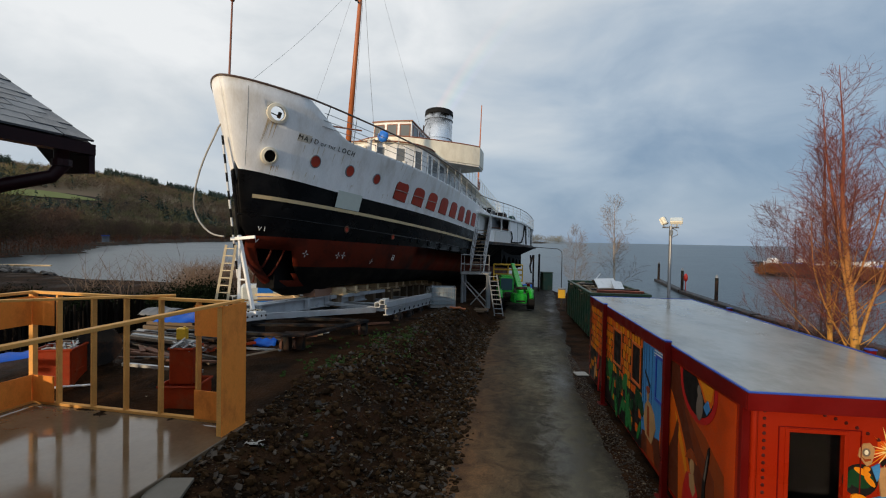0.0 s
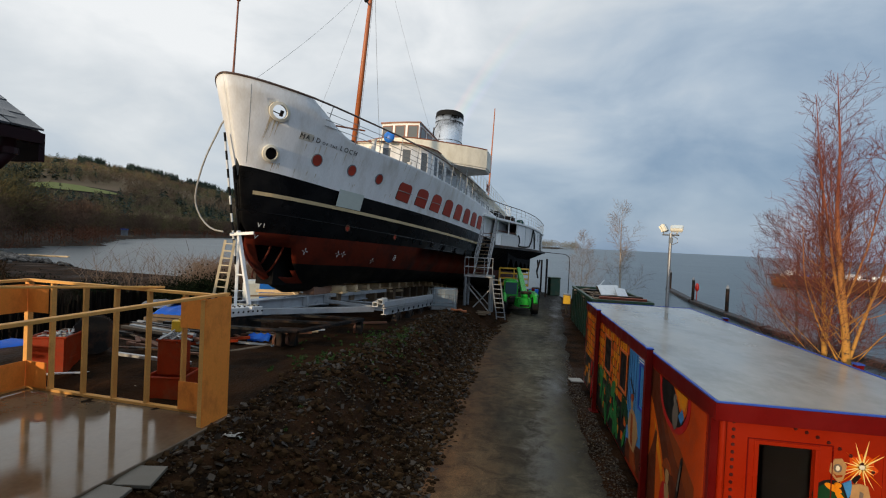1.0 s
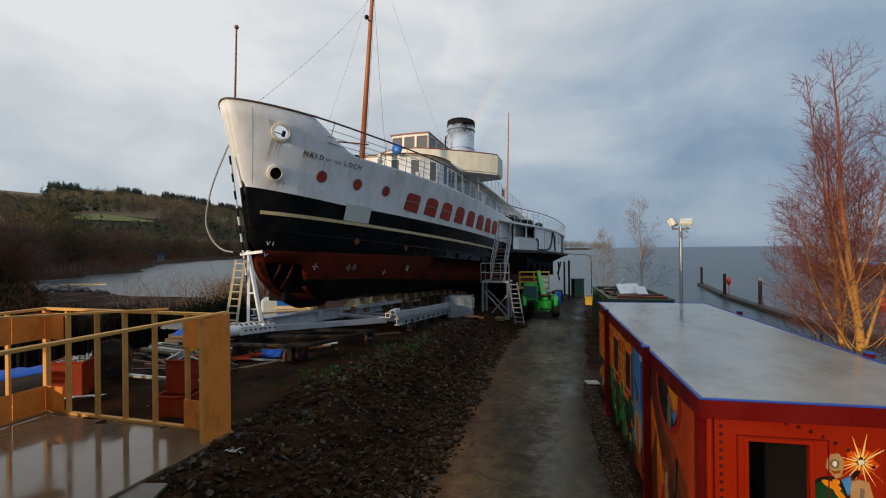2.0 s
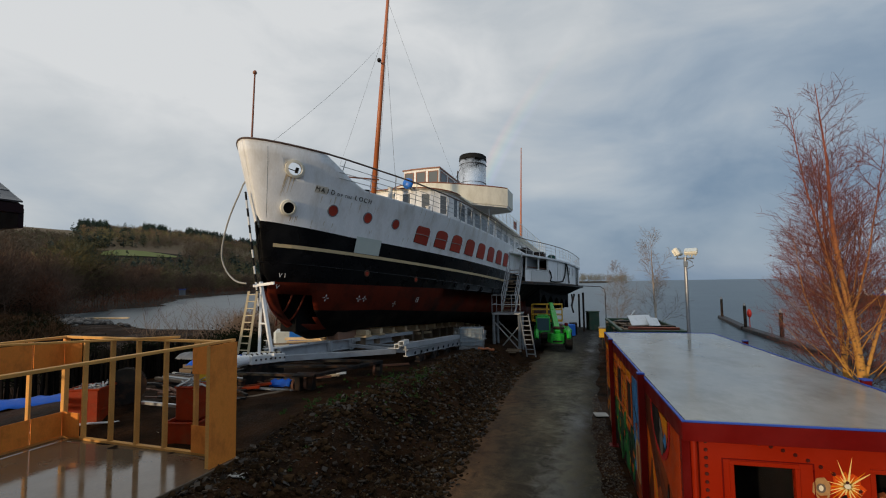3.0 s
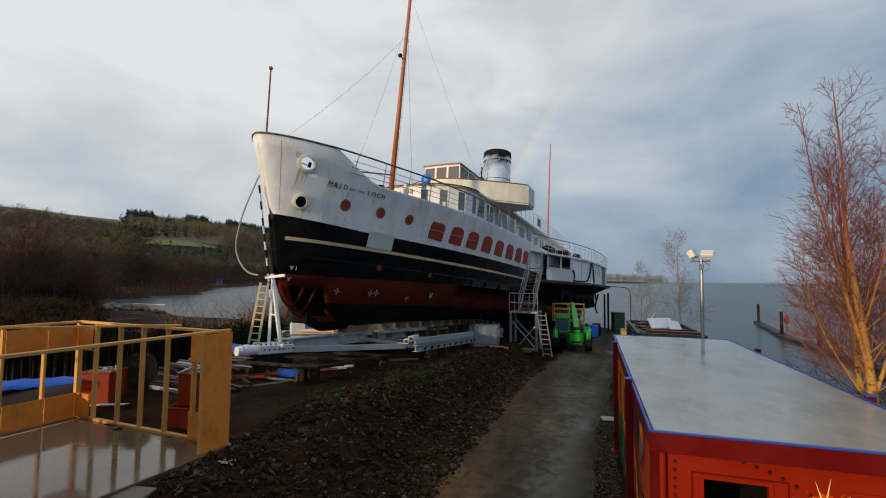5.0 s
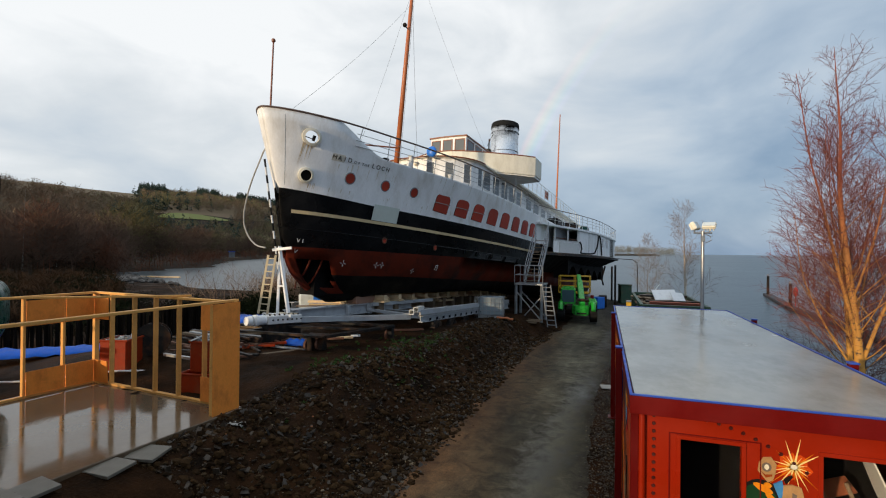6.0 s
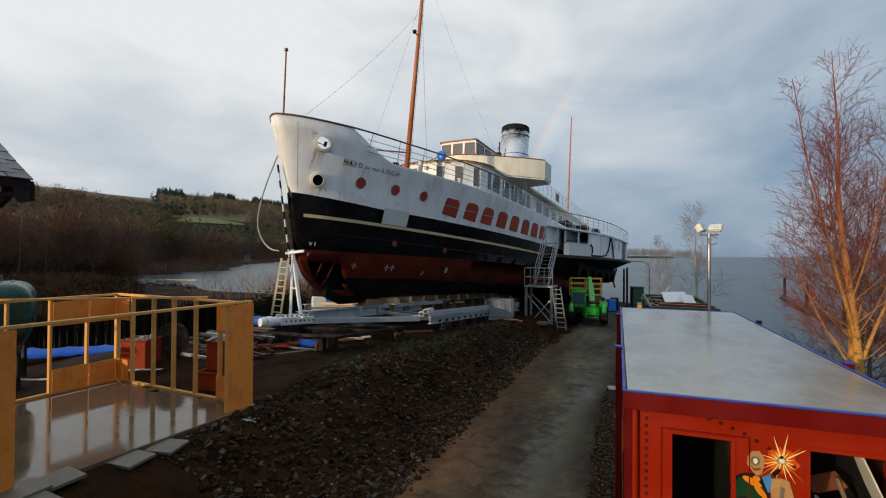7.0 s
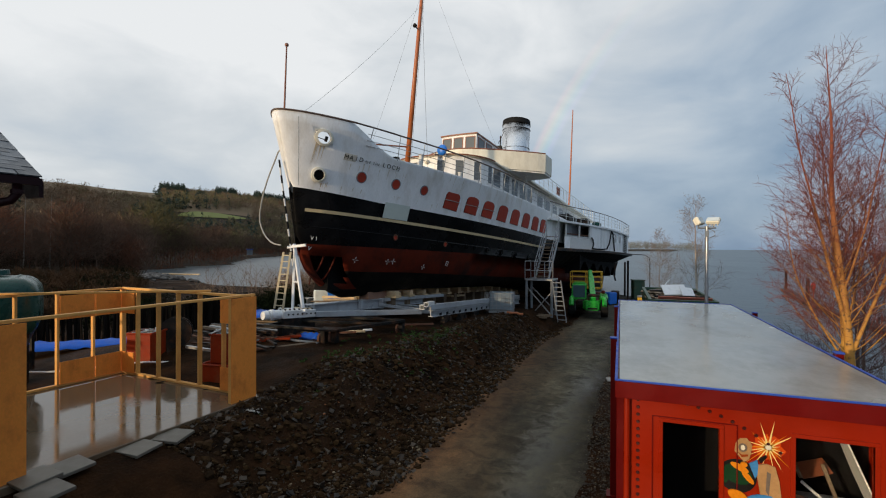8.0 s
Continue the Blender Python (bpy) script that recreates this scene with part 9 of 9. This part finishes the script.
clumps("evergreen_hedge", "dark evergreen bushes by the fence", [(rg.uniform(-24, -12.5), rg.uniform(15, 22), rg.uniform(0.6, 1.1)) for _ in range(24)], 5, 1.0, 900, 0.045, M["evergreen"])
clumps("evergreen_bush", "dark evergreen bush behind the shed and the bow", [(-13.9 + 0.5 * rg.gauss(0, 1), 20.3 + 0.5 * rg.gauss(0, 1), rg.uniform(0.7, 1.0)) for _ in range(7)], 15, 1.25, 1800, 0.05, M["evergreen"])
clumps("weeds", "small green weeds on the earth bank", [(rg.gauss(-2.95, 0.4), rg.gauss(14.2, 1.2), rg.uniform(0.25, 0.9) * rg.random() ** 0.6) for _ in range(110)] + [(rg.gauss(-4.0, 0.25), rg.gauss(10.9, 0.5), rg.uniform(0.2, 0.6)) for _ in range(26)] + [(rg.gauss(-3.4, 0.8), rg.gauss(12.5, 2.2), rg.uniform(0.1, 0.35)) for _ in range(90)], 8, 0.17, 26, 0.022, M["leaf"], "weeds")


# far woods
def blade(V, F, rg, p, q, w):
    d = q - p
    s = d.cross(Vector((rg.gauss(0, 1), rg.gauss(0, 1), rg.gauss(0, 0.3))))
    s = (s.normalized() if s.length > 1e-6 else Vector((1, 0, 0))) * w
    i = len(V)
    V.extend([tuple(p - s), tuple(p + s), tuple(q)])
    F.append((i, i + 1, i + 2))


def far_tree(V, F, rg, x, y, z, h, conifer=False, twigs=46, w=0.011, wide=0.3, bare=0.25):
    base = Vector((x, y, z))
    if conifer:
        blade(V, F, rg, base, base + Vector((0, 0, h * 1.02)), 0.03 * h)
        for k in range(34):
            f = rg.random() ** 0.8
            o = 0.24 * h * (1 - f) + 0.03 * h
            a = rg.uniform(0, 6.283)
            c = Vector((x, y, z + h * (0.06 + 0.92 * f)))
            d = Vector((math.cos(a), math.sin(a), -0.35)) * o
            t = Vector((-math.sin(a), math.cos(a), 0)) * o * 0.45
            i = len(V)
            V += [tuple(c), tuple(c + d + t), tuple(c + d * 1.1 - Vector((0, 0, 0.03 * h))), tuple(c + d - t)]
            F.append((i, i + 1, i + 2, i + 3))
        return
    lean = Vector((rg.gauss(0, 0.05) * h, rg.gauss(0, 0.05) * h, 0))
    for k in range(2):
        blade(V, F, rg, base, base + lean + Vector((0, 0, h * 0.9)), max(0.06, 0.008 * h))
    rx, rz = h * wide * rg.uniform(0.75, 1.2), h * (1 - bare) * 0.5
    mid = base + lean * 0.6 + Vector((0, 0, h * bare + rz))
    for k in range(max(3, twigs // 12)):
        a = rg.uniform(0, 6.283); f = rg.uniform(0.2, 0.75)
        p = base + lean * f + Vector((0, 0, h * f))
        blade(V, F, rg, p, p + Vector((math.cos(a) * rx * 0.8, math.sin(a) * rx * 0.8, h * rg.uniform(0.12, 0.3))), w * h * 0.9)
    for k in range(twigs):
        d = Vector((rg.gauss(0, 1), rg.gauss(0, 1), rg.gauss(0, 1))).normalized() * rg.random() ** 0.38
        p = mid + Vector((d.x * rx, d.y * rx, d.z * rz * 0.85))
        q = p + (Vector((d.x * 0.7, d.y * 0.7, 0.55 + 0.5 * d.z)) + Vector((rg.gauss(0, 0.5), rg.gauss(0, 0.5), rg.gauss(0, 0.4)))) * h * 0.085
        blade(V, F, rg, p, q, w * h * rg.uniform(0.5, 1.2))


def woods(name, label, spots, seed, hmin, hmax, m, conifer=False, twigs=46, w=0.011, wide=0.3, bare=0.25):
    rg = random.Random(seed)
    V, F = [], []
    for x, y in spots:
        far_tree(V, F, rg, x, y, height(x, y) - 0.2, rg.uniform(hmin, hmax), conifer, twigs, w, wide, bare)
    return tagged(part(name, (V, F), m), label, "woodland", kind="stuff")


def bank_spots(n, seed, d0, d1, y0=30, y1=420):
    rg = random.Random(seed)
    out = []
    while len(out) < n:
        y = y0 + (y1 - y0) * rg.random() ** 1.5
        out.append((bank_x(y) - d0 - (d1 - d0) * rg.random() ** 1.3, y))
    return out


# the pasture among the woods, a soft-edged sheet laid on the slope
def build_field(a0, a1, lo, hi):
    vs, fs, na, nr = [], [], 22, 8
    for i in range(na + 1):
        f = i / na
        az = radians(a0 + (a1 - a0) * f)
        bulge = math.sin(math.pi * f) ** 0.5
        e0 = lo[0] + (lo[1] - lo[0]) * f
        e1 = e0 + (hi[0] + (hi[1] - hi[0]) * f - e0) * bulge + 0.02
        r = 170.0
        for j in range(nr + 1):
            e = math.tan(radians(e0 + (e1 - e0) * j / nr))
            while r < 700 and (height(r * math.sin(az), r * math.cos(az)) - 4.2) / r < e:
                r += 1.5
            x, y = r * math.sin(az), r * math.cos(az)
            vs.append((x, y, height(x, y) + 0.6))
    for i in range(na):
        for j in range(nr):
            q = i * (nr + 1) + j
            fs.append((q, q + nr + 1, q + nr + 2, q + 1))
    tagged(part("pasture", (vs, fs), M["field"], smooth=True), "small green pasture on the wooded hillside", "field", kind="structure")


build_field(-49.6, -42.5, (3.15, 3.0), (3.95, 3.25))
olive = [(p, q) for p, q in bank_spots(190, 2, 4, 90)]
woods("bank_woodland", "bare brown woodland on the far river bank", bank_spots(330, 1, 2, 60), 41, 7, 12, M["farwood"], twigs=420, w=0.0048)
woods("bank_woodland", "mossy olive trees on the far river bank", olive, 42, 7, 12, M["farolive"], twigs=420, w=0.0048, wide=0.4)
woods("round_tree", "one big round-crowned olive tree by the river", [(-94.0, 75.0)], 52, 14.6, 14.8, M["farolive"], twigs=2200, w=0.0035, wide=0.52, bare=0.2)
woods("bank_scrub", "red-brown scrub at the far water's edge", bank_spots(420, 3, -1.0, 9), 43, 2.2, 4.6, M["rustscrub"], twigs=80, w=0.013, wide=0.5, bare=0.0)
rg = random.Random(77)
left = []
while len(left) < 470:
    az, r = radians(rg.uniform(-82, -52)), rg.uniform(60, 135)
    x, y = 1.5 + r * math.sin(az), r * math.cos(az)
    if y < 72 and not (x > bank_x(y) - 2 and x > -68):
        left.append((x, y))
woods("left_woodland", "tall bare brown woodland beyond the yard", left[:150], 44, 7.5, 12.5, M["farwood"], twigs=900, w=0.0026, wide=0.26, bare=0.08)
woods("left_woodland", "bare red-brown birches beyond the yard", left[150:230], 53, 7, 12, M["rustscrub"], twigs=800, w=0.0024, wide=0.22, bare=0.12)
woods("left_scrub", "dark brown scrub beyond the yard", left[230:], 49, 2.2, 4.5, M["reed"], twigs=110, w=0.013, wide=0.5, bare=0.0)
V, F = [], []
for x, y, h in ((-80.5, 47.5, 13.0), (-88.0, 48.0, 12.0), (-96.0, 62.0, 13.0)):
    z = height(x, y)
    for k in range(3):
        blade(V, F, rg, Vector((x, y, z)), Vector((x + 0.5, y, z + h)), 0.13)
tagged(part("birch_stems", (V, F), M["rope"]), "thin pale birch stems in the wood", "tree", kind="stuff")
hill = {"brown": [], "olive": [], "rust": [], "fir": []}
count = 0
while count < 5600:
    az, r = radians(rg.uniform(-66, -28)), 150 + 850 * rg.random() ** 1.35
    x, y = r * math.sin(az), r * math.cos(az)
    d = bank_x(y) - x
    if d < 30 or d > 700:
        continue
    a, z = math.degrees(az), height(x, y)
    if -50.2 < a < -42.2 and math.degrees(math.atan2(z + 8 - 4.2, r)) > 3.05 and math.degrees(math.atan2(z - 4.2, r)) < 3.9:
        continue
    if d > 230 and a < -51:
        continue
    k = noise.noise((x * 0.011, y * 0.011, 1)) + 0.25 * rg.gauss(0, 1)
    hill["fir" if k > 0.5 else "olive" if k > 0.12 else "brown" if k > -0.35 else "rust"].append((x, y))
    count += 1
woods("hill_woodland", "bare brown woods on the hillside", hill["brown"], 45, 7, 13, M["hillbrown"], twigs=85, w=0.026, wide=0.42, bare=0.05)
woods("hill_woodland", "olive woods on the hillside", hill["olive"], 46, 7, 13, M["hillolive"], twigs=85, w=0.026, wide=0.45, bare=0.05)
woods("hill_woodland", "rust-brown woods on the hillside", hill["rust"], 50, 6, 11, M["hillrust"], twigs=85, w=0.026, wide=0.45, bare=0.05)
ridge = []
while len(ridge) < 1500:
    a = rg.uniform(-51.5, -26)
    if noise.noise((a * 0.55, 0.3, 8)) < -0.15:
        continue
    sa_, ca_ = math.sin(radians(a)), math.cos(radians(a))
    best = max(range(200, 1100, 25), key=lambda r: (height(r * sa_, r * ca_) - 4) / r)
    r = best + rg.uniform(-110, 20)
    ridge.append((r * sa_, r * ca_))
woods("ridge_conifers", "dark conifers along the hill ridge", ridge + hill["fir"], 47, 11, 19, M["conifer"], True)
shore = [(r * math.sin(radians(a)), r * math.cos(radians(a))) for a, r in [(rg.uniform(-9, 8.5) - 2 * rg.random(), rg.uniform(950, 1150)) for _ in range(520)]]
woods("far_shore_woodland", "trees on the loch's far shore, haze painted into their grey", shore, 48, 11, 22, M["farhaze"], twigs=60, w=0.014, wide=0.4, bare=0.1)
# rough stones along the river edge and rubble on the bank
rock_bases = []
for k in range(6):
    b = B(); bmesh.ops.create_icosphere(b, subdivisions=1, radius=1.0)
    for v in b.verts:
        v.co *= 1 + 0.6 * noise.noise(v.co * 1.6 + Vector((k * 7.1, 0, 0)))
    b.verts.index_update()
    rock_bases.append(([v.co.copy() for v in b.verts], [tuple(v.index for v in f.verts) for f in b.faces])); b.free()


shard_bases = []
for k in range(6):
    b = B(); box(b, (-1, -0.7, -0.22), (1, 0.7, 0.22))
    for v in b.verts:
        v.co += Vector((0.5 * noise.noise(v.co + Vector((k * 3.3, 1, 0))), 0.5 * noise.noise(v.co + Vector((k * 5.1, 4, 2))), 0.12 * noise.noise(v.co + Vector((k, 7, 5)))))
    b.verts.index_update()
    shard_bases.append(([v.co.copy() for v in b.verts], [tuple(v.index for v in f.verts) for f in b.faces])); b.free()


def shards(name, label, spots, seed, m):
    """Flat angular stones lying at all slants."""
    rg = random.Random(seed)
    V, F = [], []
    for x, y, s in spots:
        vs, fs = shard_bases[rg.randrange(6)]
        R = Euler((rg.gauss(0, 0.5), rg.gauss(0, 0.5), rg.uniform(0, 6.3))).to_matrix()
        z, i = height(x, y) + 0.3 * s, len(V)
        for v in vs:
            w = R @ v
            V.append((x + w.x * s, y + w.y * s, z + w.z * s))
        F += [tuple(i + q for q in f) for f in fs]
    return tagged(part(name, (V, F), m), label, "stones", kind="stuff")


def rocks(name, label, spots, seed, m, flat=0.6):
    rg = random.Random(seed)
    V, F = [], []
    for x, y, s in spots:
        vs, fs = rock_bases[rg.randrange(6)]
        R = Euler((rg.uniform(0, 6), rg.uniform(0, 6), rg.uniform(0, 6))).to_matrix()
        z = height(x, y) + s * 0.15
        sc = (rg.uniform(0.7, 1.3) * s, rg.uniform(0.6, 1.1) * s, flat * s)
        i = len(V)
        for v in vs:
            w = R @ v
            V.append((x + w.x * sc[0], y + w.y * sc[1], z + w.z * sc[2]))
        F += [tuple(i + q for q in f) for f in fs]
    return tagged(part(name, (V, F), m), label, "stones", kind="stuff")


def bank_rock(rg):
    y = 5.5 + 18 * rg.random() ** 1.2
    t, c = lerp(y, TOE), lerp(y, CREST)
    x = t + 0.5 + (c - t - 1.0) * rg.random()
    return (x, y, 0.006 + 0.036 * rg.random() ** 6)


rg = random.Random(99)
rocks("bank_rubble", "loose stones on the earth bank", [bank_rock(rg) for _ in range(15000)], 51, M["stone"])
rocks("bank_rubble", "pale stones on the earth bank", [(x, y, s * 0.9) for x, y, s in [bank_rock(rg) for _ in range(1100)]], 55, M["palestone"])
shards("bank_shards", "wet slaty shards on the earth bank", [(x, y, 0.012 + 0.06 * rg.random() ** 3) for x, y, s in [bank_rock(rg) for _ in range(5200)]], 63, M["shard"])
shards("toe_shards", "pale broken stones spilt where bank meets track", [(-1.5 + rg.gauss(0, 0.35), rg.gauss(8.9, 1.0), 0.010 + 0.035 * rg.random() ** 3) for _ in range(420)], 64, M["stone"])
rocks("bank_clods", "clods of dark earth on the bank", [(x, y, 0.015 + 0.075 * rg.random() ** 3) for x, y, s in [bank_rock(rg) for _ in range(7000)]], 52, M["clod"], 0.8)
rocks("toe_clods", "earth and stones spilt on the track's edge", [(lerp(y, TOE) + rg.gauss(-0.05, 0.3), y, 0.012 + 0.045 * rg.random() ** 3) for y in [5 + 22 * rg.random() ** 1.3 for _ in range(2600)]], 58, M["clod"], 0.7)
rocks("bank_rubble", "orange brick crumbs on the earth bank", [(x, y, s * 0.9) for x, y, s in [bank_rock(rg) for _ in range(220)]], 56, M["brickbit"])
rocks("toe_gravel", "pale gravel at the foot of the bank", [(lerp(y, TOE) + rg.gauss(-0.15, 0.3), y, 0.008 + 0.03 * rg.random() ** 4) for y in [6 + 16 * rg.random() for _ in range(1500)]], 57, M["palestone"])
rocks("verge_gravel", "gravel along the cabin", [(2.85 - abs(rg.gauss(0, 0.5)), rg.uniform(4.5, 22), 0.006 + 0.024 * rg.random() ** 2) for _ in range(6500)], 53, M["shard"])
rocks("verge_gravel", "pale gravel along the cabin", [(2.8 - abs(rg.gauss(0, 0.55)), rg.uniform(4.5, 20), 0.005 + 0.018 * rg.random() ** 3) for _ in range(1500)], 65, M["palestone"])
rocks("track_stones", "stones scattered over the track", [(lerp(y, TOE) + 0.3 + 3.2 * rg.random(), y, 0.004 + 0.016 * rg.random() ** 4) for y in [4.5 + 20 * rg.random() ** 1.3 for _ in range(2600)]], 66, M["shard"])
for k in range(5):
    bm = B(); beam(bm, (-53.2 + 0.7 * k, 43.2 + 0.35 * k, 0.62 + 0.05 * (k % 2)), (-50.6 + 0.7 * k, 44.5 + 0.35 * k, 0.6), 0.5, 0.16, bev=0.02)
    tagged(part("landing_plank", bm, M["paletimber"]), "pale plank lying on the stones by the river", "plank", "planks by the river")
rocks("river_stones", "heaped stones at the river edge", [(-47.5 + 5.0 * rg.gauss(0, 1), 40.6 + 1.8 * rg.gauss(0, 1), rg.uniform(0.12, 0.5)) for _ in range(520)], 54, M["darkstone"])

# dark scrub between the yard and the river wood
spots = []
while len(spots) < 260:
    az, r = radians(rg.uniform(-70, -52.5)), rg.uniform(24, 72)
    x, y = 1.5 + r * math.sin(az), r * math.cos(az)
    if y < shore_y(x) - 1.5 and not (x > -54 and y > 36):
        spots.append((x, y))
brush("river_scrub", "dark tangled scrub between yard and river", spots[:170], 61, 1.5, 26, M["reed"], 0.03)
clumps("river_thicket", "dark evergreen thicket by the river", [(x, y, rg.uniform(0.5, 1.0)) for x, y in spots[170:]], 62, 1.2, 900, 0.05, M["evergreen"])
# boathouse on the far bank
hut = thing("boat_shelter", "small pale blue boat shelter on the far river bank", "shelter", pose(-112.0, 124.2, WATER + 1.9, 0, 0, 42) @ Matrix.Diagonal((0.8, 0.8, 0.8, 1)))
for x, y in ((-1, -0.9), (1, -0.9), (-1, 0.9), (1, 0.9)):
    bm = B(); box(bm, (x - 0.1, y - 0.1, 0), (x + 0.1, y + 0.1, 2.3)); part("post", bm, M["greysteel"], hut)
bm = B(); box(bm, (-1.3, -1.2, 2.3), (1.3, 1.2, 2.6), 0.05); part("roof", bm, M["bluetrim"], hut)
bm = B(); box(bm, (-1.0, 0.8, 0.0), (1.0, 0.9, 2.3)); part("back_wall", bm, M["greysteel"], hut)
bm = B(); box(bm, (-2.5, -3.2, -0.1), (2.5, -0.9, 0.15)); part("landing", bm, M["oldtimber"], hut)
